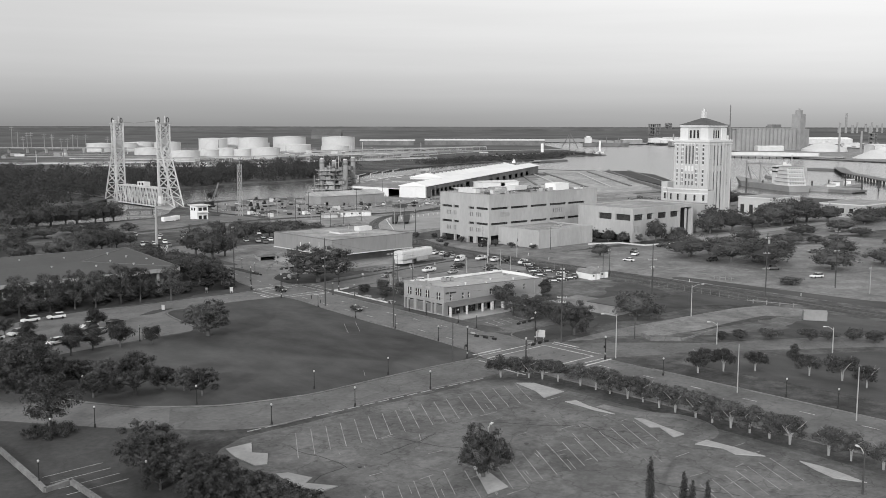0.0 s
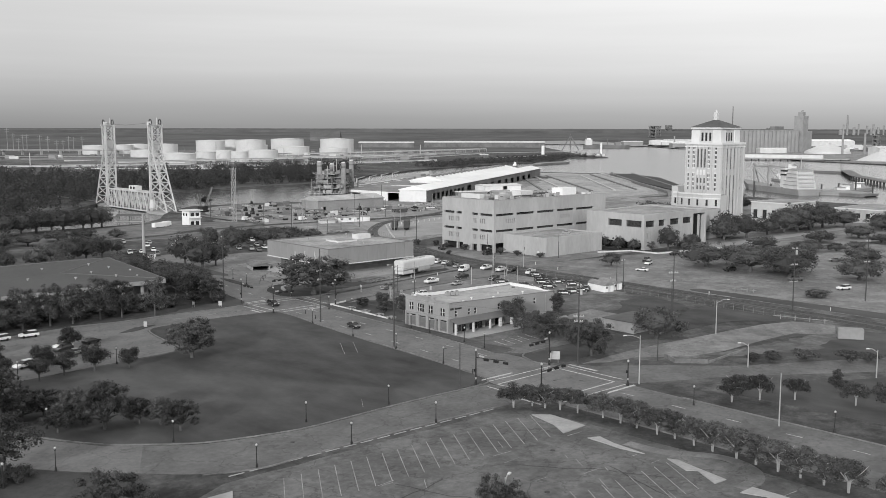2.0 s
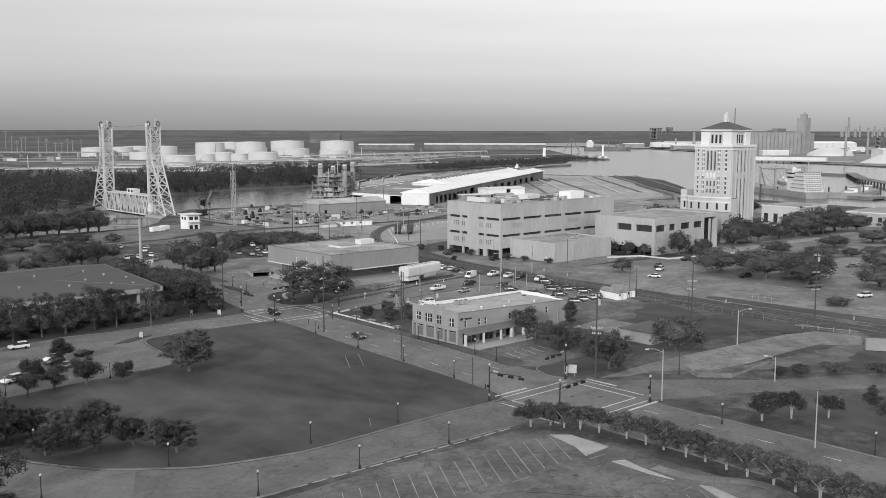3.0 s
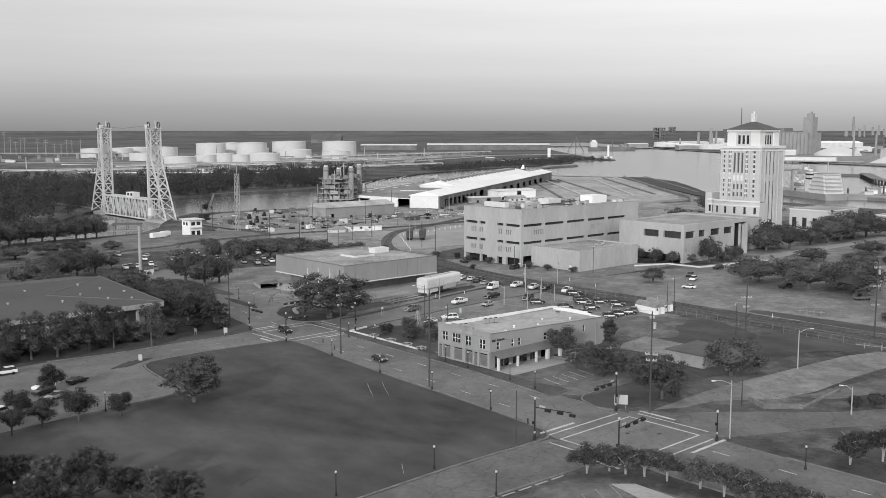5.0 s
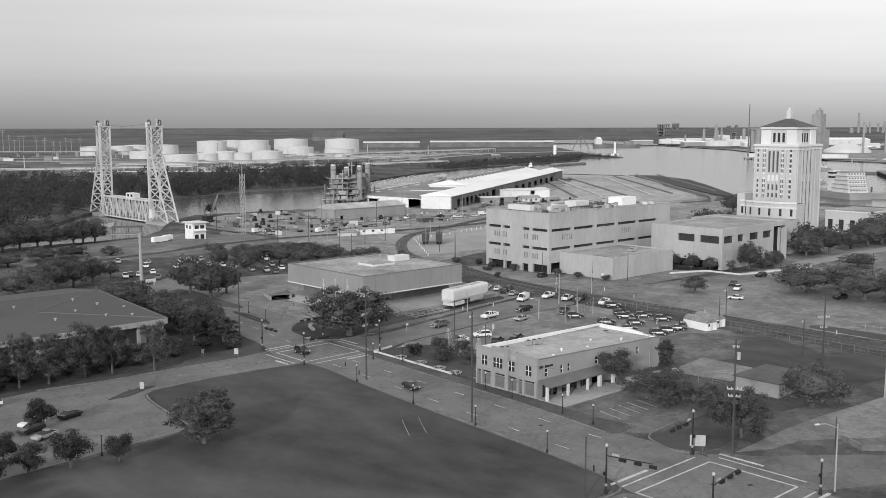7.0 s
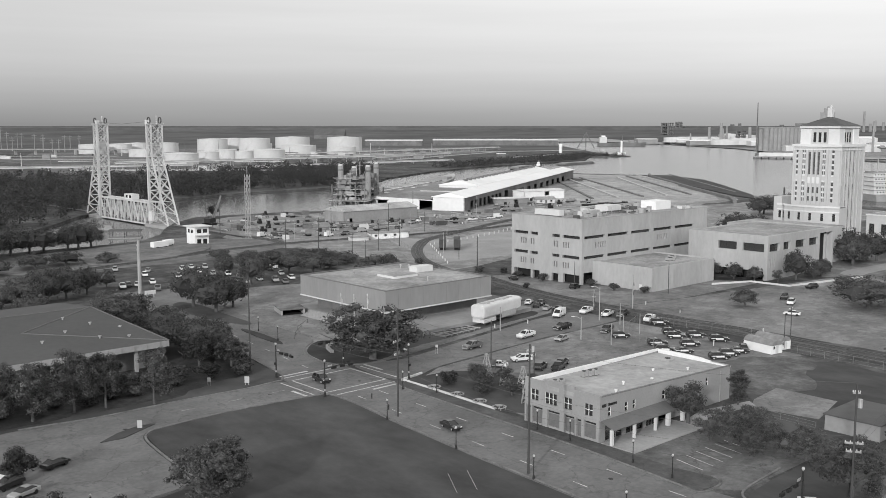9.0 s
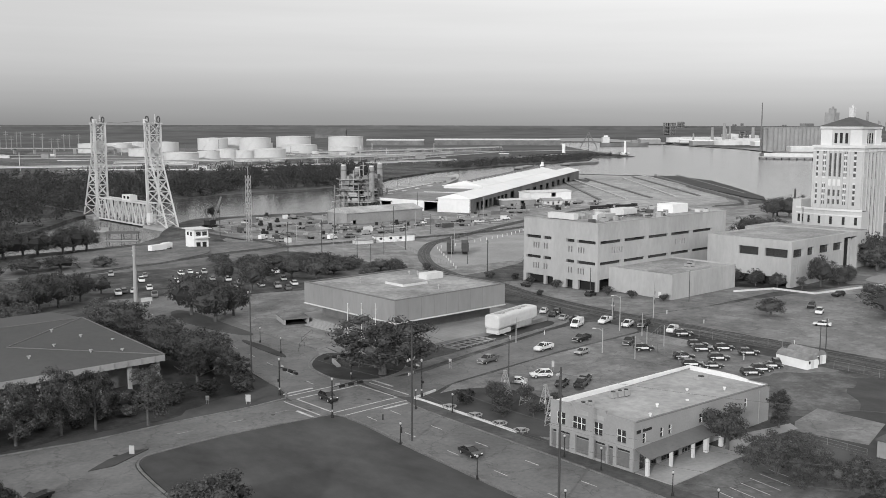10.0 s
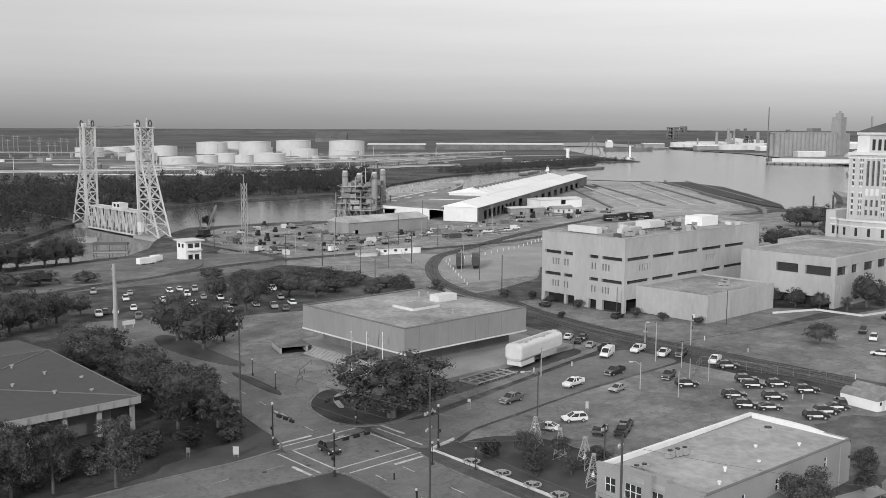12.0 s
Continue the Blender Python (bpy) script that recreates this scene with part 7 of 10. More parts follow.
port_vessel()
single("quay", Geo().prism([(664, 222), (760, 236), (752, 256), (660, 240)], -3, 1.0), M_PALE, "pale concrete quay in the port basin", "quay", kind="structure")
for k in range(6):
    works_building(690 + k * 12, 236 + k * 2.2, 8, 4, 3.2 + (k % 3) * 0.8, "small pale shed on the quay", (M_OFFWHITE, M_WHITE, M_PALE)[k % 3], (M_PALE, M_OFFWHITE)[k % 2])
for i in range(14):
    single("mooring_pile", Geo().cyl(640 + i * 9, 318 - i * 11, -3, 5.5 + i % 3, 0.7, 6), M_WOODPOLE, "dark timber mooring pile in the basin", "timber_post", "mooring piles")


# white bridge tender's house
def tender_house():
    b = thing("tender_house", "white two-storey bridge tender's house with flat roof", "building", pose(132, 335.5, 0.0, 0, 0, 0))
    part("outer_wall", Geo().box(0, 0, -0.1, 7, 8, 8.0), M_WHITE, b)
    part("roof", Geo().box(-1.2, -1.2, 8.0, 8.2, 9.2, 8.4), M_OFFWHITE, b, "flat overhanging roof")
    for q in ((-0.05, 5.0), (-0.05, 2.0)):
        part("window", Geo().box(-0.05, q[1], 5.2, -0.004, q[1] + 1.6, 6.8), M_GLASS, b)
    for x in (1.0, 4.0):
        part("window", Geo().box(x, -0.05, 5.2, x + 2.2, -0.004, 7.0), M_GLASS, b)
        part("door", Geo().box(x, -0.05, 0.0, x + 2.0, -0.004, 2.4), M_DARKIN, b)
    part("balcony", Geo().box(0, -1.4, 4.0, 7, -0.01, 4.3), M_OFFWHITE, b)


tender_house()
for x, y, l in ((110, 332, 8), (118, 336.5, 4.5)):
    b = thing("box_van", "white box body parked by the river", "container", pose(x, y, 0.1, 0, 0, 12))
    part("box", Geo().box(0, 0, 0.7, l, 2.5, 3.0), M_WHITE, b)
    part("wheel", Geo().bar((l * 0.25, -0.05, 0.45), (l * 0.25, 2.55, 0.45), 0.85, n=10), M_BLACK, b)
    part("wheel", Geo().bar((l * 0.8, -0.05, 0.45), (l * 0.8, 2.55, 0.45), 0.85, n=10), M_BLACK, b)


def lattice_mast(x, y, h, w, label):
    b = thing("lattice_mast", label, "mast", pose(x, y, 0))
    n = int(h / (w * 1.6))
    for sx, sy in ((-1, -1), (1, -1), (1, 1), (-1, 1)):
        part("leg", Geo().bar((sx * w / 2, sy * w / 2, 0), (sx * w / 2, sy * w / 2, h), 0.22), M_GALV, b)
    for k in range(4):
        g = Geo()
        c = [(-1, -1), (1, -1), (1, 1), (-1, 1)]
        p, q = c[k], c[(k + 1) % 4]
        for i in range(n):
            z0, z1 = h * i / n, h * (i + 1) / n
            if i % 2:
                p, q = q, p
            g.bar((p[0] * w / 2, p[1] * w / 2, z0), (q[0] * w / 2, q[1] * w / 2, z1), 0.14)
        part("lacing", g, M_GALV, b, kind="stuff")
    part("antenna", Geo().bar((0, 0, h), (0, 0, h + 4), 0.2), M_GALV, b)


lattice_mast(163.5, 341, 31, 1.8, "slender lattice radio mast by the river")


def crawler_crane():
    b = thing("crawler_crane", "dark crawler crane with lattice boom on the wharf", "crane", pose(182, 411, 0, 0, 0, 25))
    for y in (-2.6, 2.0):
        part("track", Geo().box(-3.6, y, 0, 3.6, y + 0.9, 1.1), M_BLACK, b)
    part("house", Geo().box(-3.2, -1.8, 1.2, 2.6, 1.8, 3.8), M_DARKPOLE, b)
    for y in (-0.7, 0.7):
        part("boom_chord", Geo().bar((2.0, y, 2.2), (10.5, y * 0.3, 15.5), 0.45), M_RUSTWALL, b)
    part("gantry", Geo().bar((-2.4, 0, 3.6), (-5.5, 0, 11.5), 0.4), M_RUSTWALL, b)
    part("pendant", Geo().bar((-5.5, 0, 11.5), (-1.0, 0, 3.8), 0.15), M_WIRE, b)


crawler_crane()


# locomotives and freight cars
def locomotive(x, y, rz):
    b = thing("locomotive", "black diesel locomotive on the yard track", "locomotive", pose(x, y, 0.6, 0, 0, rz), "yard locomotives")
    part("frame", Geo().box(-9, -1.5, 0.9, 9, 1.5, 1.5), M_DARKPOLE, b)
    part("hood", Geo().box(-8, -1.0, 1.5, 4.8, 1.0, 3.9), M_DARKPOLE, b)
    part("cab", Geo().box(4.8, -1.5, 1.5, 7.6, 1.5, 4.4), M_DARKPOLE, b)
    part("cab_window", Geo().box(5.1, -1.53, 3.1, 7.2, -1.502, 3.9), M_GLASS, b)
    part("nose", Geo().box(7.6, -0.9, 1.5, 8.8, 0.9, 2.8), M_DARKPOLE, b)
    part("stripe", Geo().box(-7.6, -1.53, 1.55, 4.6, -1.502, 1.75), M_WHITE, b, "white sill stripe")
    for k in (-5.5, 5.5):
        part("truck", Geo().box(k - 2.2, -1.3, 0.0, k + 2.2, 1.3, 0.9), M_BLACK, b)
    part("walkway_rail", Geo().bar((-8, -1.5, 2.5), (4.8, -1.5, 2.5), 0.07), M_GALV, b)


locomotive(409, 326, -16)
locomotive(427.5, 320.7, -16)


def box_trailer(x, y, rz, label, m):
    b = thing("freight_car", label, "freight car", pose(x, y, 0.3, 0, 0, rz), "freight cars")
    part("body", Geo().box(-6, -1.5, 1.0, 6, 1.5, 4.6), m, b)
    part("underframe", Geo().box(-6.2, -1.2, 0.7, 6.2, 1.2, 1.0), M_BLACK, b)
    for k in (-4.3, 4.3):
        part("truck", Geo().box(k - 1.2, -1.2, 0, k + 1.2, 1.2, 0.7), M_BLACK, b)


M_CARBROWN = mat("dark_red_oxide", 0.07, 0.3, 0.2, 1.5, 0.8)
box_trailer(205.5, 247, 47, "dark brown freight car on a short siding", M_CARBROWN)
box_trailer(210.5, 243, 47, "dark brown freight car on a short siding", M_CARBROWN)

# ---------------------------------------------------------------- trees
def leaf_quads(g, rng, blobs, count, size, flat=0.75, core=0.5, up=0.0):
    """Leaf clumps as small bent quads strewn through the outer half of each blob."""
    w = [b[3] ** 2 for b in blobs]
    tot = sum(w)
    for (cx, cy, cz, r), k in zip(blobs, w):
        if core:
            j = len(g.v)
            g.ball((cx, cy, cz), r * core, 6, 4, flat)
            g.v[j:] = [(v[0] + rng.uniform(-0.2, 0.2) * r, v[1] + rng.uniform(-0.2, 0.2) * r, v[2] + rng.uniform(-0.2, 0.2) * r) for v in g.v[j:]]
        for _ in range(max(3, int(count * k / tot))):
            z = rng.uniform(-0.75, 1)
            a = rng.uniform(0, 2 * math.pi)
            s = math.sqrt(max(0, 1 - z * z))
            n = Vector((s * math.cos(a), s * math.sin(a), z))
            q = 1.0 - 0.45 * rng.random() ** 2 + rng.uniform(-0.06, 0.16)
            c = Vector((cx, cy, cz)) + Vector((n.x, n.y, n.z * flat)) * (r * q)
            n = (n + Vector((rng.uniform(-1, 1), rng.uniform(-1, 1), rng.uniform(-0.5, 1))) * 0.36 + Vector((0, 0, up))).normalized()
            u = n.orthogonal().normalized()
            v = n.cross(u)
            t = rng.uniform(0, 6.28)
            u, v = u * math.cos(t) + v * math.sin(t), v * math.cos(t) - u * math.sin(t)
            e = size * rng.uniform(0.55, 1.3)
            f = e * rng.uniform(0.45, 0.8)
            g.add([c - u * e, c - v * f + n * (0.2 * e), c + u * e, c + v * f + n * (0.2 * e)], [(0, 1, 2, 3)])


def make_tree(kind, seed, near=True):
    """Meshes of one tree: trunk with limbs, and crown. Height about 1 unit = 1 m as given below."""
    rng = random.Random(seed)
    tr, cr = Geo(), Geo()
    blobs = []
    if kind == "oak":          # broad, low-branched, 9 m high and 13 m across
        tr.cyl(0, 0, -0.1, 1.9, 0.42, 8, 0.34)
        for i in range(8):
            a = 2 * math.pi * (i + rng.uniform(-0.3, 0.3)) / 8
            rr = rng.uniform(2.0, 4.2)
            p = (rr * math.cos(a), rr * math.sin(a), rng.uniform(3.0, 5.8))
            tr.bar((0, 0, 1.7), p, 0.34, n=5, w2=0.12)
            tr.bar(p, (p[0] * 1.3, p[1] * 1.3, p[2] + 0.9), 0.12, n=4, w2=0.05)
        lobes = 1 + 0.16 * rng.random()
        ph = rng.uniform(0, 6.28)
        for i in range(84):
            a = rng.uniform(0, 2 * math.pi); e = math.asin(rng.uniform(-0.56, 1.0))
            k = rng.uniform(0.66, 0.92) * (1 + 0.13 * math.sin(3 * a + ph) * lobes)
            blobs.append((5.1 * k * math.cos(e) * math.cos(a), 5.1 * k * math.cos(e) * math.sin(a), 4.3 + 4.3 * k * math.sin(e) + rng.uniform(-0.3, 0.3), rng.uniform(0.55, 1.25)))
        for i in range(8):
            a = rng.uniform(0, 6.28); rr = rng.uniform(0, 2.2)
            blobs.append((rr * math.cos(a), rr * math.sin(a), rng.uniform(3.5, 6.0), 1.7))
        leaf_quads(cr, rng, blobs, 7600 if near else 3000, 0.15 if near else 0.24, core=0.5 if near else 0)
        if not near:
            leaf_quads(cr, rng, [(0, 0, 4.6, 3.5), (1.6, 0.8, 4.2, 2.6), (-1.4, -1.2, 4.3, 2.7)], 300, 0.24, core=0.95)
    elif kind == "round":      # compact round crown, 6 m
        tr.cyl(0, 0, -0.1, 1.7, 0.2, 7, 0.15)
        for i in range(5):
            a = 2 * math.pi * i / 5 + rng.uniform(-0.3, 0.3)
            tr.bar((0, 0, 1.5), (1.2 * math.cos(a), 1.2 * math.sin(a), 3.8), 0.16, n=4, w2=0.06)
        for i in range(18):
            a = rng.uniform(0, 2 * math.pi); rr = rng.uniform(0, 2.0)
            blobs.append((rr * math.cos(a), rr * math.sin(a), 3.5 + rng.uniform(-1.9, 1.6) * (1 - rr / 3.4), rng.uniform(0.75, 1.2)))
        leaf_quads(cr, rng, blobs, 4800 if near else 1500, 0.12 if near else 0.24, core=0.5 if near else 0)
    elif kind == "vase":       # street tree with pale forked trunk and flat wide crown, 5 m
        for k in range(4):
            a = 2 * math.pi * k / 4 + rng.uniform(-0.4, 0.4)
            p = (0.16 * math.cos(a), 0.16 * math.sin(a), 1.7)
            tr.bar((0.06 * math.cos(a), 0.06 * math.sin(a), -0.1), p, 0.16, n=5, w2=0.12)
            q = (1.3 * math.cos(a), 1.3 * math.sin(a), 3.3)
            tr.bar(p, q, 0.15, n=5, w2=0.07)
            tr.bar(q, (2.1 * math.cos(a + 0.4), 2.1 * math.sin(a + 0.4), 4.2), 0.07, n=4, w2=0.03)
        for i in range(22):
            a = rng.uniform(0, 2 * math.pi); rr = 2.3 * math.sqrt(rng.random())
            blobs.append((rr * math.cos(a), rr * math.sin(a), 3.45 + rng.uniform(-1.15, 0.9) - rr * 0.16, rng.uniform(0.65, 1.05)))
        leaf_quads(cr, rng, blobs, 3400, 0.125, 0.7)
    elif kind == "tall":       # narrow upright crown, 10 m
        tr.cyl(0, 0, -0.1, 5.0, 0.22, 7, 0.13)
        for i in range(9):
            a = rng.uniform(0, 6.28); z = rng.uniform(3, 7.5)
            tr.bar((0, 0, z - 1.2), (1.6 * math.cos(a), 1.6 * math.sin(a), z), 0.12, n=4, w2=0.05)
        for i in range(46):
            a = rng.uniform(0, 6.28); z = 1.6 + 7.6 * rng.random() ** 0.9; rr = rng.uniform(0.5, 2.1) * (1.12 - abs(z - 4.6) / 5.4)
            blobs.append((rr * math.cos(a), rr * math.sin(a), z, rng.uniform(0.45, 1.0) * (0.75 if z > 8 else 1)))
        leaf_quads(cr, rng, blobs, 6000, 0.145, 0.9)
    elif kind == "leafy":      # open upright crown on a clear stem, 11 m high and 9 m across
        tr.cyl(0, 0, -0.1, 3.2, 0.26, 8, 0.19)
        for i in range(10):
            a = 2.4 * i; z = 3.6 + 0.55 * i
            p = ((3.2 - 0.18 * i) * math.cos(a), (3.2 - 0.18 * i) * math.sin(a), z + 1.2)
            tr.bar((0, 0, 2.6 + 0.5 * i), p, 0.17, n=5, w2=0.05)
        tr.bar((0, 0, 3.0), (0.2, -0.1, 9.4), 0.36, n=6, w2=0.06)
        for i in range(62):
            a = rng.uniform(0, 6.28); u = rng.random(); z = 2.7 + 7.4 * u
            rr = 3.9 * math.sqrt(rng.uniform(0.08, 1)) * (1.0 - 0.75 * abs(u - 0.38) ** 1.3) * (1 + 0.14 * math.sin(3 * a + seed))
            blobs.append((rr * math.cos(a), rr * math.sin(a), z, rng.uniform(0.55, 1.15)))
        leaf_quads(cr, rng, blobs, 6200, 0.15, 0.85, core=0.3)
    elif kind == "bush":       # shrub to the ground, 2.5 m
        for k in range(4):
            a = 1.57 * k
            tr.bar((0, 0, -0.1), (0.6 * math.cos(a), 0.6 * math.sin(a), 1.2), 0.1, n=4, w2=0.04)
        for i in range(9):
            a = rng.uniform(0, 6.28); rr = rng.uniform(0, 1.0)
            blobs.append((rr * math.cos(a), rr * math.sin(a), rng.uniform(0.6, 1.7), rng.uniform(0.5, 0.9)))
        leaf_quads(cr, rng, blobs, 1100, 0.13)
    elif kind == "cypress":    # narrow pointed column, 8 m
        tr.cyl(0, 0, -0.1, 1.2, 0.12, 6, 0.09)
        for i in range(16):
            z = 0.7 + 6.6 * i / 15
            blobs.append((rng.uniform(-0.1, 0.1), rng.uniform(-0.1, 0.1), z, max(0.22, 0.62 * (1 - ((z - 2.6) / 5.6) ** 2))))
        leaf_quads(cr, rng, blobs, 1800, 0.12, 1.3)
    elif kind == "thin":       # light airy tree with pale stems, 7 m
        for k in range(3):
            a = 2.1 * k
            tr.bar((0.1 * math.cos(a), 0.1 * math.sin(a), -0.1), (0.9 * math.cos(a), 0.9 * math.sin(a), 4.2), 0.2, n=5, w2=0.08)
            for j in range(3):
                b2 = a + rng.uniform(-1, 1)
                tr.bar((0.7 * math.cos(a), 0.7 * math.sin(a), 2.6 + j * 0.5), (2.2 * math.cos(b2), 2.2 * math.sin(b2), 4.8 + j * 0.5), 0.08, n=4, w2=0.03)
        for i in range(18):
            a = rng.uniform(0, 6.28); rr = 2.4 * math.sqrt(rng.random())
            blobs.append((rr * math.cos(a), rr * math.sin(a), rng.uniform(1.8, 6.4), rng.uniform(0.7, 1.2)))
        leaf_quads(cr, rng, blobs, 3400, 0.13, core=0.35)
    return tr, cr


TREES = {}


def tree(kind, x, y, h, label, name="tree", spread=1.0, pale=False, dark=False, group=""):
    """Places one tree of that kind, h metres high."""
    H = {"oak": 9.0, "round": 6.0, "vase": 4.9, "tall": 10.2, "leafy": 11.0, "bush": 2.5, "thin": 7.2, "cypress": 8.0}[kind]
    rng = random.Random(int(x * 17 + y * 131))
    near = x < 80 and y < 130
    key = (kind, rng.randrange(4), pale, dark, near)
    if key not in TREES:
        t, c = make_tree(kind, hash_seed(key), near)
        TREES[key] = (t.mesh("trunk", M_PALETRUNK if kind == "vase" else M_TRUNK), c.mesh("crown", M_LEAFPALE if pale else M_LEAFDEEP if dark and near else M_LEAFDARK if dark else M_LEAF))
    k = h / H
    spread *= {"oak": 1.2, "round": 1.15, "vase": 1.3, "tall": 1.25, "leafy": 1.0, "bush": 1.1, "thin": 1.1, "cypress": 1.0}[kind]
    spread *= rng.uniform(0.93, 1.08)
    e = thing(name, label, "shrub" if kind == "bush" else "tree", pose(x, y, 0.05, 0, 0, rng.uniform(0, 360)), group)
    s = Matrix.Diagonal((k * spread, k * spread, k, 1))
    part("trunk", TREES[key][0], None, e, at=s)
    part("crown", TREES[key][1], None, e, at=s)
    return e


def hash_seed(key):
    return sum(ord(c) for c in key[0]) * 31 + key[1] * 7 + (3 if key[2] else 0) + (5 if key[3] else 0)


def oaks(rows, label, name, group, dark=True):
    """Broad trees by place, height and width of crown."""
    for x, y, h, w in rows:
        tree("oak", x, y, h, label, name, w * 9.0 / (13.0 * h), dark=dark, group=group)


# the clipped street trees along the main street
for x, y in ((8.6, -26.1), (12.0, -27.9), (12.8, -30.5), (14.1, -33.2), (15, -36.8), (16.0, -42.1), (15.8, -46.3), (15.6, -50.1), (15.3, -54.7), (15.6, -58.2), (14.9, -62.5), (14.5, -66.4), (14.3, -71), (14.0, -74.7), (13.7, -78.7),
             (13.6, -82.5), (13.4, -86.4), (13.0, -90.4), (12.5, -97.5), (12.7, -101.2), (12.4, -106.5), (12.2, -112)):
    tree("vase", x, y, 4.6 + 0.3 * math.sin(x * 9 + y), "street tree with pale forked trunk and wide crown", "street_tree", 0.95, group="street trees")
# young trees on the lawn across the street
for x, y, h, w in ((43.4, -52.6, 5.6, 7.5), (48.8, -55.6, 5.4, 6.8), (54.0, -60.3, 4.8, 6.0), (59.1, -70.3, 4.8, 5.9), (60.2, -77.1, 5.9, 7.6), (58.3, -83.2, 5.4, 6.0), (57, -92, 5.2, 6.4), (66, -100, 5.0, 6.4)):
    tree("vase", x, y, h, "young tree with pale trunk on dark lawn", "young_tree", w * 4.9 / (7.6 * h), dark=True, group="young trees")
tree("tall", 65.8, -63.4, 5.3, "dense dark young tree on the lawn", "young_tree", 1.1, dark=True)
# car park and lawn trees
tree("oak", -36.8, -66.5, 8.6, "broad tree on a car park island", "car_park_tree", 0.72)
tree("oak", -17.6, 53.0, 9.6, "solitary broad tree at the lawn edge", "lawn_tree", 0.92)
for x, y, h, s in ((-32.7, 53.8, 5.6, 0.85), (-39.8, 56, 7.4, 0.95), (-46.2, 57, 6.0, 1.0), (-52.3, 55, 5.6, 1.0), (-61, 56, 7.0, 1.1), (-47, 66, 6.5, 0.9), (-35.7, 80, 6.4, 1.0), (-55.4, 75, 6.2, 1.0), (-57, 86, 6.0, 1.0)):
    tree("round", x, y, h, "round tree beside the parking bay", "parking_tree", s, dark=True, group="parking bay trees")
tree("leafy", -77.6, 0.9, 10.4, "dense round tree in a street circle", "circle_tree", 1.42, dark=True)
for x, y, h, s in ((-74.0, -29.4, 8.4, 0.85), (-72.6, -36.0, 6.4, 0.95), (-72.0, -40.5, 5.8, 1.0), (-71.2, -45.0, 5.9, 1.0), (-70.8, -50.0, 6.0, 1.0), (-70.4, -55, 6.0, 1.0), (-70, -60, 6.0, 1.0), (-69.5, -65, 6.0, 1.0), (-76, -38, 5.0, 0.9), (-75, -47, 5.2, 0.9), (-68.6, -42.5, 4.6, 0.9), (-67.6, -52, 4.8, 0.9), (-67, -60, 4.8, 0.9)):
    tree("oak", x, y, h, "tree in the dense row by the car park", "hedge_tree", s, dark=True, group="car park tree row")
for x, y, h, s, p in ((-55.9, 13.5, 9.2, 0.8, 0), (-49.8, 12.5, 5.2, 0.85, 0), (-47.2, 9.5, 5.2, 0.8, 1), (-46.2, 3.8, 6.0, 0.9, 0), (-58.4, 22, 6.2, 0.9, 1), (-61, 29, 5.6, 0.9, 0), (-69.9, 31, 10.4, 0.85, 0), (-65.3, 28, 6.6, 0.9, 0), (-66, 42, 7.4, 0.95, 0), (-63, 50, 6.8, 0.95, 0), (-72, 41, 9.6, 0.85, 0), (-78, 47, 9.4, 0.9, 0), (-74, 24, 7.4, 0.8, 0), (-84, 40, 9.0, 0.9, 0), (-63, 17, 5.0, 0.9, 0), (-80, 32, 8.5, 0.9, 0)):
    tree("oak", x, y, h, "pale flowering tree in the clump on the lawn" if p else "dense tree in the clump on the lawn", "clump_tree", s, dark=not p, pale=bool(p), group="lawn clump")
for x, y, h in ((-28.2, -91.2, 8.2), (-28.0, -96.6, 7.4), (-29.4, -98.8, 7.2), (-26.6, -99.4, 6.6)):
    tree("cypress", x, y, h, "slim dark cypress at the car park edge", "cypress", 1.0, dark=True, group="car park cypresses")
# brick building and its neighbours
tree("round", 66.3, 28.0, 8.8, "leafy tree beside the brick building", "yard_tree", 1.08)
tree("tall", 84.0, 28.2, 7.6, "dark upright tree beside the brick building", "yard_tree", 1.2, dark=True)
for x, y, h in ((60.8, 19.8, 5.8), (61.3, 16.2, 6.4), (60.8, 12.6, 5.6), (66, 12, 5.0), (66.5, 18, 5.6), (63.6, 8.9, 4.6), (71, 17, 5.4), (58.7, 10.2, 4.4)):
    tree("thin", x, y, h, "airy pale-stemmed tree by the car park", "airy_tree", 1.15, group="airy trees")
tree("oak", 54.0, -8.5, 9.0, "spreading tree behind the corner sign", "corner_tree", 0.98)
tree("oak", 63.5, 3.5, 6.0, "smaller spreading tree in the vacant lot", "corner_tree", 0.95)
tree("oak", 80.8, -8.2, 8.9, "large dark tree on the vacant lot", "lot_tree", 1.02, dark=True)
tree("round", 88, -10.6, 4.6, "round dark tree on the vacant lot", "lot_tree", 1.1, dark=True)
tree("oak", 180.5, 83.4, 5.4, "small round tree in the lawn by the annex", "annex_tree", 1.25)
# the museum's oak and corner garden
tree("oak", 54.5, 106.5, 13.4, "great live oak in front of the museum", "live_oak", 1.22)
for x, y, h in ((458, 236, 12.5), (466, 230, 13.5), (476, 226, 13.5), (470, 240, 12)):
    tree("oak", x, y, h, "dark oak behind the courthouse tower", "live_oak", 0.9, dark=True, group="courthouse oaks")
for x, y, h, s in ((52.5, 78.5, 3.4, 1.0), (56.5, 74, 5.4, 1.0), (60, 69, 4.4, 1.1), (54, 70, 3.4, 1.2), (56, 63, 3.6, 1.2), (62, 62, 4.0, 1.2), (51.5, 66.5, 2.6, 1.3), (58, 57, 3.4, 1.2)):
    tree("round" if h > 3.5 else "bush", x, y, h, "planted shrub in the corner garden", "garden_shrub", s, dark=h < 3.5, group="corner garden")
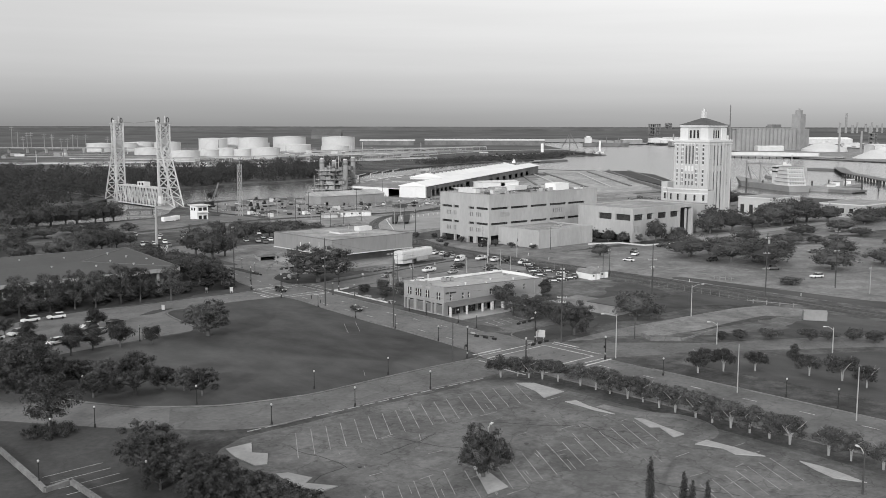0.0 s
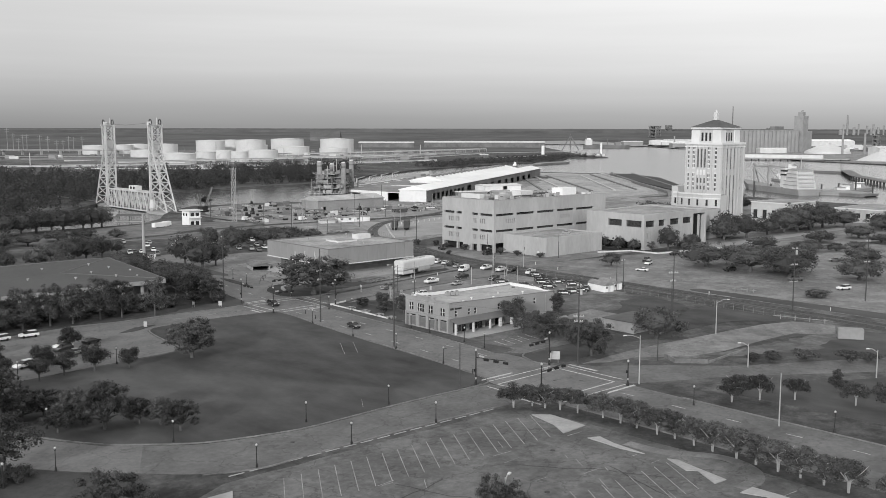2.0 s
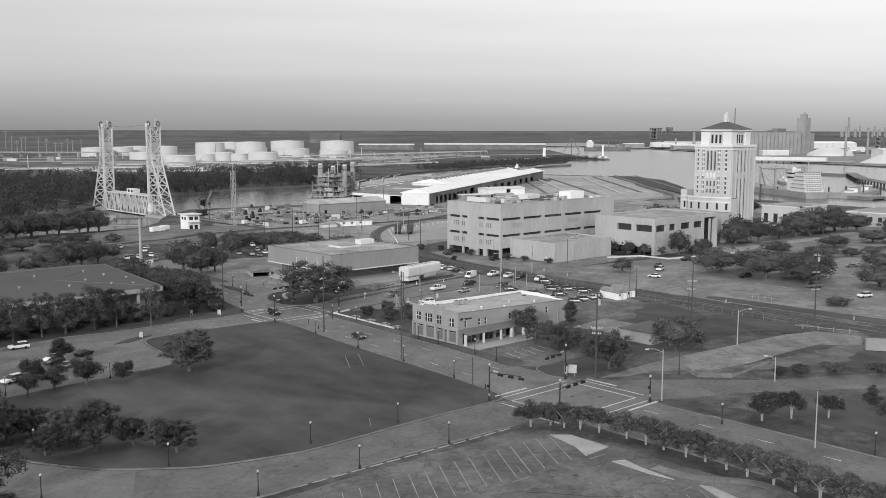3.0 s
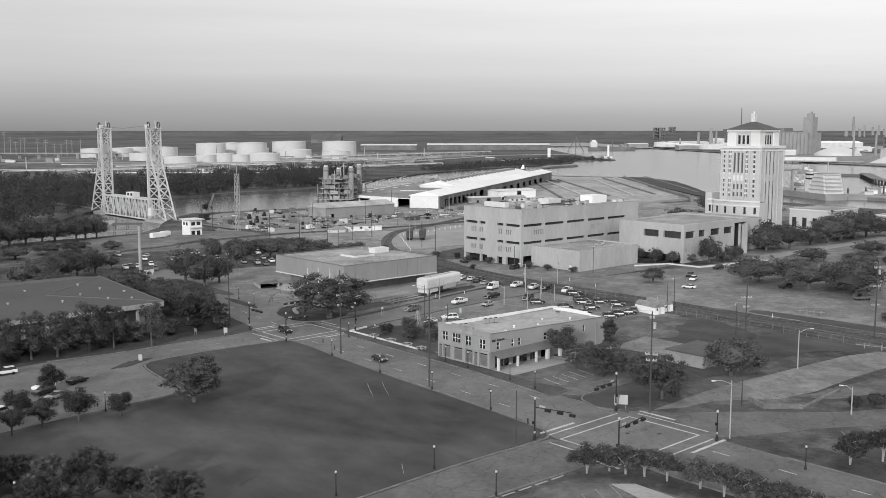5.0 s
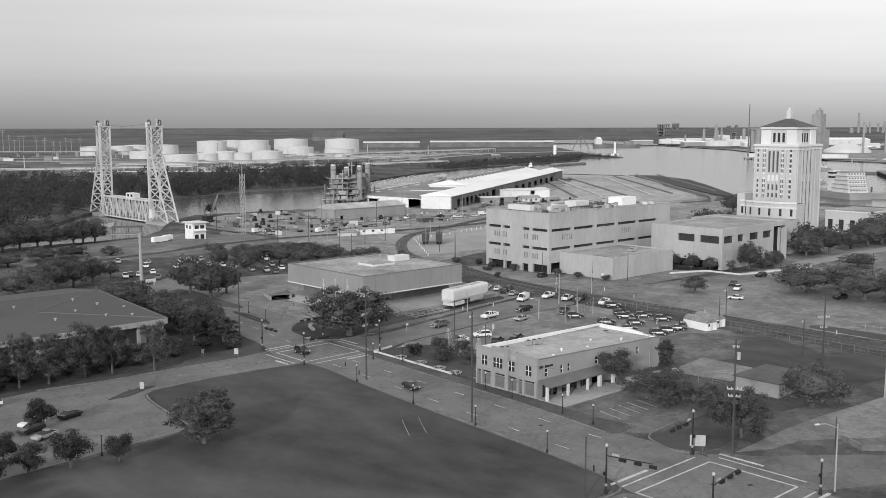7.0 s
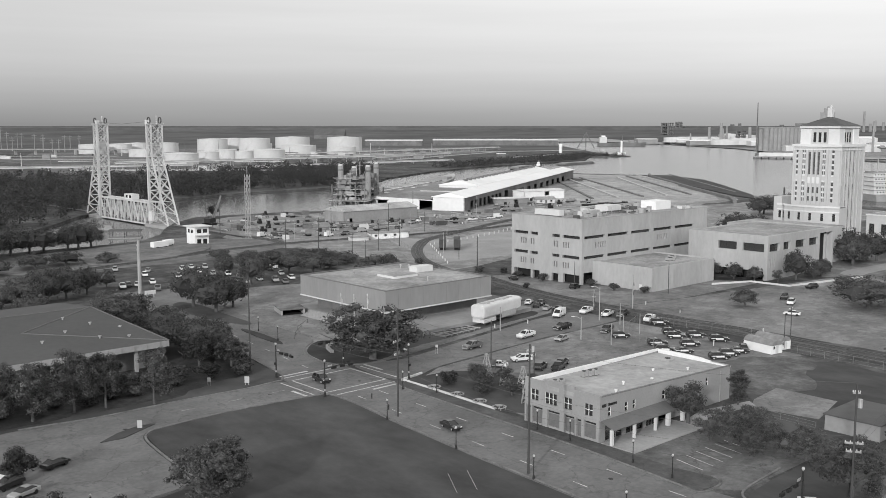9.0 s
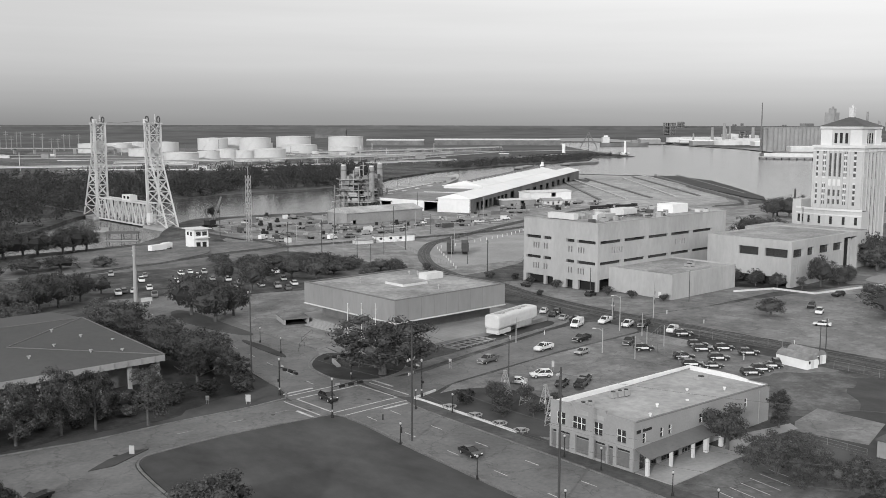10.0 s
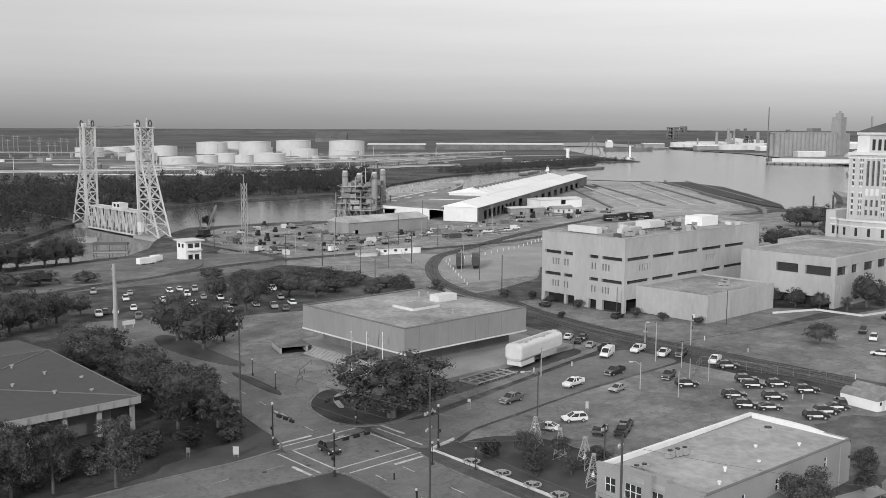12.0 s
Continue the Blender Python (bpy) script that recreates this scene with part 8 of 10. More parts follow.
# trees round the hip-roofed hall
for x, y, h, w in ((-0.7, 106.4, 11.6, 10.6), (-8.8, 110.4, 11.4, 9.6), (-14.6, 111.5, 12.4, 9.4), (-22.6, 111.0, 11.6, 10.6), (-28.4, 112, 12.2, 10.0), (-36, 111, 12.0, 10.5), (-45, 110, 12.0, 11), (-55, 109, 12.0, 11), (-64, 108, 12.2, 11), (-4, 118, 7.4, 7), (-18, 119, 8, 8)):
    tree("leafy", x, y, h, "leafy upright tree before the hall", "hall_tree", w * 11.0 / (9.0 * h), group="hall trees")
for k in range(17):
    tree("bush", -64 + k * 4.6, 121.5 + 3.0 * math.sin(k * 2.3), 3.2 + 0.8 * math.sin(k * 1.7), "dense dark shrub against the hall", "hall_shrub", 1.7, dark=True, group="hall shrubs")
oaks(((26.5, 138, 9.4, 14), (26.4, 123, 7.0, 9.6), (21.0, 147, 8.6, 11), (20.4, 127.0, 8.6, 9.0), (27.2, 131.4, 8.4, 11.4), (33.2, 142.8, 7.2, 10.4), (31.0, 149, 7.0, 12), (28, 161.5, 8.4, 13.4), (34.8, 170.5, 6.6, 12), (33.8, 189.5, 8.0, 12), (33.3, 204, 7.0, 12.5), (24, 176, 8.6, 13)), "dense dark tree at the hall's corner", "hall_tree", "hall corner trees")
for x, y, h in ((29, 124.5, 3.4), (31.5, 133, 3.0), (27, 118.5, 3.2), (23.5, 115, 3.0), (18, 117, 3.4), (30, 141, 3.2), (33.5, 147, 2.8), (26, 137, 3.6)):
    tree("bush", x, y, h, "dark undergrowth below the hall trees", "hall_shrub", 1.5, dark=True, group="hall shrubs")
for k in range(15):
    tree("bush", -62 + k * 5.1, 115.2 + 1.6 * math.sin(k * 2.9), 2.1 + 0.5 * math.sin(k * 1.3), "dense dark shrub against the hall", "hall_shrub", 1.8, dark=True, group="hall shrubs")
oaks(((18, 229.5, 9.5, 10.5), (25.8, 232, 10.6, 11), (32, 233.5, 11.6, 12.5), (41, 239, 10, 9), (51.5, 248, 6.4, 7.4), (56, 196, 13.4, 13.6), (56.4, 183, 12.0, 15.4), (64.4, 187, 10.0, 10.6), (91, 220.5, 11.6, 11), (102, 231.8, 9.4, 10.8), (93.7, 243.6, 9.0, 8), (115.7, 234, 8.2, 9.4), (122.3, 228.1, 7.0, 11.4), (24, 252, 6.6, 11),
      (-4, 224, 8.4, 12), (-20, 232, 8.6, 13), (-8, 250, 7.6, 12), (6, 262, 7.2, 12), (-36, 222, 9, 13), (12, 208, 8.0, 11), (-26, 206, 9, 12), (38, 268, 6.6, 12), (9.9, 226, 8.7, 10.4), (111, 253, 6.2, 11)), "spreading tree among the parked cars", "car_park_tree", "north car park trees")
oaks(((49.9, 309.9, 6.1, 15.6), (62.6, 311.1, 5.6, 15.8), (33.1, 301.4, 6.0, 13), (20, 296, 6.4, 13), (4, 300, 7, 14), (76, 303, 4.8, 11), (-14, 292, 7.4, 14)), "low spreading tree along the levee road", "levee_tree", "levee trees")
oaks(((113.3, 259.3, 5.4, 12.5), (115.1, 284.5, 4.4, 10.5), (125.7, 261.1, 5.0, 11.4), (138.6, 249.2, 5.8, 15.2), (138.7, 262.9, 5.1, 10.4), (129, 243, 5.2, 11), (147, 240, 5.0, 11), (121, 272, 4.6, 10), (146, 256, 4.8, 11), (133, 232, 4.6, 9), (152, 228, 4.6, 9)), "scrubby tree behind the museum", "scrub_tree", "museum scrub")
oaks(((55.8, 353.3, 12.4, 16.5), (64.4, 355.5, 11.8, 14.0), (69.8, 353.8, 11.8, 16.5), (80.8, 355, 11.2, 12), (86.0, 356.4, 12.4, 15.4), (92.2, 357.6, 12.2, 13.4), (46.3, 347.6, 13.0, 15), (36.6, 344.4, 13.0, 15)), "dark river-bank tree before the water", "bank_tree", "river bank trees")
# courthouse grounds and open car park, right
oaks(((291, 101, 12.0, 17), (302, 108, 13.6, 20), (309, 99.5, 12.6, 18), (345, 99, 13.6, 20), (357, 98, 15.2, 22), (370, 97.5, 15.4, 22), (384, 97.5, 13.4, 20), (398, 92, 10, 18), (330, 100, 9.0, 15), (412, 76, 9, 20), (428, 70, 9, 20), (396, 70, 7, 18), (446, 60, 9, 20)), "large live oak beside the courthouse", "live_oak", "courthouse oaks")
oaks(((206.1, 56.7, 10.0, 22), (206.6, 38.0, 10.4, 19), (203.6, 20.6, 11.8, 22), (215.6, 0.4, 8.8, 18), (219, 30, 10.0, 18), (222, 52, 8.6, 16), (281.4, 53.2, 5.2, 17), (275.8, 71.8, 5.6, 15), (290.8, 44.9, 3.8, 10.8), (307.4, 43.6, 3.4, 11), (338, 45.5, 4.4, 14), (248, 40, 6.6, 15),
      (262, 20, 6.6, 16), (244, -6, 7.2, 16), (270, -18, 7.6, 16), (292, 6, 7.0, 16), (318, 66, 6.0, 15), (350, 62, 6.4, 16), (235, 78, 4.2, 9), (232, -34, 7.0, 15)), "spreading tree in the open car park", "car_park_tree", "east car park trees")
tree("bush", 170.7, -7.6, 2.9, "dark bush beside the railway", "lot_bush", 2.6, dark=True)
oaks(((240.4, 98.2, 11.0, 11.5), (222, 121, 6.2, 8), (224.5, 113.5, 6.2, 7), (226.4, 106.5, 5.4, 6.4), (255.5, 96.5, 6.4, 8), (262, 99, 5.6, 8), (248, 95.5, 3.6, 6)), "evergreen planted against the courts building", "planted_tree", "courts planting")
tree("thin", 229, 99, 5.5, "spiky pale palm-like tree at the courts corner", "planted_tree", 0.9, pale=True)
for x, y, h in ((345, 175, 12), (352, 190, 12), (360, 180, 10), (440, 205, 10), (455, 190, 11), (470, 208, 10), (425, 200, 9)):
    tree("oak", x, y, h, "dark tree by the wharf behind the offices", "wharf_tree", 1.0, dark=True, group="wharf trees")
tree("round", 206, 451, 8, "lone tree on the river bank", "bank_tree", 1.0, dark=True)


def woods(name, poly, step, h, quads, size, label, seed, material, rmax=7.4, flat=0.85, up=0.0):
    """Many crowns with stems that nobody could count, as one object."""
    rng = random.Random(seed)
    xs, ys = [p[0] for p in poly], [p[1] for p in poly]
    g = Geo()
    n = int((max(xs) - min(xs)) * (max(ys) - min(ys)) / step ** 2)
    for i in range(n):
        px, py = rng.uniform(min(xs), max(xs)), rng.uniform(min(ys), max(ys))
        if not inside((px, py), poly) or inside((px, py), RIVER):
            continue
        hh = h * rng.choice((0.55, 0.75, 0.9, 1.0, 1.12)) * rng.uniform(0.9, 1.1)
        z = rise(px, py)
        r = rmax * rng.uniform(0.55, 1.0)
        top = max(hh - r * flat * 0.55, r * flat * 0.5)
        blobs = [(px, py, z + top, r * 0.62)]
        for k in range(4):
            a = rng.uniform(0, 6.28)
            blobs.append((px + r * 0.55 * math.cos(a), py + r * 0.55 * math.sin(a), z + top * rng.uniform(0.12, 0.9), r * rng.uniform(0.42, 0.66)))
        leaf_quads(g, rng, blobs, quads, size, flat, 0, up)
    single(name, g, material, label, "woods", kind="stuff")


woods("river_woods", [(-170, 372), (-100, 382), (30, 412), (80, 432), (118, 478), (150, 521), (185, 549), (215, 580), (253, 607), (347, 632), (407, 634), (470, 652), (560, 730), (600, 800), (560, 850), (420, 790), (330, 790), (250, 820), (100, 860), (-170, 870)], 11.5, 16, 150, 0.7, "dense dark wood along the far river bank", 3, M_LEAFFAR)
woods("bank_woods", [(-330, 240), (-60, 285), (8, 326), (36, 340), (40, 350), (0, 346), (-330, 296)], 8, 10, 150, 0.5, "dark trees along the near river bank", 4, M_LEAFDARK, 5.0)
woods("west_woods", [(-330, 110), (-85, 112), (-80, 200), (-60, 285), (-330, 245)], 9, 10, 150, 0.5, "dark trees beyond the hall", 5, M_LEAFDARK, 5.5)
woods("point_woods", [(760, 830), (840, 856), (960, 886), (1101, 906), (1250, 1016), (1330, 992), (1300, 1060), (1100, 1010), (900, 940), (760, 880)], 9, 7, 40, 0.9, "low dark scrub on the river point", 6, M_LEAFFAR, 6.0, 0.6)
woods("far_bank_scrub", [(1960, 1140), (2304, 1592), (2330, 1640), (2240, 1560), (1950, 1180)], 12, 9, 30, 1.3, "dark scrub on the far bank", 7, M_LEAFFAR, 9.0, 0.6)


def skyline():
    rng = random.Random(11)
    g = Geo()
    for R, zb, h in ((4300, 0, 9), (4600, 0, 9), (4820, 0, 10)):
        a = 0.25
        prev = None
        while a < 1.42:
            x, y = CENTRE.x + R * math.cos(a), CENTRE.y + R * math.sin(a)
            z = rise(x, y)
            top = z + h * rng.uniform(0.8, 0.86)
            if prev:
                g.add([prev[0], (x, y, z - 4), (x, y, top), prev[1]], [(0, 1, 2, 3)])
            prev = ((x, y, z - 4), (x, y, top))
            a += rng.uniform(0.0012, 0.004)
    single("backdrop", g, M_HORIZON, "line of distant woods with haze put into their colour", "woods", kind="structure")


skyline()

# ---------------------------------------------------------------- railway
def smooth_line(pts, n=4):
    out = []
    for i in range(len(pts) - 1):
        p0, p1, p2, p3 = pts[max(0, i - 1)], pts[i], pts[i + 1], pts[min(len(pts) - 1, i + 2)]
        for k in range(n):
            t = k / n
            out.append(tuple(0.5 * (2 * p1[j] + (p2[j] - p0[j]) * t + (2 * p0[j] - 5 * p1[j] + 4 * p2[j] - p3[j]) * t * t + (3 * p1[j] - p0[j] - 3 * p2[j] + p3[j]) * t ** 3) for j in range(2)))
    return out + [pts[-1]]


def offset(line, d):
    out = []
    for i, p in enumerate(line):
        a, b = line[max(0, i - 1)], line[min(len(line) - 1, i + 1)]
        l = math.hypot(b[0] - a[0], b[1] - a[1])
        out.append((p[0] - (b[1] - a[1]) / l * d, p[1] + (b[0] - a[0]) / l * d))
    return out


def railway(line, tracks, width, label):
    line = smooth_line(line)
    t = thing("railway_track", label, "railway", kind="structure")
    l, r = offset(line, -width / 2), offset(line, width / 2)
    g = Geo()
    for i in range(len(line) - 1):
        g.hexa([(*l[i], -0.2), (*l[i + 1], -0.2), (*r[i + 1], -0.2), (*r[i], -0.2), (*l[i], 0.22), (*l[i + 1], 0.22), (*r[i + 1], 0.22), (*r[i], 0.22)])
    part("ballast", g, M_BALLAST, t, "dark stone ballast", kind="stuff")
    for o in tracks:
        for s in (-0.72, 0.72):
            part("rail", strip(Geo(), offset(line, o + s), 0.16, 0.2, 0.42), M_STEEL, t, kind="stuff")
        part("tie_bed", strip(Geo(), offset(line, o), 2.5, 0.2, 0.27), M_CARBROWN, t, kind="stuff")


railway([(134, -300), (137, -120), (139, -50), (142, 0), (144.3, 46), (146, 90), (148, 126), (152, 150), (158, 172)], (-2.3, 2.3), 8.6, "double railway track on dark ballast")
railway([(157.0, 168), (162, 194), (174, 224), (192, 249), (210, 267), (226, 279), (262, 294), (344, 325), (470, 360)], (0,), 5.2, "curving railway track on dark ballast")
railway([(40, 286), (116, 306), (150, 311), (180, 309), (218, 302), (269, 295), (320, 300)], (0,), 5.0, "single yard track on cinder ballast")
railway([(167, 345), (167, 320), (160, 312)], (0,), 4.5, "track leading onto the lift bridge")


# ---------------------------------------------------------------- road and car park paint
def paint(name, segs, w, z, label, m=None):
    t = thing(name, label, "road marking", kind="structure")
    for a, b in segs:
        part("line", strip(Geo(), [a, b], w, z - 0.03, z), m or M_PAINT, t)


M_LANE = mat("worn_lane_paint", 0.46, 0.5, 0.5, 3.0, 0.85)


def crossing(x0, y0, x1, y1, z):
    segs = []
    for o in (0.0, 2.9):
        segs += [((x0, y0 - o), (x1, y0 - o)), ((x0, y1 + o), (x1, y1 + o)), ((x0 - o, y0), (x0 - o, y1)), ((x1 + o, y0), (x1 + o, y1))]
    paint("crosswalk", segs, 0.32, z, "white painted crosswalk lines round the junction")
    xm, ym = (x0 + x1) / 2, (y0 + y1) / 2
    paint("stop_line", [((xm + 0.8, y0 - 4.6), (x1 + 1, y0 - 4.6)), ((x0 - 1, y1 + 4.6), (xm - 0.8, y1 + 4.6)), ((x0 - 4.6, y0 - 1), (x0 - 4.6, ym - 0.6)), ((x1 + 4.6, ym + 0.6), (x1 + 4.6, y1 + 1))], 0.62, z, "broad white stop lines")


crossing(29.4, 90.4, 45.2, 103.0, 0.055)
crossing(18.6, -27.3, 38.6, -12.0, 0.055)


def dashes(p, q, dash, gap):
    p, q = Vector(p), Vector(q)
    d = (q - p).normalized()
    L, s, out = (q - p).length, 0.0, []
    while s + dash < L:
        out.append((tuple(p + d * s), tuple(p + d * (s + dash))))
        s += dash + gap
    return out


paint("lane_line", dashes((32.6, 84), (25.7, -4), 3.0, 9.2) + dashes((38.3, 84), (34.9, -4), 3.0, 9.2), 0.16, 0.05, "worn white dashed lane lines", M_LANE)
paint("lane_line", dashes((23.2, -34), (22.6, -200), 3.0, 9.0) + dashes((32.6, -34), (32.2, -200), 3.0, 9.0), 0.16, 0.05, "worn white dashed lane lines", M_LANE)
paint("lane_line", dashes((38.4, 110), (46.6, 172), 3.0, 7.0) + dashes((48, 206), (46.8, 178), 2.0, 5.0), 0.16, 0.05, "worn white dashed lane lines", M_LANE)
paint("lane_line", dashes((24, 97.6), (-8, 99), 3.0, 7.0), 0.16, 0.06, "worn white dashed lane lines", M_FADED)
paint("edge_dashes", dashes((4.8, -24.4), (-54, -22.4), 2.6, 1.0), 0.35, 0.09, "pale broken kerb edging by the car park", M_CONC)
# slanting stalls of the car park
paint("stall_line", [((-52.9 + 3.12 * k, -40.0 - 0.17 * k), (-52.9 + 3.12 * k + 7.0, -40.0 - 0.17 * k + 11.2)) for k in range(18)], 0.13, 0.045, "worn white slanting stall lines", M_FADED)
paint("stall_line", [((-24.2 + 3.15 * k, -73.4 - 0.15 * k), (-24.2 + 3.15 * k + 6.2, -73.4 - 0.15 * k + 10.0)) for k in range(-6, 8)], 0.13, 0.045, "worn white slanting stall lines", M_FADED)
paint("stall_line", [((-44.7 - 3.1 * k, -68.6), (-44.7 - 3.1 * k + 5.2, -68.6 + 8.2)) for k in range(0, 6)], 0.13, 0.045, "worn white slanting stall lines", M_FADED)
paint("stall_line", [((-10.7 + 3.1 * k, -99.7 - 0.2 * k), (-10.7 + 3.1 * k + 5.5, -99.7 - 0.2 * k + 8.6)) for k in range(-9, 4)], 0.13, 0.045, "worn white slanting stall lines", M_FADED)
paint("bay_line", [((47 + 2.9 * k, 12.5), (47 + 2.9 * k + 1.2, 18.2)) for k in range(6)], 0.12, 0.05, "white bay lines beside the brick building")
paint("bay_line", [((200 + 3 * k, 66 - 1.3 * k), (204 + 3 * k, 70 - 1.3 * k)) for k in range(9)], 0.16, 0.05, "faint bay lines in the open car park", M_FADED)
paint("bay_line", [((-87, -21 - 3.2 * k), (-77.5, -20.8 - 3.2 * k)) for k in range(4)], 0.2, 0.05, "white lines in the corner car park", M_FADED)


# pale concrete islands of the car park
def island(pts, label="pale concrete island in the car park"):
    area = sum(a[0] * b[1] - b[0] * a[1] for a, b in zip(pts, pts[1:] + pts[:1]))
    single("traffic_island", Geo().prism(pts if area > 0 else pts[::-1], -0.1, 0.17), M_PALEISLE, label, "island", "car park islands")


M_PALEISLE = mat("pale_island_concrete", 0.34, 0.2, 0.3, 2.0, 0.85)
for p in ([(7.4, -31.9), (10.1, -34.4), (9.7, -43), (3.3, -43.3), (5.8, -38.8)], [(4.3, -47.9), (6.5, -48.9), (5.4, -52.9), (4.8, -59.6), (4.0, -55.1), (4.3, -51.3)],
          [(5.5, -63.6), (6.3, -65.1), (5.4, -69.2), (4.2, -75.3), (1.4, -75), (4.4, -70.0), (3.1, -68.8)], [(1, -79.6), (4.3, -79.7), (4.4, -84.2), (4.2, -90.8), (1.4, -86.9), (2.6, -84.0)],
          [(6.2, -95.7), (6.4, -99.2), (6.0, -102.1), (4.6, -107.4), (2.9, -103), (4.4, -99.0)], [(-59.5, -28.3), (-54.6, -28.4), (-57.2, -32.9), (-55.5, -35), (-58.4, -39.4), (-60.2, -38.6), (-60.4, -33)],
          [(-59.7, -43.9), (-58, -44.8), (-56.5, -49.1), (-58.6, -50.2), (-55.7, -54.6), (-60.8, -54.9), (-60.7, -49.5)], [(-34.9, -62.4), (-33.2, -61.5), (-36.9, -71.9), (-41.2, -71.9)]):
    island(p)
single("grass_island", Geo().prism(ragged([(-18.5, 90.6), (-14.4, 90.2), (-10.5, 92.2), (-6.5, 94.2), (-9.2, 95.2), (-14, 93.6)], 0.2, 3, 3), -0.1, 0.16), M_GRASS, "narrow grass island in the parking bay", "island", kind="structure")
hedge_leaves = Geo()
leaf_quads(hedge_leaves, random.Random(6), [(-78.0 + rr * math.cos(k * 0.7854 + rr), rr * math.sin(k * 0.7854 + rr), 0.62, 0.85) for rr in (0.6, 1.6, 2.7, 3.6, 4.2) for k in range(8)], 6000, 0.1)
single("hedge_ring", hedge_leaves, M_LEAFDEEP, "round clipped dark hedge in the street circle", "hedge")
single("low_wall", strip(Geo(), [(-90, 6), (-87.8, -4.2), (-88.6, -22), (-89, -27.5), (-84.8, -26.5), (-84.6, -60)], 0.6, 0, 0.75), M_LIGHTLOT, "low pale concrete wall round a corner lot", "wall", kind="structure")
patch("corner_lot", [(-88, -24), (-74, -24), (-72, -60), (-84, -60), (-85, -28)], 0.04, M_DARKLOT, "dark asphalt lot inside a low wall", "car park")
single("retaining_wall", strip(Geo(), [(65.4, -21.5), (62.6, -26.4), (67.8, -31.6)], 0.4, 0, 1.0), M_LIGHTLOT, "low panelled concrete retaining wall", "wall", kind="structure")
single("retaining_wall", strip(Geo(), [(67.8, -31.6), (86.2, -30.4)], 0.3, 0, 0.5), M_LIGHTLOT, "low panelled concrete retaining wall", "wall", kind="structure")


# ---------------------------------------------------------------- poles, lamps, signals
M_GLOBE = mat("milky_lamp_glass", 0.45, 0.1, 1.0, 3.0, 0.4)
M_SIGN = mat("dull_white_sign", 0.42, 0.15, 0.5, 3.0, 0.6)
def acorn_lamp(x, y, h=4.0, extra=False):
    key = "acorn"
    if key not in PROTO:
        e = thing("street_lamp", "dark post lamp with a white globe", "street lamp", pose(x, y, 0.05), "globe street lamps")
        part("base", Geo().cyl(0, 0, 0, 0.7, 0.24, 8, 0.13), M_DARKPOLE, e)
        part("post", Geo().cyl(0, 0, 0.7, 3.4, 0.085, 8, 0.06), M_DARKPOLE, e)
        part("collar", Geo().cyl(0, 0, 3.4, 3.52, 0.15, 8), M_DARKPOLE, e)
        part("globe", Geo().ball((0, 0, 3.76), 0.2, 8, 6, 1.15), M_GLOBE, e, "white glass globe", smooth=True)
        part("finial", Geo().cyl(0, 0, 4.02, 4.16, 0.07, 6, 0.02), M_DARKPOLE, e)
        PROTO[key] = e
        return e
    return copy_thing(PROTO[key], pose(x, y, 0.05))


PROTO = {}
for x, y in ((-46.4, -21.9), (-70.7, -2), (-50.3, -1.4), (-26.8, -7.2), (-8.2, -8.4), (-9.1, -23.2), (-28.2, -22.8), (-63.6, 20.5), (-76.7, -35), (-88.6, -24), (-33.5, 58.7), (-79.3, -4), (35.8, -48.8), (39.8, -86), (39.6, -75.4), (24.9, 46.6),
             (24.0, 28), (22.4, 9.1), (45.9, 74.7), (-55, 60), (-15, 60.5), (48.8, 138.4), (51.5, 152), (42.6, 44), (42.2, 36), (40.2, 13.6), (-66, 36), (26.8, 67.4), (42.6, 81.6), (41.4, 22), (30, 138)):
    acorn_lamp(x, y)


def cobra_lamp(x, y, h, rz, reach, label, wood=False):
    e = thing("street_light", label, "street light", pose(x, y, 0, 0, 0, rz), "arm street lights")
    part("pole", Geo().cyl(0, 0, 0, h, 0.16, 8, 0.09), M_WOODPOLE if wood else M_GALV, e)
    part("arm", Geo().bar((0, 0, h - 0.6), (reach * 0.6, 0, h + 0.15), 0.1).bar((reach * 0.6, 0, h + 0.15), (reach, 0, h + 0.2), 0.1), M_GALV, e)
    part("lamp_head", Geo().box(reach - 0.1, -0.16, h + 0.08, reach + 0.65, 0.16, h + 0.26), M_OFFWHITE, e, "pale lamp head")


cobra_lamp(41.0, -32.0, 10.5, 150, 3.2, "grey steel street light with a curved arm")
cobra_lamp(71.2, -39.9, 5.5, 130, 1.8, "grey steel street light with a curved arm")
cobra_lamp(83.8, -63.5, 6.2, 130, 1.8, "grey steel street light with a curved arm")
cobra_lamp(72, 84.8, 10.3, 160, 3.0, "street light on a dark wooden pole", True)
cobra_lamp(97.7, -15.1, 9.0, -30, 3.0, "street light with a meter box on its pole")
cobra_lamp(-34.7, -65.4, 7.4, 20, 1.0, "twin-headed car park light on a pole")
cobra_lamp(-0.2, -108.9, 6.6, 60, 1.5, "white flood light on a wooden pole", True)
cobra_lamp(107.0, 86.9, 6.0, 150, 2.0, "slim grey light in the vehicle yard")
cobra_lamp(130.6, 99.7, 9.5, 150, 2.0, "slim grey light near the railway")


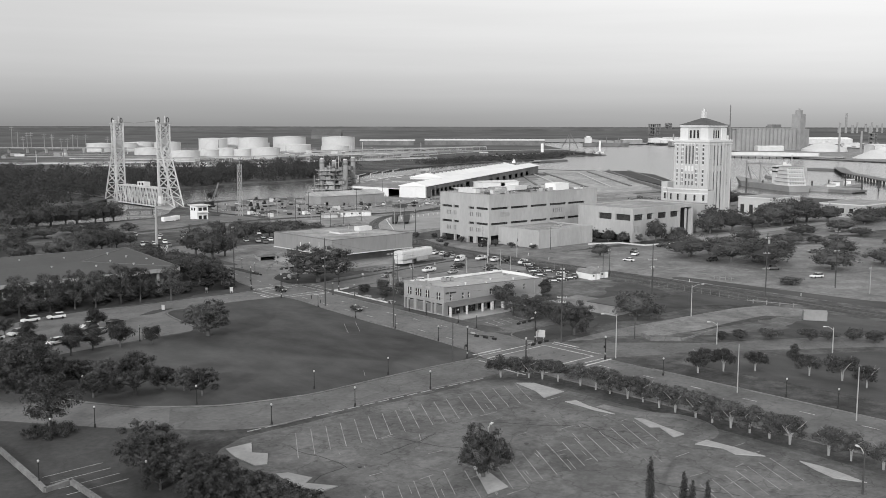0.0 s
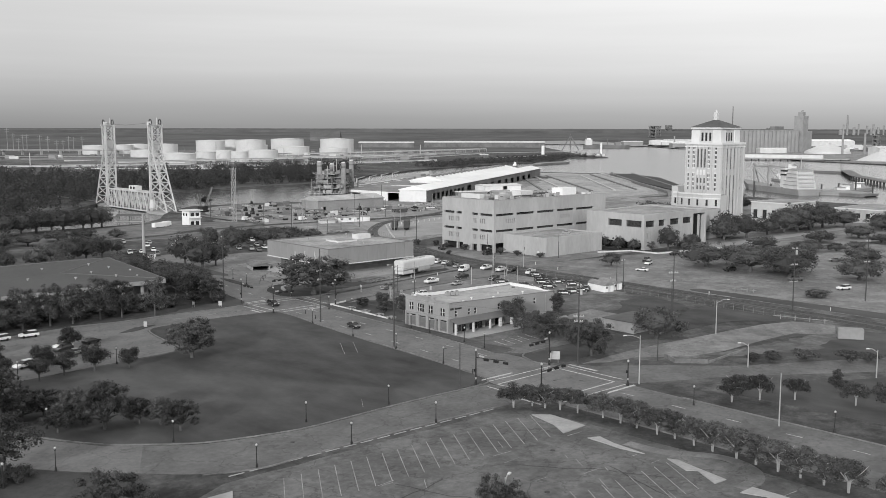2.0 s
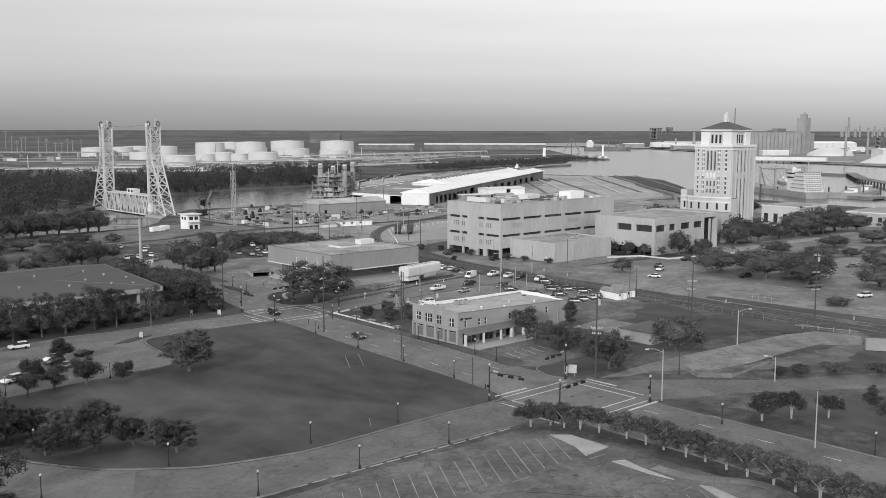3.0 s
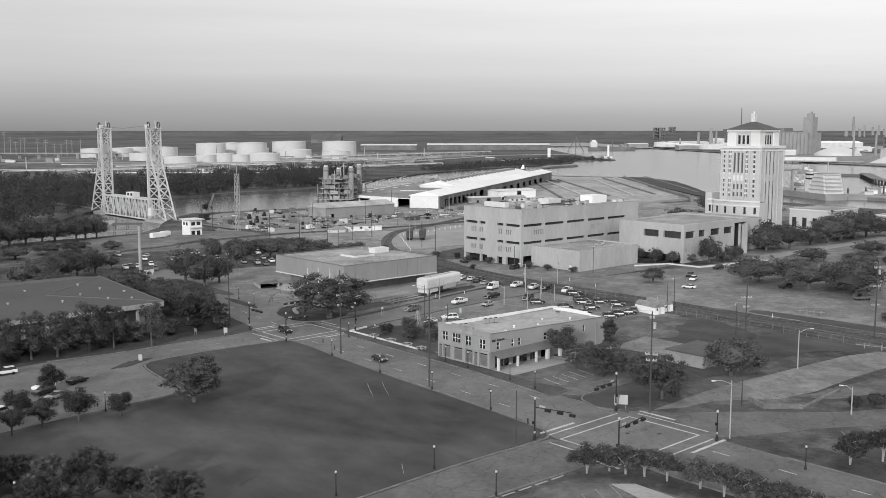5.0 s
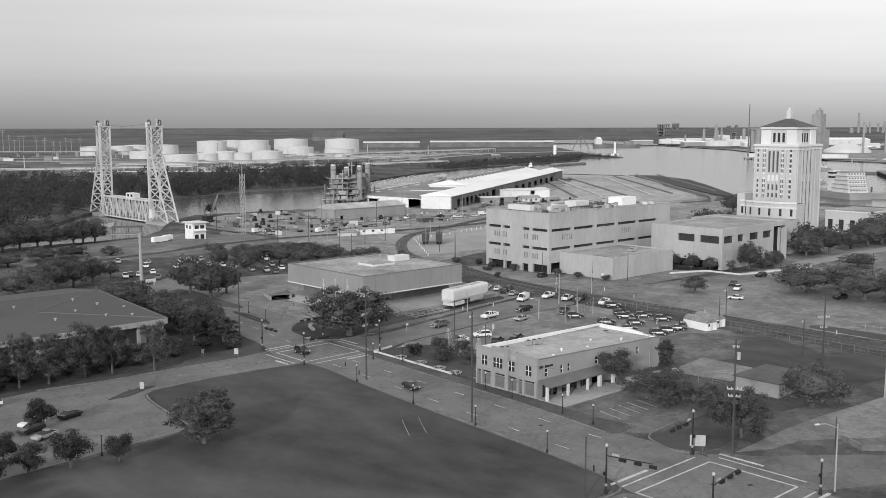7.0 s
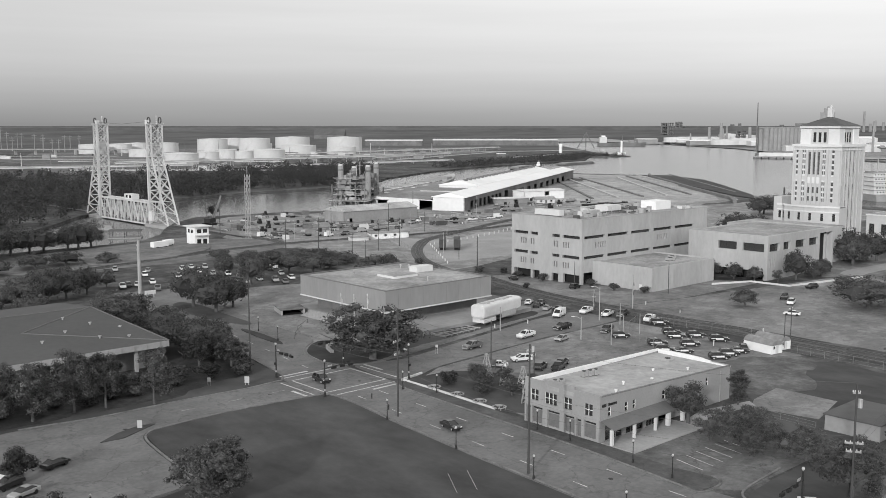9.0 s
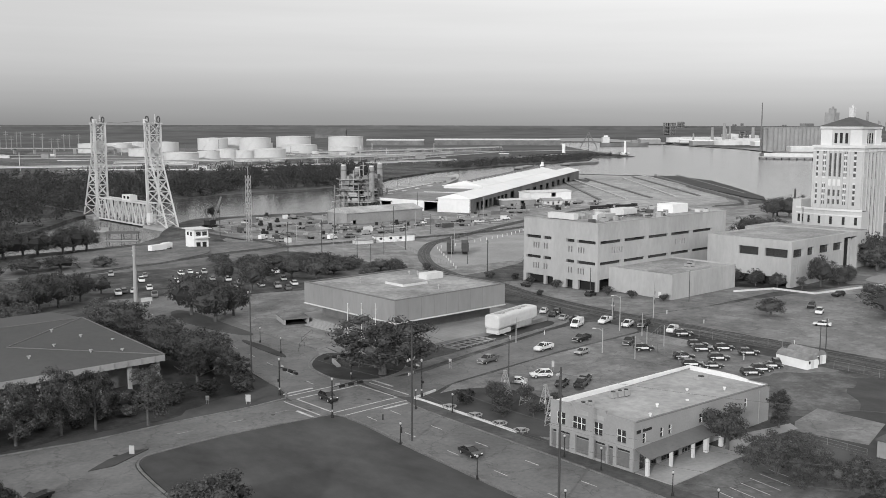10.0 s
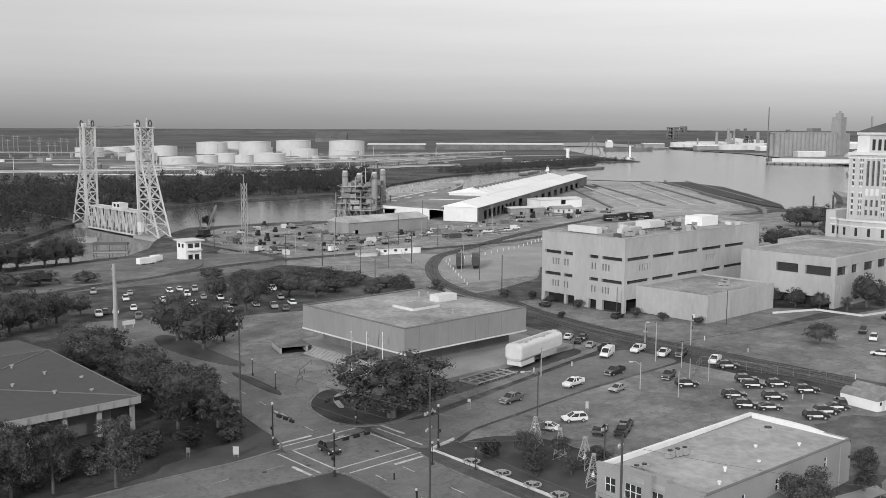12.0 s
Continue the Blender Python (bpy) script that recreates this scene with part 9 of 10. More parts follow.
def utility_pole(x, y, h, rz, arms, label, pale=False, drum=False, r=0.19):
    e = thing("utility_pole", label, "utility pole", pose(x, y, 0, 0, 0, rz), "utility poles")
    part("pole", Geo().cyl(0, 0, -0.1, h, r, 8, r * 0.62), M_WOODGREY if pale else M_WOODPOLE, e)
    for z, w in arms:
        a = part("crossarm", Geo().box(-w / 2, 0.1, z - 0.13, w / 2, 0.3, z + 0.13), M_WOODGREY, e, "bleached wooden crossarm")
        for k in (-0.46, -0.2, 0.2, 0.46):
            part("insulator", Geo().cyl(w * k, 0.19, z + 0.09, z + 0.34, 0.07, 6), M_OFFWHITE, a)
    if drum:
        part("transformer", Geo().cyl(0.5, 0, h - 3.4, h - 2.2, 0.32, 10), M_GALV, e, "grey drum transformer")
    return e


POLES = [(25.2, 30.2, 21.0, 0, ((19.8, 0.9),), 0, 0), (29.6, 67.6, 20.6, 20, ((14.5, 2.6), (12.0, 1.8)), 0, 0), (43.6, -13.1, 20.0, -60, ((11.5, 2.4), (10.3, 2.0), (18.6, 1.0)), 0, 1), (29.2, 119.6, 21.0, 0, ((19.6, 0.9),), 0, 0),
         (96.4, -2.4, 20.0, -35, ((15.0, 2.6), (12.8, 1.6)), 0, 0), (142.4, -13.0, 20.5, -35, ((18.8, 1.8), (14.0, 2.2), (9.0, 2.4)), 0, 1), (175.9, -19.7, 20.5, -35, ((19.0, 1.8), (12.5, 2.0)), 0, 0), (45.0, 208.5, 20.0, 0, ((18.5, 1.2), (17.0, 1.0)), 1, 0),
         (35.6, -66.9, 10.0, 0, (), 1, 0), (34.7, -91.9, 10.1, 0, (), 1, 0), (61.4, -22.3, 5.2, 0, (), 0, 0), (11.0, -8.4, 9.5, 0, (), 0, 0), (52.0, 53.4, 11.4, 0, ((10.6, 1.2),), 0, 0), (118.9, 82.5, 5.6, 0, (), 1, 0), (124, 81, 5.4, 0, (), 1, 0),
         (130, 92, 6, 0, (), 1, 0), (108, 78, 5.5, 0, (), 1, 0), (99.5, 108.5, 6.5, 0, (), 1, 0), (166, 286, 14, 10, ((13, 1.6),), 0, 0), (181, 262, 12, 10, ((11, 1.6),), 0, 0), (198, 268, 13, 10, (), 0, 0), (153, 244, 12, 10, ((11, 1.6), (10, 1.6)), 0, 0), (173, 192, 13, 10, ((12, 1.6),), 0, 0),
         (188, 218, 12, 0, (), 0, 0), (150, 288, 14, 30, ((13, 1.8),), 0, 0), (205, 330, 14, 30, ((13, 1.8),), 0, 0), (236, 322, 14, 30, (), 0, 0), (320, 400, 13, 0, (), 0, 0), (160, 362, 16, 0, (), 0, 0), (212, 470, 9, 0, (), 0, 0), (168, 140, 9, 0, (), 0, 0), (182, 112, 10, 0, (), 0, 0),
         (173.5, -32.4, 9.2, 0, ((8.2, 1.4),), 1, 0), (120, 14, 9, 20, ((8.4, 3.0),), 0, 0), (140, 47, 10, 0, ((9.4, 1.8),), 0, 0), (135, 46, 9, 0, (), 0, 0), (300, 120, 9, 0, (), 0, 0), (262, 60, 8, 0, (), 0, 0)]
for x, y, h, rz, arms, pale, drum in POLES:
    utility_pole(x, y, h, rz, arms, "tall weathered wooden utility pole" if h > 12 and not pale else "thick pale pole by the river road" if x == 45.0 else "slim wooden pole beside the street", bool(pale), bool(drum), 0.72 if x == 45.0 else 0.2 if h > 12 else 0.14)
single("signboard", Geo().box(52, 220, 1.0, 55.6, 220.3, 2.2).bar((52.6, 220.15, 0), (52.6, 220.15, 1.0), 0.15).bar((55, 220.15, 0), (55, 220.15, 1.0), 0.15), M_OFFWHITE, "white sign panel by the river road", "sign")


def wire(p, q, sag, label="sagging overhead cable between poles"):
    g = Geo()
    p, q = Vector(p), Vector(q)
    pts = [p.lerp(q, i / 10) - Vector((0, 0, sag * 4 * (i / 10) * (1 - i / 10))) for i in range(11)]
    g.loft([[(p.x + dx, p.y + dy, p.z + dz) for dx, dy, dz in ((0.025, 0, 0), (0, 0.025, 0), (-0.025, 0, 0), (0, 0, 0.03))] for p in pts])
    single("overhead_cable", g, M_WIRE, label, "cable", "overhead cables")


for z in (14.7, 12.1, 10.4):
    wire((29.6, 67.6, z), (52, 53.4, min(z, 11)), 0.7)
    wire((29.6, 67.6, z), (29.2, 119.6, z), 1.0)
    wire((29.6, 67.6, z), (72, 84.8, min(z, 10)), 0.8)
for z in (20.0, 12.5, 9.5):
    wire((25.2, 30.2, z), (29.6, 67.6, z), 0.6)
    wire((25.2, 30.2, z), (43.6, -13.1, z), 0.8)
for z in (11.6, 10.4):
    wire((43.6, -13.1, z), (96.4, -2.4, z + 2), 1.0)
    wire((43.6, -13.1, z), (35.6, -66.9, min(z, 9.8)), 0.8)
    wire((35.6, -66.9, 9.8), (34.7, -91.9, 9.8), 0.3)
wire((96.4, -2.4, 15), (142.4, -13, 14), 0.8)
wire((96.4, -2.4, 12.9), (142.4, -13, 9), 0.8)
wire((142.4, -13, 18.8), (175.9, -19.7, 18.9), 0.6)


def signal(x, y, rz, reach, h=6.6, label="dark traffic signal mast with globe lamp and three heads"):
    e = thing("traffic_signal", label, "traffic signal", pose(x, y, 0.05, 0, 0, rz), "traffic signals")
    part("base", Geo().cyl(0, 0, 0, 0.9, 0.32, 10, 0.2), M_DARKPOLE, e)
    part("pole", Geo().cyl(0, 0, 0.9, h + 0.6, 0.16, 10, 0.11), M_DARKPOLE, e)
    part("globe", Geo().ball((0, 0, h + 0.9), 0.24, 8, 6, 1.2), M_GLOBE, e, "white globe lamp", smooth=True)
    part("wrap", Geo().cyl(0, 0, 1.2, 1.6, 0.18, 10), M_GALV, e, "pale notice on the pole")
    if reach:
        part("arm", Geo().bar((0, 0, h - 0.7), (reach, 0, h - 0.4), 0.13), M_DARKPOLE, e)
        for k in (0.35, 0.68, 1.0):
            hd = part("signal_head", Geo().box(reach * k - 0.55, -0.2, h - 1.1, reach * k + 0.55, 0.2, h - 0.65), M_BLACK, e, "black signal head")
            for j in (-0.36, 0.0, 0.36):
                part("lens", Geo().bar((reach * k + j, 0.19, h - 0.87), (reach * k + j, 0.24, h - 0.87), 0.24, n=8), M_DARKPOLE, hd)
        part("street_sign", Geo().box(reach * 0.12, -0.03, h - 0.5, reach * 0.28, 0.03, h - 0.15), M_GALV, e)
    part("pedestrian_head", Geo().box(-0.45, -0.2, 2.8, -0.12, 0.2, 3.3), M_BLACK, e)
    return e


signal(27.2, 87.8, 0, 6.6)
signal(28.4, 107.6, -90, 6.0)
signal(46.6, 107.6, 180, 6.4)
signal(49.2, 87.4, 90, 6.0)
signal(14.9, -9.2, -80, 7.5)
signal(15.9, -26.7, 5, 7.5)
signal(39.6, -8.0, 185, 6.8)
signal(38.1, -31.2, 0, 0, 4.4, "short dark pedestrian signal post with globe lamp")


def notice(x, y, w, h, z, rz, label, m=None):
    e = thing("sign", label, "sign", pose(x, y, 0, 0, 0, rz), "street signs")
    part("panel", Geo().box(-w / 2, -0.03, z, w / 2, 0.03, z + h), m or M_SIGN, e)
    part("post", Geo().bar((-w * 0.35, 0.06, 0), (-w * 0.35, 0.06, z + h), 0.07), M_GALV, e)
    part("post", Geo().bar((w * 0.35, 0.06, 0), (w * 0.35, 0.06, z + h), 0.07), M_GALV, e)
    return e


b = notice(41.8, -7.6, 2.6, 1.9, 0.9, -50, "white billboard on posts at the corner")
for k in range(4):
    part("text_bar", Geo().box(-1.0, -0.045, 1.2 + k * 0.36, 1.0 - 0.25 * (k % 2), -0.032, 1.32 + k * 0.36), M_GALV, b)
notice(20.2, 106.2, 1.0, 1.4, 0.6, -45, "white notice board on the verge")
notice(14.2, 111.5, 0.7, 0.9, 0.9, -45, "small grey sign on the verge", M_GALV)
notice(-9.8, 93.6, 0.9, 1.6, 0.0, -45, "white ticket machine box on the island")
notice(85, 83.5, 0.6, 1.4, 0.9, -45, "white parking notice in the vehicle yard")
notice(69, 100.2, 0.6, 0.6, 1.7, -45, "small white street sign by the kerb")
for x, y in ((31.1, 72.2), (33.5, 80.5), (21.0, -2.0), (101, 112), (112, 110), (106, 121), (126, 60), (130, 75), (150, 60), (150, 20), (152, -20), (156, 90), (160, 105)):
    single("bollard", Geo().cyl(x, y, 0, 1.1, 0.12, 8), M_OFFWHITE if x > 50 else M_DARKPOLE, "short post beside the carriageway", "post", "bollards")


# railway crossing signal, chain-link fences
def crossing_signal(x, y, rz, h, label):
    e = thing("crossing_signal", label, "railway signal", pose(x, y, 0, 0, 0, rz))
    part("mast", Geo().cyl(0, 0, 0, h, 0.14, 8), M_GALV, e)
    part("platform", Geo().box(-0.9, -0.5, h * 0.62, 0.9, 0.5, h * 0.62 + 0.1), M_GALV, e)
    for z in (h * 0.7, h * 0.45):
        part("target", Geo().bar((0, -0.16, z), (0, -0.28, z), 1.0, n=12), M_BLACK, e, "round black signal target")
    part("ladder", Geo().bar((0.4, 0.1, 0), (0.4, 0.1, h * 0.62), 0.06).bar((0.7, 0.1, 0), (0.7, 0.1, h * 0.62), 0.06), M_GALV, e)


crossing_signal(152, 104, 40, 10.5, "grey railway signal mast with round targets")
crossing_signal(144.1, 112.5, 40, 5.5, "grey level crossing signal with lights")
M_FENCE = mat("fence_wire", 0.24, 0.2, 1, 1, 0.6, metal=0.4)


def fence(line, h, label):
    e = thing("chain_link_fence", label, "fence")
    for (xa, ya), (xb, yb) in zip(line, line[1:]):
        d = math.hypot(xb - xa, yb - ya)
        n = max(1, int(d / 3.2))
        for i in range(n + 1):
            t = i / n
            part("post", POSTS[h] if h in POSTS else POSTS.setdefault(h, Geo().cyl(0, 0, 0, h, 0.05, 6).mesh("post", M_FENCE)), None, e, at=pose(xa + (xb - xa) * t, ya + (yb - ya) * t, 0))
        for z in (h, h * 0.5, 0.15):
            part("rail", Geo().bar((xa, ya, z), (xb, yb, z), 0.05 if z == h else 0.025), M_FENCE, e)


POSTS = {}
fence([(112, 66), (117, 78), (121, 84), (136, 90.5), (144, 60)], 2.1, "grey chain-link fence round the vehicle yard")
fence([(81.4, 24.6), (80.9, 10.6)], 1.2, "dark wire fence beside the pale slab")
fence([(134, 42), (133, 14), (131, -20)], 1.8, "grey chain-link fence along the railway")
fence([(176, 214), (190, 250), (216, 298)], 1.8, "grey chain-link fence round the pale yard")
fence([(150, 180), (160, 215), (175, 238)], 1.5, "low fence beside the railway curve")


def barrier(x, y, rz, l, label):
    e = thing("barrier_rail", label, "barrier", pose(x, y, 0, 0, 0, rz))
    part("rail", Geo().box(-l / 2, -0.04, 0.8, l / 2, 0.04, 0.92), M_PALE, e)
    for k in range(4):
        part("post", Geo().cyl(-l / 2 + l * (k + 0.5) / 4, 0, 0, 1.3, 0.12, 8), M_PALE, e)


barrier(131, -22, -75, 16, "white barrier rail with round posts")
barrier(163, 15, -75, 8, "white barrier rail in the open car park")


def hut(x, y, rz, l, w, h, label):
    e = thing("storage_hut", label, "hut", pose(x, y, 0, 0, 0, rz), "white storage huts")
    n = 9
    prof = [(-w / 2, 0), (-w / 2, h * 0.62), (-w * 0.3, h * 0.88), (0, h), (w * 0.3, h * 0.88), (w / 2, h * 0.62), (w / 2, 0)]
    part("shell", Geo().loft([[(-l / 2, a, z) for a, z in prof], [(l / 2, a, z) for a, z in prof]]), M_WHITE, e, "white barrel-roofed hut")
    part("roof", Geo().loft([[(-l / 2 - 0.1, a * 1.04, z + 0.06) for a, z in prof[1:-1]], [(l / 2 + 0.1, a * 1.04, z + 0.06) for a, z in prof[1:-1]]]), M_ROOFGREY, e)
    part("door", Geo().box(-l / 2 - 0.05, -0.5, 0, -l / 2 - 0.004, 0.5, 2.0), M_OFFWHITE, e)
    part("window", Geo().box(-l / 2 - 0.06, 0.75, 1.2, -l / 2 - 0.004, 1.3, 1.9), M_GLASS, e)


hut(130.6, 49.2, 80, 8.4, 4.0, 3.3, "white barrel-roofed storage hut in the yard")
hut(136.2, 49.8, 80, 8.0, 3.8, 3.3, "white barrel-roofed storage hut near the railway")
e = thing("container", "white shipping container with a ribbed side", "container", pose(118.6, -41.5, 0, 0, 0, -58))
part("body", Geo().box(-3.1, -1.3, 0.1, 3.1, 1.3, 2.7), M_PALE, e)
for k in range(11):
    part("rib", Geo().box(-2.9 + k * 0.57, -1.36, 0.2, -2.7 + k * 0.57, -1.302, 2.6), M_PALE, e)
b = thing("low_store", "low store with a dark flat roof and pale block walls", "building")
part("west_wall", Geo().box(81.4, -0.8, 0, 81.8, 9.2, 2.9), M_PALE, b)
part("south_wall", Geo().box(81.8, -0.8, 0, 94.4, -0.4, 2.9), M_PALE, b)
part("north_wall", Geo().box(81.8, 8.8, 0, 94.4, 9.2, 2.9), M_PALE, b)
part("east_wall", Geo().box(94.0, -0.4, 0, 94.4, 8.8, 2.9), M_PALE, b)
part("roof", Geo().box(81.1, -1.1, 2.9, 94.7, 9.5, 3.15), M_ROOFDARK, b, "dark flat roof")


# ---------------------------------------------------------------- museum forecourt
single("museum_plinth", Geo().prism([(78.5, 117.5), (98, 118.5), (126, 121.5), (124, 172), (76, 172), (76, 146), (76, 128)], 0, 1.25), M_PALE, "raised pale concrete terrace under the museum", "terrace", kind="structure")
for k in range(9):
    single("step", Geo().box(75.5 - 0.5 * k, 147, 0, 76 - 0.5 * k, 162.5, 1.25 - 0.139 * (k + 1)), M_CONC, "broad pale concrete step", "step", "museum steps", kind="structure")
b = thing("ramp_shelter", "low concrete ramp shelter with a dark opening", "shelter", pose(67.8, 166.0, 0, 0, 0, -20))
part("side_wall", Geo().box(0, 0, 0, 0.5, 9, 1.5), M_CONC, b)
part("side_wall", Geo().box(6.6, 0, 0, 7.1, 9, 1.5), M_CONC, b)
# end wall and floor are coloured near-black for the shade inside
part("back_wall", Geo().box(0.5, 8.5, 0, 6.6, 9, 1.5), M_DARKIN, b, "inner end wall coloured dark as if unlit")
part("roof", Geo().box(-0.2, -0.2, 1.5, 7.3, 9.2, 1.75), M_LIGHTLOT, b)
part("floor", Geo().box(0.5, 0, 0.0, 6.6, 8.5, 0.12), M_DARKIN, b)
for x, y in ((69.2, 138.8), (74.0, 133.5), (71.6, 136.2)):
    e = thing("flagpole", "white flagpole in the museum forecourt", "flagpole", pose(x, y, 0, 0, 0, 30), "museum flagpoles")
    part("pole", Geo().cyl(0, 0, 0, 9.6, 0.09, 8, 0.05), M_WHITE, e)
    part("finial", Geo().ball((0, 0, 9.7), 0.12), M_WHITE, e)
    part("flag", Geo().loft([[(0.06, 0.02, 8.0), (0.06, 0.02, 9.3), (0.06, -0.02, 9.3), (0.06, -0.02, 8.0)], [(0.4, 0.15, 7.2), (0.42, 0.14, 8.6), (0.42, 0.1, 8.6), (0.4, 0.11, 7.2)], [(0.7, -0.1, 6.9), (0.8, -0.12, 8.1), (0.8, -0.16, 8.1), (0.7, -0.14, 6.9)]]), M_OFFWHITE, e, "limp pale flag")
for a, c in (((60, 146), (66, 150)), ((56, 141), (60, 144)), ((53, 137), (56, 139))):
    single("handrail", Geo().bar((*a, 0), (*a, 1.0), 0.07).bar((*a, 1.0), (*c, 1.6), 0.07).bar((*c, 0.6), (*c, 1.6), 0.07), M_DARKPOLE, "dark bent steel handrail", "handrail", "museum handrails")
single("bench_wall", strip(Geo(), smooth_line([(51, 118), (54, 124), (60, 126), (66, 124.5)]), 0.9, 0, 0.6), M_PALE, "curved pale seating wall under the oak", "wall")


def white_tank():
    e = thing("display_tank", "large white boxy rounded tank on a white plinth", "tank", pose(108.5, 118.6, 1.2, 0, 0, 12))
    zc = 2.75
    rows = []
    for t, ky, kz, up in ((-10.0, 0.84, 0.78, 0.3), (-9.7, 0.97, 0.95, 0.06), (-9.2, 1.0, 1.0, 0.0), (8.6, 1.0, 0.97, 0.05), (9.5, 0.97, 0.9, 0.16), (9.9, 0.8, 0.7, 0.4)):
        ring = []
        for i in range(28):
            a = 2 * math.pi * i / 28
            c, q = math.cos(a), math.sin(a)
            w = 1.0 - 0.34 * max(0.0, -q) ** 2
            ring.append((t, 2.3 * ky * w * math.copysign(abs(c) ** 0.36, c), zc + up + 2.05 * kz * math.copysign(abs(q) ** 0.4, q)))
        rows.append(ring)
    part("shell", Geo().loft(rows), M_OFFWHITE, e, "white painted tank shell")
    part("plinth", Geo().box(-9.4, -1.9, -0.2, -3.4, 1.9, 0.9), M_OFFWHITE, e, "white box plinth")
    for x in (2, 6):
        part("saddle", Geo().box(x - 0.3, -1.6, -0.2, x + 0.3, 1.6, 0.9), M_CONC, e)
    part("walkway", Geo().box(-8, -0.6, 4.76, 7, 0.6, 4.9), M_GALV, e)
    for k in range(5):
        part("roof_fitting", Geo().box(-6.5 + k * 2.7, -1.3 + 0.5 * (k % 3), 4.7, -5.6 + k * 2.7, -0.7 + 0.5 * (k % 3), 5.1), M_GALV, e)
    part("panel_frame", Geo().box(-1.0, -2.35, 0.2, 6.5, -2.25, 1.8), M_GALV, e)


white_tank()
e = thing("planting_frame", "low pale concrete grid frame with dark beds", "planter", pose(89.5, 115.2, 0.1, 0, 0, 6))
for k in range(7):
    part("beam", Geo().box(-7 + k * 2.3, -2.6, 0, -6.75 + k * 2.3, 2.6, 0.45), M_CONC, e)
for y in (-2.7, 0, 2.6):
    part("cross_beam", Geo().box(-7, y - 0.12, 0.45, 7.1, y + 0.12, 0.62), M_CONC, e)
part("bed", Geo().box(-6.9, -2.5, 0, 7, 2.5, 0.22), M_DIRT, e, "dark planted bed")


# ---------------------------------------------------------------- corner garden: benches, model derricks, white kerb
single("garden_wall", strip(Geo(), [(47.2, 87.2), (46.9, 73), (46.3, 58.5)], 0.3, 0, 0.45), M_OFFWHITE, "low white wall round the corner garden", "wall", kind="structure")
single("garden_wall", strip(Geo(), [(47.2, 87.2), (54, 88.6)], 0.3, 0, 0.45), M_OFFWHITE, "low white wall round the corner garden", "wall", kind="structure")
patch("garden_lawn", [(46.9, 51), (67, 52), (67, 80), (60, 86.5), (47, 86.8)], 0.07, M_GRASS, "grass of the corner garden", "lawn")


def picnic(x, y):
    if "picnic" in PROTO:
        return copy_thing(PROTO["picnic"], pose(x, y, 0.08, 0, 0, x * 40))
    e = thing("picnic_table", "round pale picnic table with ring benches", "table", pose(x, y, 0.08), "garden tables")
    part("tabletop", Geo().cyl(0, 0, 0.68, 0.76, 0.65, 12), M_CONC, e)
    part("pedestal", Geo().cyl(0, 0, 0, 0.68, 0.14, 8), M_CONC, e)
    for k in range(6):
        t0, t1 = k * 1.0472 + 0.12, (k + 1) * 1.0472 - 0.12
        part("bench", Geo().bar((1.35 * math.cos(t0), 1.35 * math.sin(t0), 0.45), (1.35 * math.cos(t1), 1.35 * math.sin(t1), 0.45), 0.34, 0.08), M_CONC, e)
        tm = (t0 + t1) / 2
        part("bench_leg", Geo().bar((1.2 * math.cos(tm), 1.2 * math.sin(tm), 0), (1.2 * math.cos(tm), 1.2 * math.sin(tm), 0.42), 0.12), M_CONC, e)
    PROTO["picnic"] = e


for x, y in ((47.8, 77.6), (47.6, 70.3), (47.4, 63.6), (47.2, 58.0)):
    picnic(x, y)


def derrick(x, y):
    if "derrick" in PROTO:
        return copy_thing(PROTO["derrick"], pose(x, y, 0.08, 0, 0, y * 7))
    e = thing("model_derrick", "small timber oil derrick model with a white tip", "derrick", pose(x, y, 0.08), "model derricks")
    H, w0, w1 = 5.0, 1.1, 0.2
    c = [(-1, -1), (1, -1), (1, 1), (-1, 1)]
    for sx, sy in c:
        part("leg", Geo().bar((sx * w0, sy * w0, 0), (sx * w1, sy * w1, H), 0.1), M_WOODGREY, e)
    for j in range(5):
        za, zb = H * j / 5, H * (j + 1) / 5
        wa, wb = w0 + (w1 - w0) * j / 5, w0 + (w1 - w0) * (j + 1) / 5
        for k in range(4):
            p, q = c[k], c[(k + 1) % 4]
            part("brace", Geo().bar((p[0] * wa, p[1] * wa, za), (q[0] * wb, q[1] * wb, zb), 0.06), M_WOODGREY, e)
            part("girt", Geo().bar((p[0] * wb, p[1] * wb, zb), (q[0] * wb, q[1] * wb, zb), 0.06), M_WOODGREY, e)
    part("crown_block", Geo().box(-0.3, -0.3, H, 0.3, 0.3, H + 0.25), M_WOODGREY, e)
    part("marker", Geo().cyl(0, 0, 1.6, 2.5, 0.34, 6, 0.05), M_WHITE, e, "white cone marker")
    PROTO["derrick"] = e


for x, y in ((62.3, 76.6), (60.7, 69.5), (60.0, 63.6), (54.6, 57.5)):
    derrick(x, y)
single("banner_frame", Geo().bar((66, 80, 0), (66, 80, 2.6), 0.1).bar((68.6, 80, 0), (68.6, 80, 2.6), 0.1).box(66.1, 79.95, 1.2, 68.5, 80.05, 2.4), M_AWNING, "grey framed board in the garden", "sign")


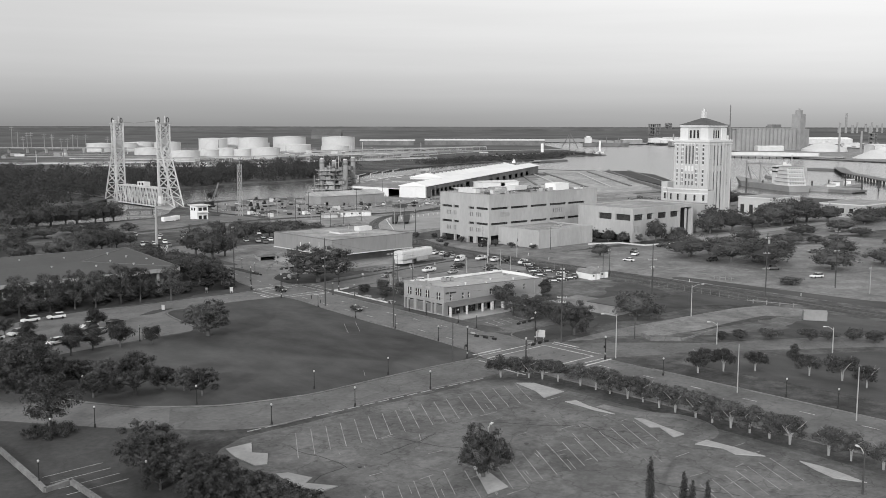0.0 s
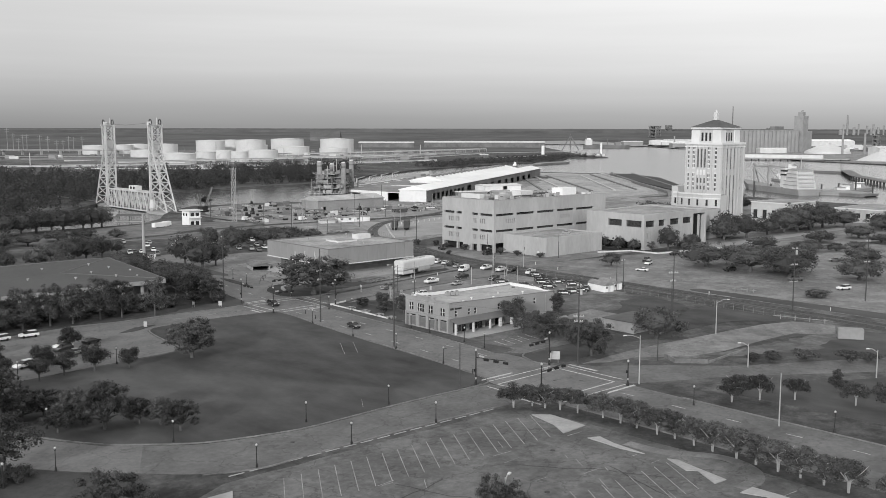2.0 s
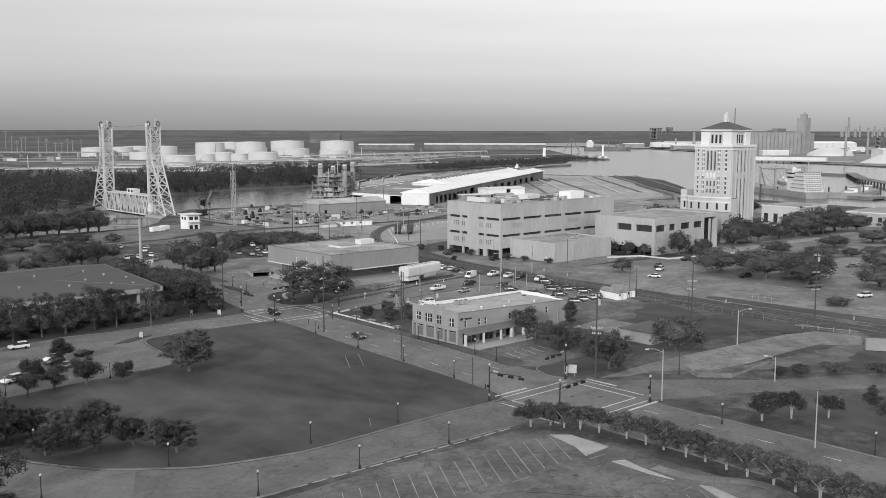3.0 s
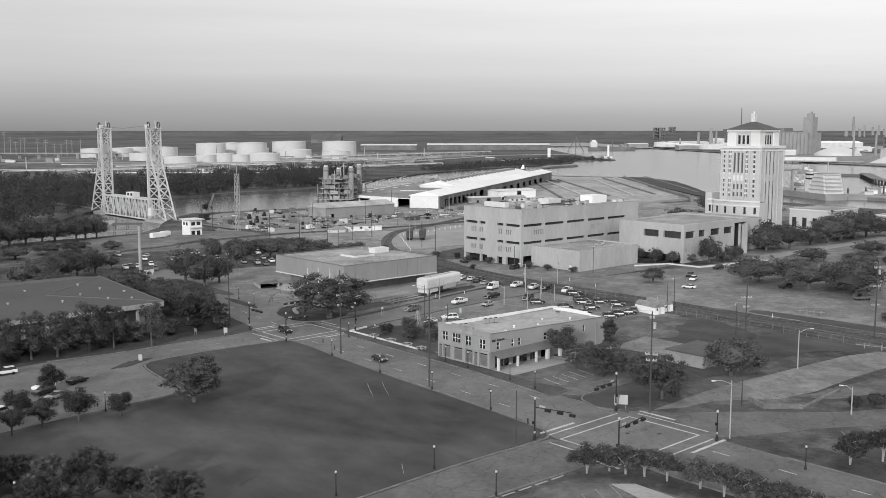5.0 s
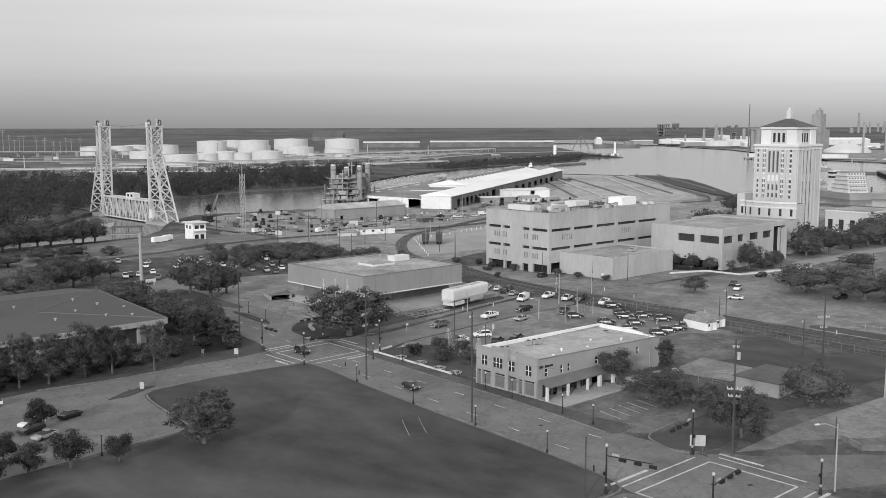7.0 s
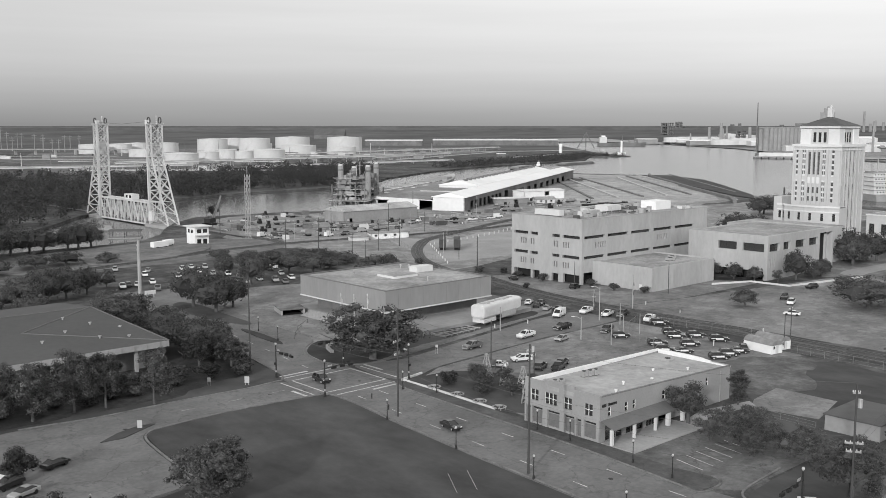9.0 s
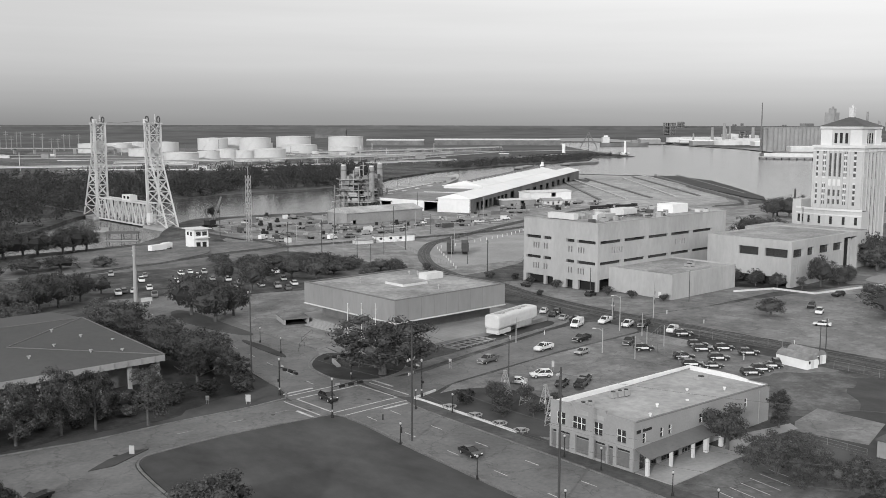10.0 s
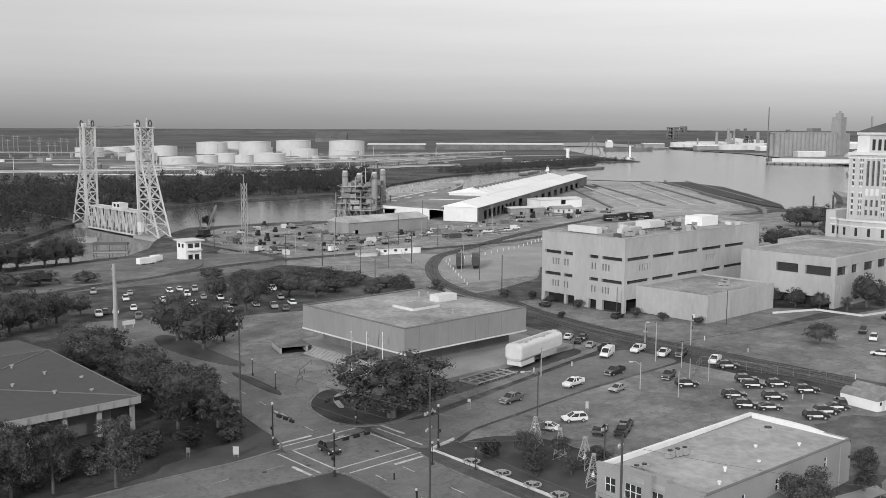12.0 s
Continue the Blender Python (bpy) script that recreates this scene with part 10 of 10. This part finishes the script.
# ---------------------------------------------------------------- clutter of the industrial yard
def yard_goods():
    rng = random.Random(31)
    keep_off = [(238, 364, 302, 396), (200, 284, 228, 302), (188, 292, 204, 304), (440, 405, 486, 440), (395, 390, 426, 416), (420, 376, 442, 400), (200, 236, 216, 254)]

    def free(x, y):
        return inside((x, y), YARD) and not any(a - 2 < x < c + 2 and b - 2 < y < d + 2 for a, b, c, d in keep_off) and not inside((x, y), RIVER)

    YARD = [(170, 322), (225, 318), (300, 318), (370, 345), (430, 355), (470, 372), (430, 392), (345, 372), (300, 376), (270, 392), (300, 425), (230, 440), (200, 430), (172, 380)]
    n = 0
    while n < 120:
        x, y = rng.uniform(168, 470), rng.uniform(316, 440)
        if not free(x, y):
            continue
        n += 1
        rz = rng.choice((-12, 78)) + rng.uniform(-8, 8)
        kind = n % 6
        if kind == 0:
            w, d, h = rng.uniform(2.5, 6.5), 2.4, rng.uniform(1.6, 2.7)
            e = thing("storage_container", "weathered steel container in the yard", "container", pose(x, y, 0.05, 0, 0, rz), "yard containers")
            part("body", Geo().box(0, 0, 0, w, d, h), rng.choice((M_PALE, M_RUSTWALL, M_OFFWHITE, M_CARBROWN)), e)
            part("door", Geo().box(w, 0.1, 0.1, w + 0.06, d - 0.1, h - 0.1), M_GALV, e)
        elif kind == 1:
            l = rng.uniform(5, 12)
            e = thing("pipe_stack", "stack of rusty pipes on the ground", "pipes", pose(x, y, 0.05, 0, 0, rz), "yard pipe stacks")
            for k in range(5):
                part("pipe", Geo().bar((0, k * 0.62, 0.3), (l, k * 0.62, 0.3), 0.58, n=8), M_RUSTWALL if k % 2 else M_GALV, e)
            for k in range(4):
                part("pipe", Geo().bar((0, 0.31 + k * 0.62, 0.82), (l, 0.31 + k * 0.62, 0.82), 0.58, n=8), M_RUSTWALL, e)
        elif kind == 2:
            e = thing("timber_stack", "stack of dark timber crane mats", "timber", pose(x, y, 0.05, 0, 0, rz), "timber stacks")
            for k in range(4):
                part("mat_layer", Geo().box(0, 0, k * 0.35, 5, 2.4, k * 0.35 + 0.3), M_WOODPOLE if k % 2 else M_WOODGREY, e)
        elif kind == 3:
            e = thing("trailer", "low flat trailer parked in the yard", "trailer", pose(x, y, 0.05, 0, 0, rz), "yard trailers")
            part("bed", Geo().box(0, 0, 0.9, 9, 2.4, 1.2), M_RUSTWALL, e)
            part("headboard", Geo().box(8.9, 0, 1.2, 9, 2.4, 2.2), M_GALV, e)
            for k in (1.2, 2.4):
                part("wheel", Geo().bar((k, -0.02, 0.45), (k, 2.42, 0.45), 0.9, n=10), M_BLACK, e)
            part("stand", Geo().box(7.4, 0.9, 0, 7.6, 1.5, 0.9), M_GALV, e)
            if n % 4 == 1:
                part("load", Geo().box(1, 0.3, 1.2, 7, 2.1, 2.3), M_PALE, e)
        elif kind == 4:
            h = rng.uniform(1.4, 3.4)
            e = thing("machine", "dark piece of yard machinery with a raised arm", "machinery", pose(x, y, 0.05, 0, 0, rz), "yard machines")
            part("body", Geo().prism([(0, 0), (3.2, 0), (3.6, 0.9), (3.2, 1.8), (0, 1.8)], 0.6, 0.6 + h * 0.5), M_DARKPOLE if n % 4 else M_PALE, e)
            part("cab", Geo().box(0.3, 0.2, 0.6 + h * 0.5, 1.5, 1.6, 0.9 + h), M_DARKPOLE, e)
            part("arm", Geo().bar((3.0, 0.9, 1.2), (4.6, 0.9, 1.0 + h), 0.3), M_RUSTWALL, e)
            for k in (0.6, 2.8):
                part("wheel", Geo().bar((k, -0.15, 0.5), (k, 1.95, 0.5), 1.0, n=10), M_BLACK, e)
        else:
            e = thing("drum_rack", "cluster of pale drums and crates", "drums", pose(x, y, 0.05, 0, 0, rz), "yard drums")
            for k in range(6):
                part("drum", Geo().cyl((k % 3) * 0.75, (k // 3) * 0.75, 0, 0.95, 0.32, 8), rng.choice((M_GALV, M_OFFWHITE, M_RUSTWALL)), e)
            part("crate", Geo().box(2.6, 0, 0, 4.0, 1.4, rng.uniform(0.7, 1.6)), M_WOODGREY, e)


yard_goods()
for i in range(26):
    t = i / 25
    single("track_post", Geo().cyl(214 + 130 * t, 262 + 52 * t - 9 * math.sin(t * 3.1), 0, 1.2, 0.22, 6), M_OFFWHITE, "short white post along the yard track", "post", "yard track posts")
for i in range(9):
    t = i / 8
    single("track_post", Geo().cyl(176 + 34 * t, 212 + 48 * t, 0, 1.1, 0.2, 6), M_OFFWHITE, "short white post along the yard track", "post", "yard track posts")
for x, y, h in ((155, 238, 9), (164, 268, 9), (186, 305, 10), (214, 286, 10), (247, 306, 11), (300, 322, 11), (262, 335, 11), (330, 352, 12), (176, 300, 8), (196, 236, 9), (222, 262, 9), (176, 320, 10)):
    utility_pole(x, y, h, 35, ((h - 0.8, 1.6),), "slim wooden pole in the industrial yard", x % 2 == 0, False, 0.15)
for x, y, h in ((142, 206, 4.5), (148, 214, 5), (136, 216, 4.6), (154, 222, 4.4), (143, 224, 4), (159, 228, 4.2), (150, 200, 4.4), (163, 214, 3.6), (168, 186, 3.2), (172, 178, 3.0), (170, 168, 3.0), (171, 157, 3.4), (172, 136, 3.4), (174, 128, 3.0), (177, 118, 2.6), (155, 150, 2.4)):
    tree("oak" if h > 4 else "bush", x, y, h, "scrubby bush along the railway", "scrub_bush", 1.1, dark=True, group="railway scrub")
for a, c in (((11.1, 31.6), (11.9, 34.6)), ((14.3, 30.6), (15.0, 33.6)), ((-13.1, -6.6), (-12.9, -5.9))):
    single("leaning_stake", Geo().bar((a[0], a[1], 0.05), (c[0], c[1], 2.2 if a[0] > 0 else 1.4), 0.045), M_CONC, "pale stake leaning out of the lawn", "stake", "lawn stakes")
for x, y, h in ((75.5, -38.5, 2.6), (80, -41, 3.0), (86.7, -45.5, 3.4), (92.8, -53.4, 3.2), (97, -56, 2.8), (102, -60, 3.4), (103, -66, 3.2), (110, -70, 3.2), (116, -76, 3.4)):
    tree("bush", x, y, h, "dark bush at the back of the lawn", "lawn_bush", 1.5, dark=True, group="lawn bushes")
loop_line = smooth_line([(2.5, -78.6), (7.5, -78.4), (11.4, -75.4), (13.0, -70.5), (11.6, -66.2), (8, -61), (7.4, -54)])
loop_in, loop_out = offset(loop_line, -1.3), offset(loop_line, 1.3)
loop_deck = Geo()
for k in range(len(loop_line) - 1):
    loop_deck.add([(*loop_in[k], 0.03), (*loop_in[k + 1], 0.03), (*loop_out[k + 1], 0.03), (*loop_out[k], 0.03)], [(0, 1, 2, 3)])
single("turning_loop", loop_deck, M_LIGHTLOT, "paler worn driving loop in the car park", "driveway", kind="structure")
# stray paint and tar marks on the car park
rng = random.Random(55)
segs = []
for k in range(70):
    x, y = rng.uniform(-52, 4), rng.uniform(-108, -40)
    a = rng.choice((1.02, 1.02, -0.1, 0.0)) + rng.uniform(-0.08, 0.08)
    l = rng.uniform(0.8, 4.5)
    segs.append(((x, y), (x + l * math.cos(a), y + l * math.sin(a))))
paint("stray_paint", segs, 0.1, 0.048, "scraps of old worn car park paint", M_FADED)
for k in range(14):
    x, y = rng.uniform(-55, 4), rng.uniform(-105, -32)
    pts = [(x, y)]
    a = rng.uniform(0, 6.28)
    for j in range(6):
        a += rng.uniform(-0.4, 0.4)
        pts.append((pts[-1][0] + 2.4 * math.cos(a), pts[-1][1] + 2.4 * math.sin(a)))
    single("tar_seam", strip(Geo(), pts, 0.16, -0.05, 0.042), M_DARKLOT, "dark tar seam in the asphalt", "tar seam", "tar seams", kind="structure")
for x, y in ((27, 95), (36, 99), (30, -18), (34, -22), (26, 70), (33, 20), (-12, 95), (-35, -15), (20, 97), (40, 93), (-48, -50), (-20, -60), (-5, -48)):
    single("manhole_cover", Geo().cyl(x, y, -0.05, 0.065, 0.42, 12), M_DARKPOLE, "round iron manhole cover in the road", "manhole", "manholes", kind="structure")

# ---------------------------------------------------------------- vehicles
def carpaint(name, v, rough=0.3):
    m = mat(name, v, 0.06, 0.3, 2.0, rough, spec=0.5)
    m.node_tree.nodes["Principled BSDF"].inputs["Coat Weight"].default_value = 0.5
    return m


CAR_PAINT = {"white": carpaint("white_car_paint", 0.74), "silver": carpaint("silver_car_paint", 0.34), "grey": carpaint("grey_car_paint", 0.12), "black": carpaint("black_car_paint", 0.02), "patrol": carpaint("patrol_car_paint", 0.022)}


def slab(g, prof, w, inset=0.1):
    """A body from its side profile, with softened flanks."""
    cx = sum(p[0] for p in prof) / len(prof); cz = sum(p[1] for p in prof) / len(prof)
    small = [(cx + (x - cx) * 0.985, cz + (z - cz) * 0.86) for x, z in prof]
    g.loft([[(x, -w / 2, z) for x, z in small], [(x, -w / 2 + inset, z) for x, z in prof], [(x, w / 2 - inset, z) for x, z in prof], [(x, w / 2, z) for x, z in small]])
    return g


def cabin(g, lo, hi, w0, w1):
    """Greenhouse: lo and hi are (x_back, x_front, z)."""
    g.hexa([(lo[0], -w0 / 2, lo[2]), (lo[1], -w0 / 2, lo[2]), (lo[1], w0 / 2, lo[2]), (lo[0], w0 / 2, lo[2]), (hi[0], -w1 / 2, hi[2]), (hi[1], -w1 / 2, hi[2]), (hi[1], w1 / 2, hi[2]), (hi[0], w1 / 2, hi[2])])
    return g


SPEC = {
    "sedan": (4.8, 1.82, [(-2.38, 0.35), (2.36, 0.35), (2.4, 0.62), (2.25, 0.78), (1.15, 0.94), (-1.75, 1.0), (-2.36, 0.94)], (-1.95, 1.25, 0.95), (-1.0, 0.2, 1.42), 1.3),
    "suv": (4.9, 1.95, [(-2.42, 0.42), (2.4, 0.42), (2.44, 0.75), (2.28, 0.98), (1.25, 1.1), (-2.36, 1.12), (-2.44, 0.8)], (-2.32, 1.3, 1.08), (-1.9, 0.2, 1.7), 1.38),
    "pickup": (5.9, 2.02, [(-2.92, 0.5), (2.9, 0.5), (2.94, 0.85), (2.84, 1.14), (1.6, 1.24), (-2.9, 1.22), (-2.95, 0.8)], (-0.95, 1.65, 1.18), (-0.75, 0.6, 1.86), 1.42),
    "van": (5.8, 2.05, [(-2.88, 0.45), (2.84, 0.45), (2.88, 0.8), (2.74, 1.1), (2.1, 1.3), (1.3, 1.32), (-2.86, 1.3)], (-2.86, 2.0, 1.3), (-2.8, 0.95, 2.35), 1.8),
}
WHEEL = {}


def vehicle(kind, paintname, x, y, rz, label=None, z=0.06, far=False):
    far = far or x > 150 or x < -20
    key = (kind, paintname, far)
    words = {"sedan": "sedan", "suv": "sport utility vehicle", "pickup": "pickup truck", "van": "panel van"}[kind]
    cat = {"sedan": "car", "suv": "car", "pickup": "pickup truck", "van": "van"}[kind]
    text = label or ("black and white patrol car parked in the yard" if paintname == "patrol" else f"parked {paintname} {words} on the asphalt")
    if key in PROTO:
        e = copy_thing(PROTO[key], pose(x, y, z, 0, 0, rz))
        return tagged(e, text)
    L, W, prof, lo, hi, w1 = SPEC[kind]
    e = thing({"sedan": "car", "suv": "car", "pickup": "pickup_truck", "van": "van"}[kind], text, cat, pose(x, y, z, 0, 0, rz), "parked vehicles")
    P = CAR_PAINT[paintname]
    part("body", slab(Geo(), prof, W), P, e)
    part("window_band", cabin(Geo(), lo, hi, W - 0.16, w1), CARGLASS if kind != "van" else P, e, "dark window band" if kind != "van" else "")
    part("roof", Geo().box(hi[0] + 0.04, -w1 / 2 + 0.02, hi[2] - 0.01, hi[1] - 0.04, w1 / 2 - 0.02, hi[2] + 0.06), P, e)
    for sy in () if far else (-1, 1):
        for f in (0.0, 0.5, 1.0):
            xa, xb = lo[0] + (lo[1] - lo[0]) * f, hi[0] + (hi[1] - hi[0]) * f
            part("pillar", Geo().bar((xa, sy * (W / 2 - 0.07), lo[2]), (xb, sy * w1 / 2, hi[2]), 0.1), P, e)
    if kind == "van":
        part("windscreen", Geo().hexa([(2.03, -0.85, 1.36), (2.06, -0.85, 1.36), (2.06, 0.85, 1.36), (2.03, 0.85, 1.36), (1.08, -0.78, 2.24), (1.11, -0.78, 2.24), (1.11, 0.78, 2.24), (1.08, 0.78, 2.24)]), CARGLASS, e)
        for sy in (-1, 1):
            part("side_window", Geo().box(0.5, sy * 0.93 - 0.03, 1.45, 1.3, sy * 0.93 + 0.03, 2.0), CARGLASS, e)
    if kind == "pickup":
        part("bed", Geo().box(-2.8, -0.84, 1.225, -1.0, 0.84, 1.24), M_DARKIN, e, "dark open load bed")
        for q in ((-2.88, -0.98, -0.98, -0.86), (-2.88, 0.86, -0.98, 0.98), (-2.92, -0.98, -2.82, 0.98)):
            part("bed_side", Geo().box(q[0], q[1], 1.2, q[2], q[3], 1.42), P, e)
    if far:
        for sx in (-1, 1):
            for sy in (-1, 1):
                part("wheel", Geo().bar((sx * L * 0.3, sy * (W / 2 - 0.1) - 0.12, 0.34), (sx * L * 0.3, sy * (W / 2 - 0.1) + 0.12, 0.34), 0.66, n=10), M_BLACK, e)
        PROTO[key] = e
        return e
    if paintname == "patrol":
        for sy in (-1, 1):
            part("door_panel", Geo().box(-0.9, sy * (W / 2 + 0.004) - 0.004, 0.6, 1.0, sy * (W / 2 + 0.004) + 0.004, 1.02), CAR_PAINT["white"], e, "white door panel")
            part("stripe", Geo().box(-2.1, sy * (W / 2 + 0.004) - 0.004, 0.82, -0.9, sy * (W / 2 + 0.004) + 0.004, 0.98), CAR_PAINT["white"], e)
        part("light_bar", Geo().box(-0.55, -0.55, hi[2] + 0.06, -0.25, 0.55, hi[2] + 0.18), M_GALV, e)
    for sy in (-1, 1):
        part("headlight", Geo().box(L / 2 - 0.16, sy * W * 0.36 - 0.16, 0.66 if kind == "sedan" else 0.84, L / 2 - 0.02, sy * W * 0.36 + 0.16, 0.78 if kind == "sedan" else 1.0), M_WHITE, e)
        part("tail_light", Geo().box(-L / 2 + 0.0, sy * W * 0.4 - 0.1, 0.72, -L / 2 + 0.06, sy * W * 0.4 + 0.1, 0.92), M_BRICKDARK, e)
    part("bumper", Geo().box(L / 2 - 0.12, -W * 0.44, 0.36, L / 2 + 0.05, W * 0.44, 0.58), M_DARKPOLE if kind != "pickup" else M_GALV, e)
    r = 0.33 if kind == "sedan" else 0.39
    if r not in WHEEL:
        WHEEL[r] = (Geo().bar((0, -0.12, 0), (0, 0.12, 0), r * 1.95, n=14).mesh("tyre", M_BLACK), Geo().bar((0, -0.125, 0), (0, 0.125, 0), r * 1.15, n=10).mesh("rim", M_GALV))
    for sx in (-1, 1):
        for sy in (-1, 1):
            w = new("wheel"); w.parent = e
            w.matrix_basis = pose(sx * L * 0.30, sy * (W / 2 - 0.1), r - 0.02)
            part("tyre", WHEEL[r][0], None, w)
            part("rim", WHEEL[r][1], None, w)
    PROTO[key] = e
    return e


CARGLASS = glassmat("car_glass", 0.02)
CARGLASS.node_tree.nodes["Principled BSDF"].inputs["Transmission Weight"].default_value = 0.0
FLEET = [("pickup", "grey", 79.5, 98.6, 185), ("pickup", "white", 98.5, 98.2, 185), ("pickup", "black", 113.4, 98.6, 183), ("van", "white", 126, 110.6, 200), ("sedan", "silver", 102.4, 89.4, 188), ("suv", "white", 78.7, 81.4, 150), ("sedan", "white", 70.8, 81.5, 120),
         ("pickup", "black", 79.2, 70.5, 25), ("suv", "black", 83.0, 72.6, 25), ("suv", "black", 76.6, 73.6, 25), ("pickup", "black", 119.6, 88.4, 200), ("suv", "patrol", 116.4, 81.6, -39), ("pickup", "white", 136.0, 108.8, 195), ("pickup", "white", 137.0, 101.8, 20),
         ("pickup", "black", 140.2, 98.9, 200), ("pickup", "black", 131.0, 115.0, 15), ("sedan", "silver", 131.4, 120.0, 25), ("suv", "white", 134.0, 134.5, 30), ("sedan", "white", 134.6, 130.2, 30), ("suv", "black", 136.2, 126.6, 30), ("sedan", "black", 132.6, 125.0, 30),
         ("pickup", "white", 140.0, 89.4, 200), ("suv", "patrol", 137.8, 84.6, -41), ("suv", "patrol", 129.6, 75.0, -43), ("suv", "patrol", 126.4, 71.4, -45), ("suv", "patrol", 131.0, 68.4, -38), ("suv", "patrol", 116.2, 70.0, -40), ("suv", "patrol", 121.2, 63.8, -42), ("suv", "patrol", 131.2, 61.8, -44),
         ("suv", "patrol", 111.4, 64.4, -46), ("sedan", "patrol", 113.6, 60.6, -39), ("suv", "patrol", 114.6, 51.4, -41), ("suv", "patrol", 119.2, 51.6, -43), ("sedan", "patrol", 123.6, 51.6, -45), ("suv", "black", 127.0, 52.4, 35), ("suv", "black", 167, 139.0, 10), ("sedan", "black", 165.4, 166.0, 70),
         ("suv", "black", 200.6, 81.2, 200), ("suv", "white", 193.6, 75.2, 200), ("sedan", "white", 177.2, 66.2, 110), ("suv", "black", 201.8, 43.8, 160), ("suv", "black", 226, 85, 170), ("sedan", "black", 229.6, 61.2, 160), ("sedan", "black", 222.6, 48.6, 160), ("pickup", "grey", 198.4, 15.4, 150),
         ("suv", "white", 192.2, -5.0, 160), ("sedan", "grey", 258, 30, 140), ("suv", "white", -37.9, 101.6, 175), ("suv", "white", -36.2, 83.4, 200), ("suv", "black", -37.6, 79.6, 200), ("sedan", "silver", -37.0, 74.6, 200), ("suv", "white", -45.0, 101.6, 190), ("suv", "white", -50.4, 69.4, 200),
         ("suv", "white", -53.7, 86.6, 200), ("sedan", "black", -53.4, 80.6, 200), ("sedan", "black", -28.8, 84.0, 20), ("sedan", "white", -60, 84, 200), ("sedan", "black", 32.0, 55.5, 262), ("suv", "black", 33.6, 98.0, 265)]
for f in FLEET:
    vehicle(*f)
rng = random.Random(21)
for x, y in ((69.6, 281.7), (54.6, 242.3), (57.6, 244.6), (60.3, 243.2), (66.7, 245), (61.8, 231.1), (107.8, 248.2), (89.7, 267.1), (94.2, 268.7), (97.8, 264.6), (92.5, 249), (95.9, 244.1), (89.6, 229.7), (94.1, 233.2), (107.1, 252.8), (100.7, 219.9), (111, 232), (113.7, 243.8), (101, 214.2),
             (133.1, 272.3), (90.9, 257), (84, 240), (80, 252), (103, 238), (98, 226), (108, 221), (86, 221), (72, 262), (78, 272), (106, 262), (112, 258), (118, 248)):
    vehicle(rng.choice(("sedan", "suv", "suv", "pickup")), rng.choice(("white", "white", "white", "silver", "grey", "black")), x, y, rng.choice((68, 248)) + rng.uniform(-4, 4), far=True)
for x, y in ((172, 342.6), (173.3, 328.4), (188.4, 342.2), (197, 321), (215.7, 342.1), (234.1, 348.2), (210.1, 323.5), (238.5, 344), (255, 344.5), (269.4, 341.5), (279.3, 345.8), (274.7, 330), (222, 326), (226, 336), (290, 334), (300, 340), (306, 331), (312, 338), (320, 330), (330, 334), (246, 326)):
    vehicle(rng.choice(("pickup", "suv", "van", "pickup")), rng.choice(("white", "white", "grey", "silver", "black")), x, y, rng.uniform(-30, 30), far=True)
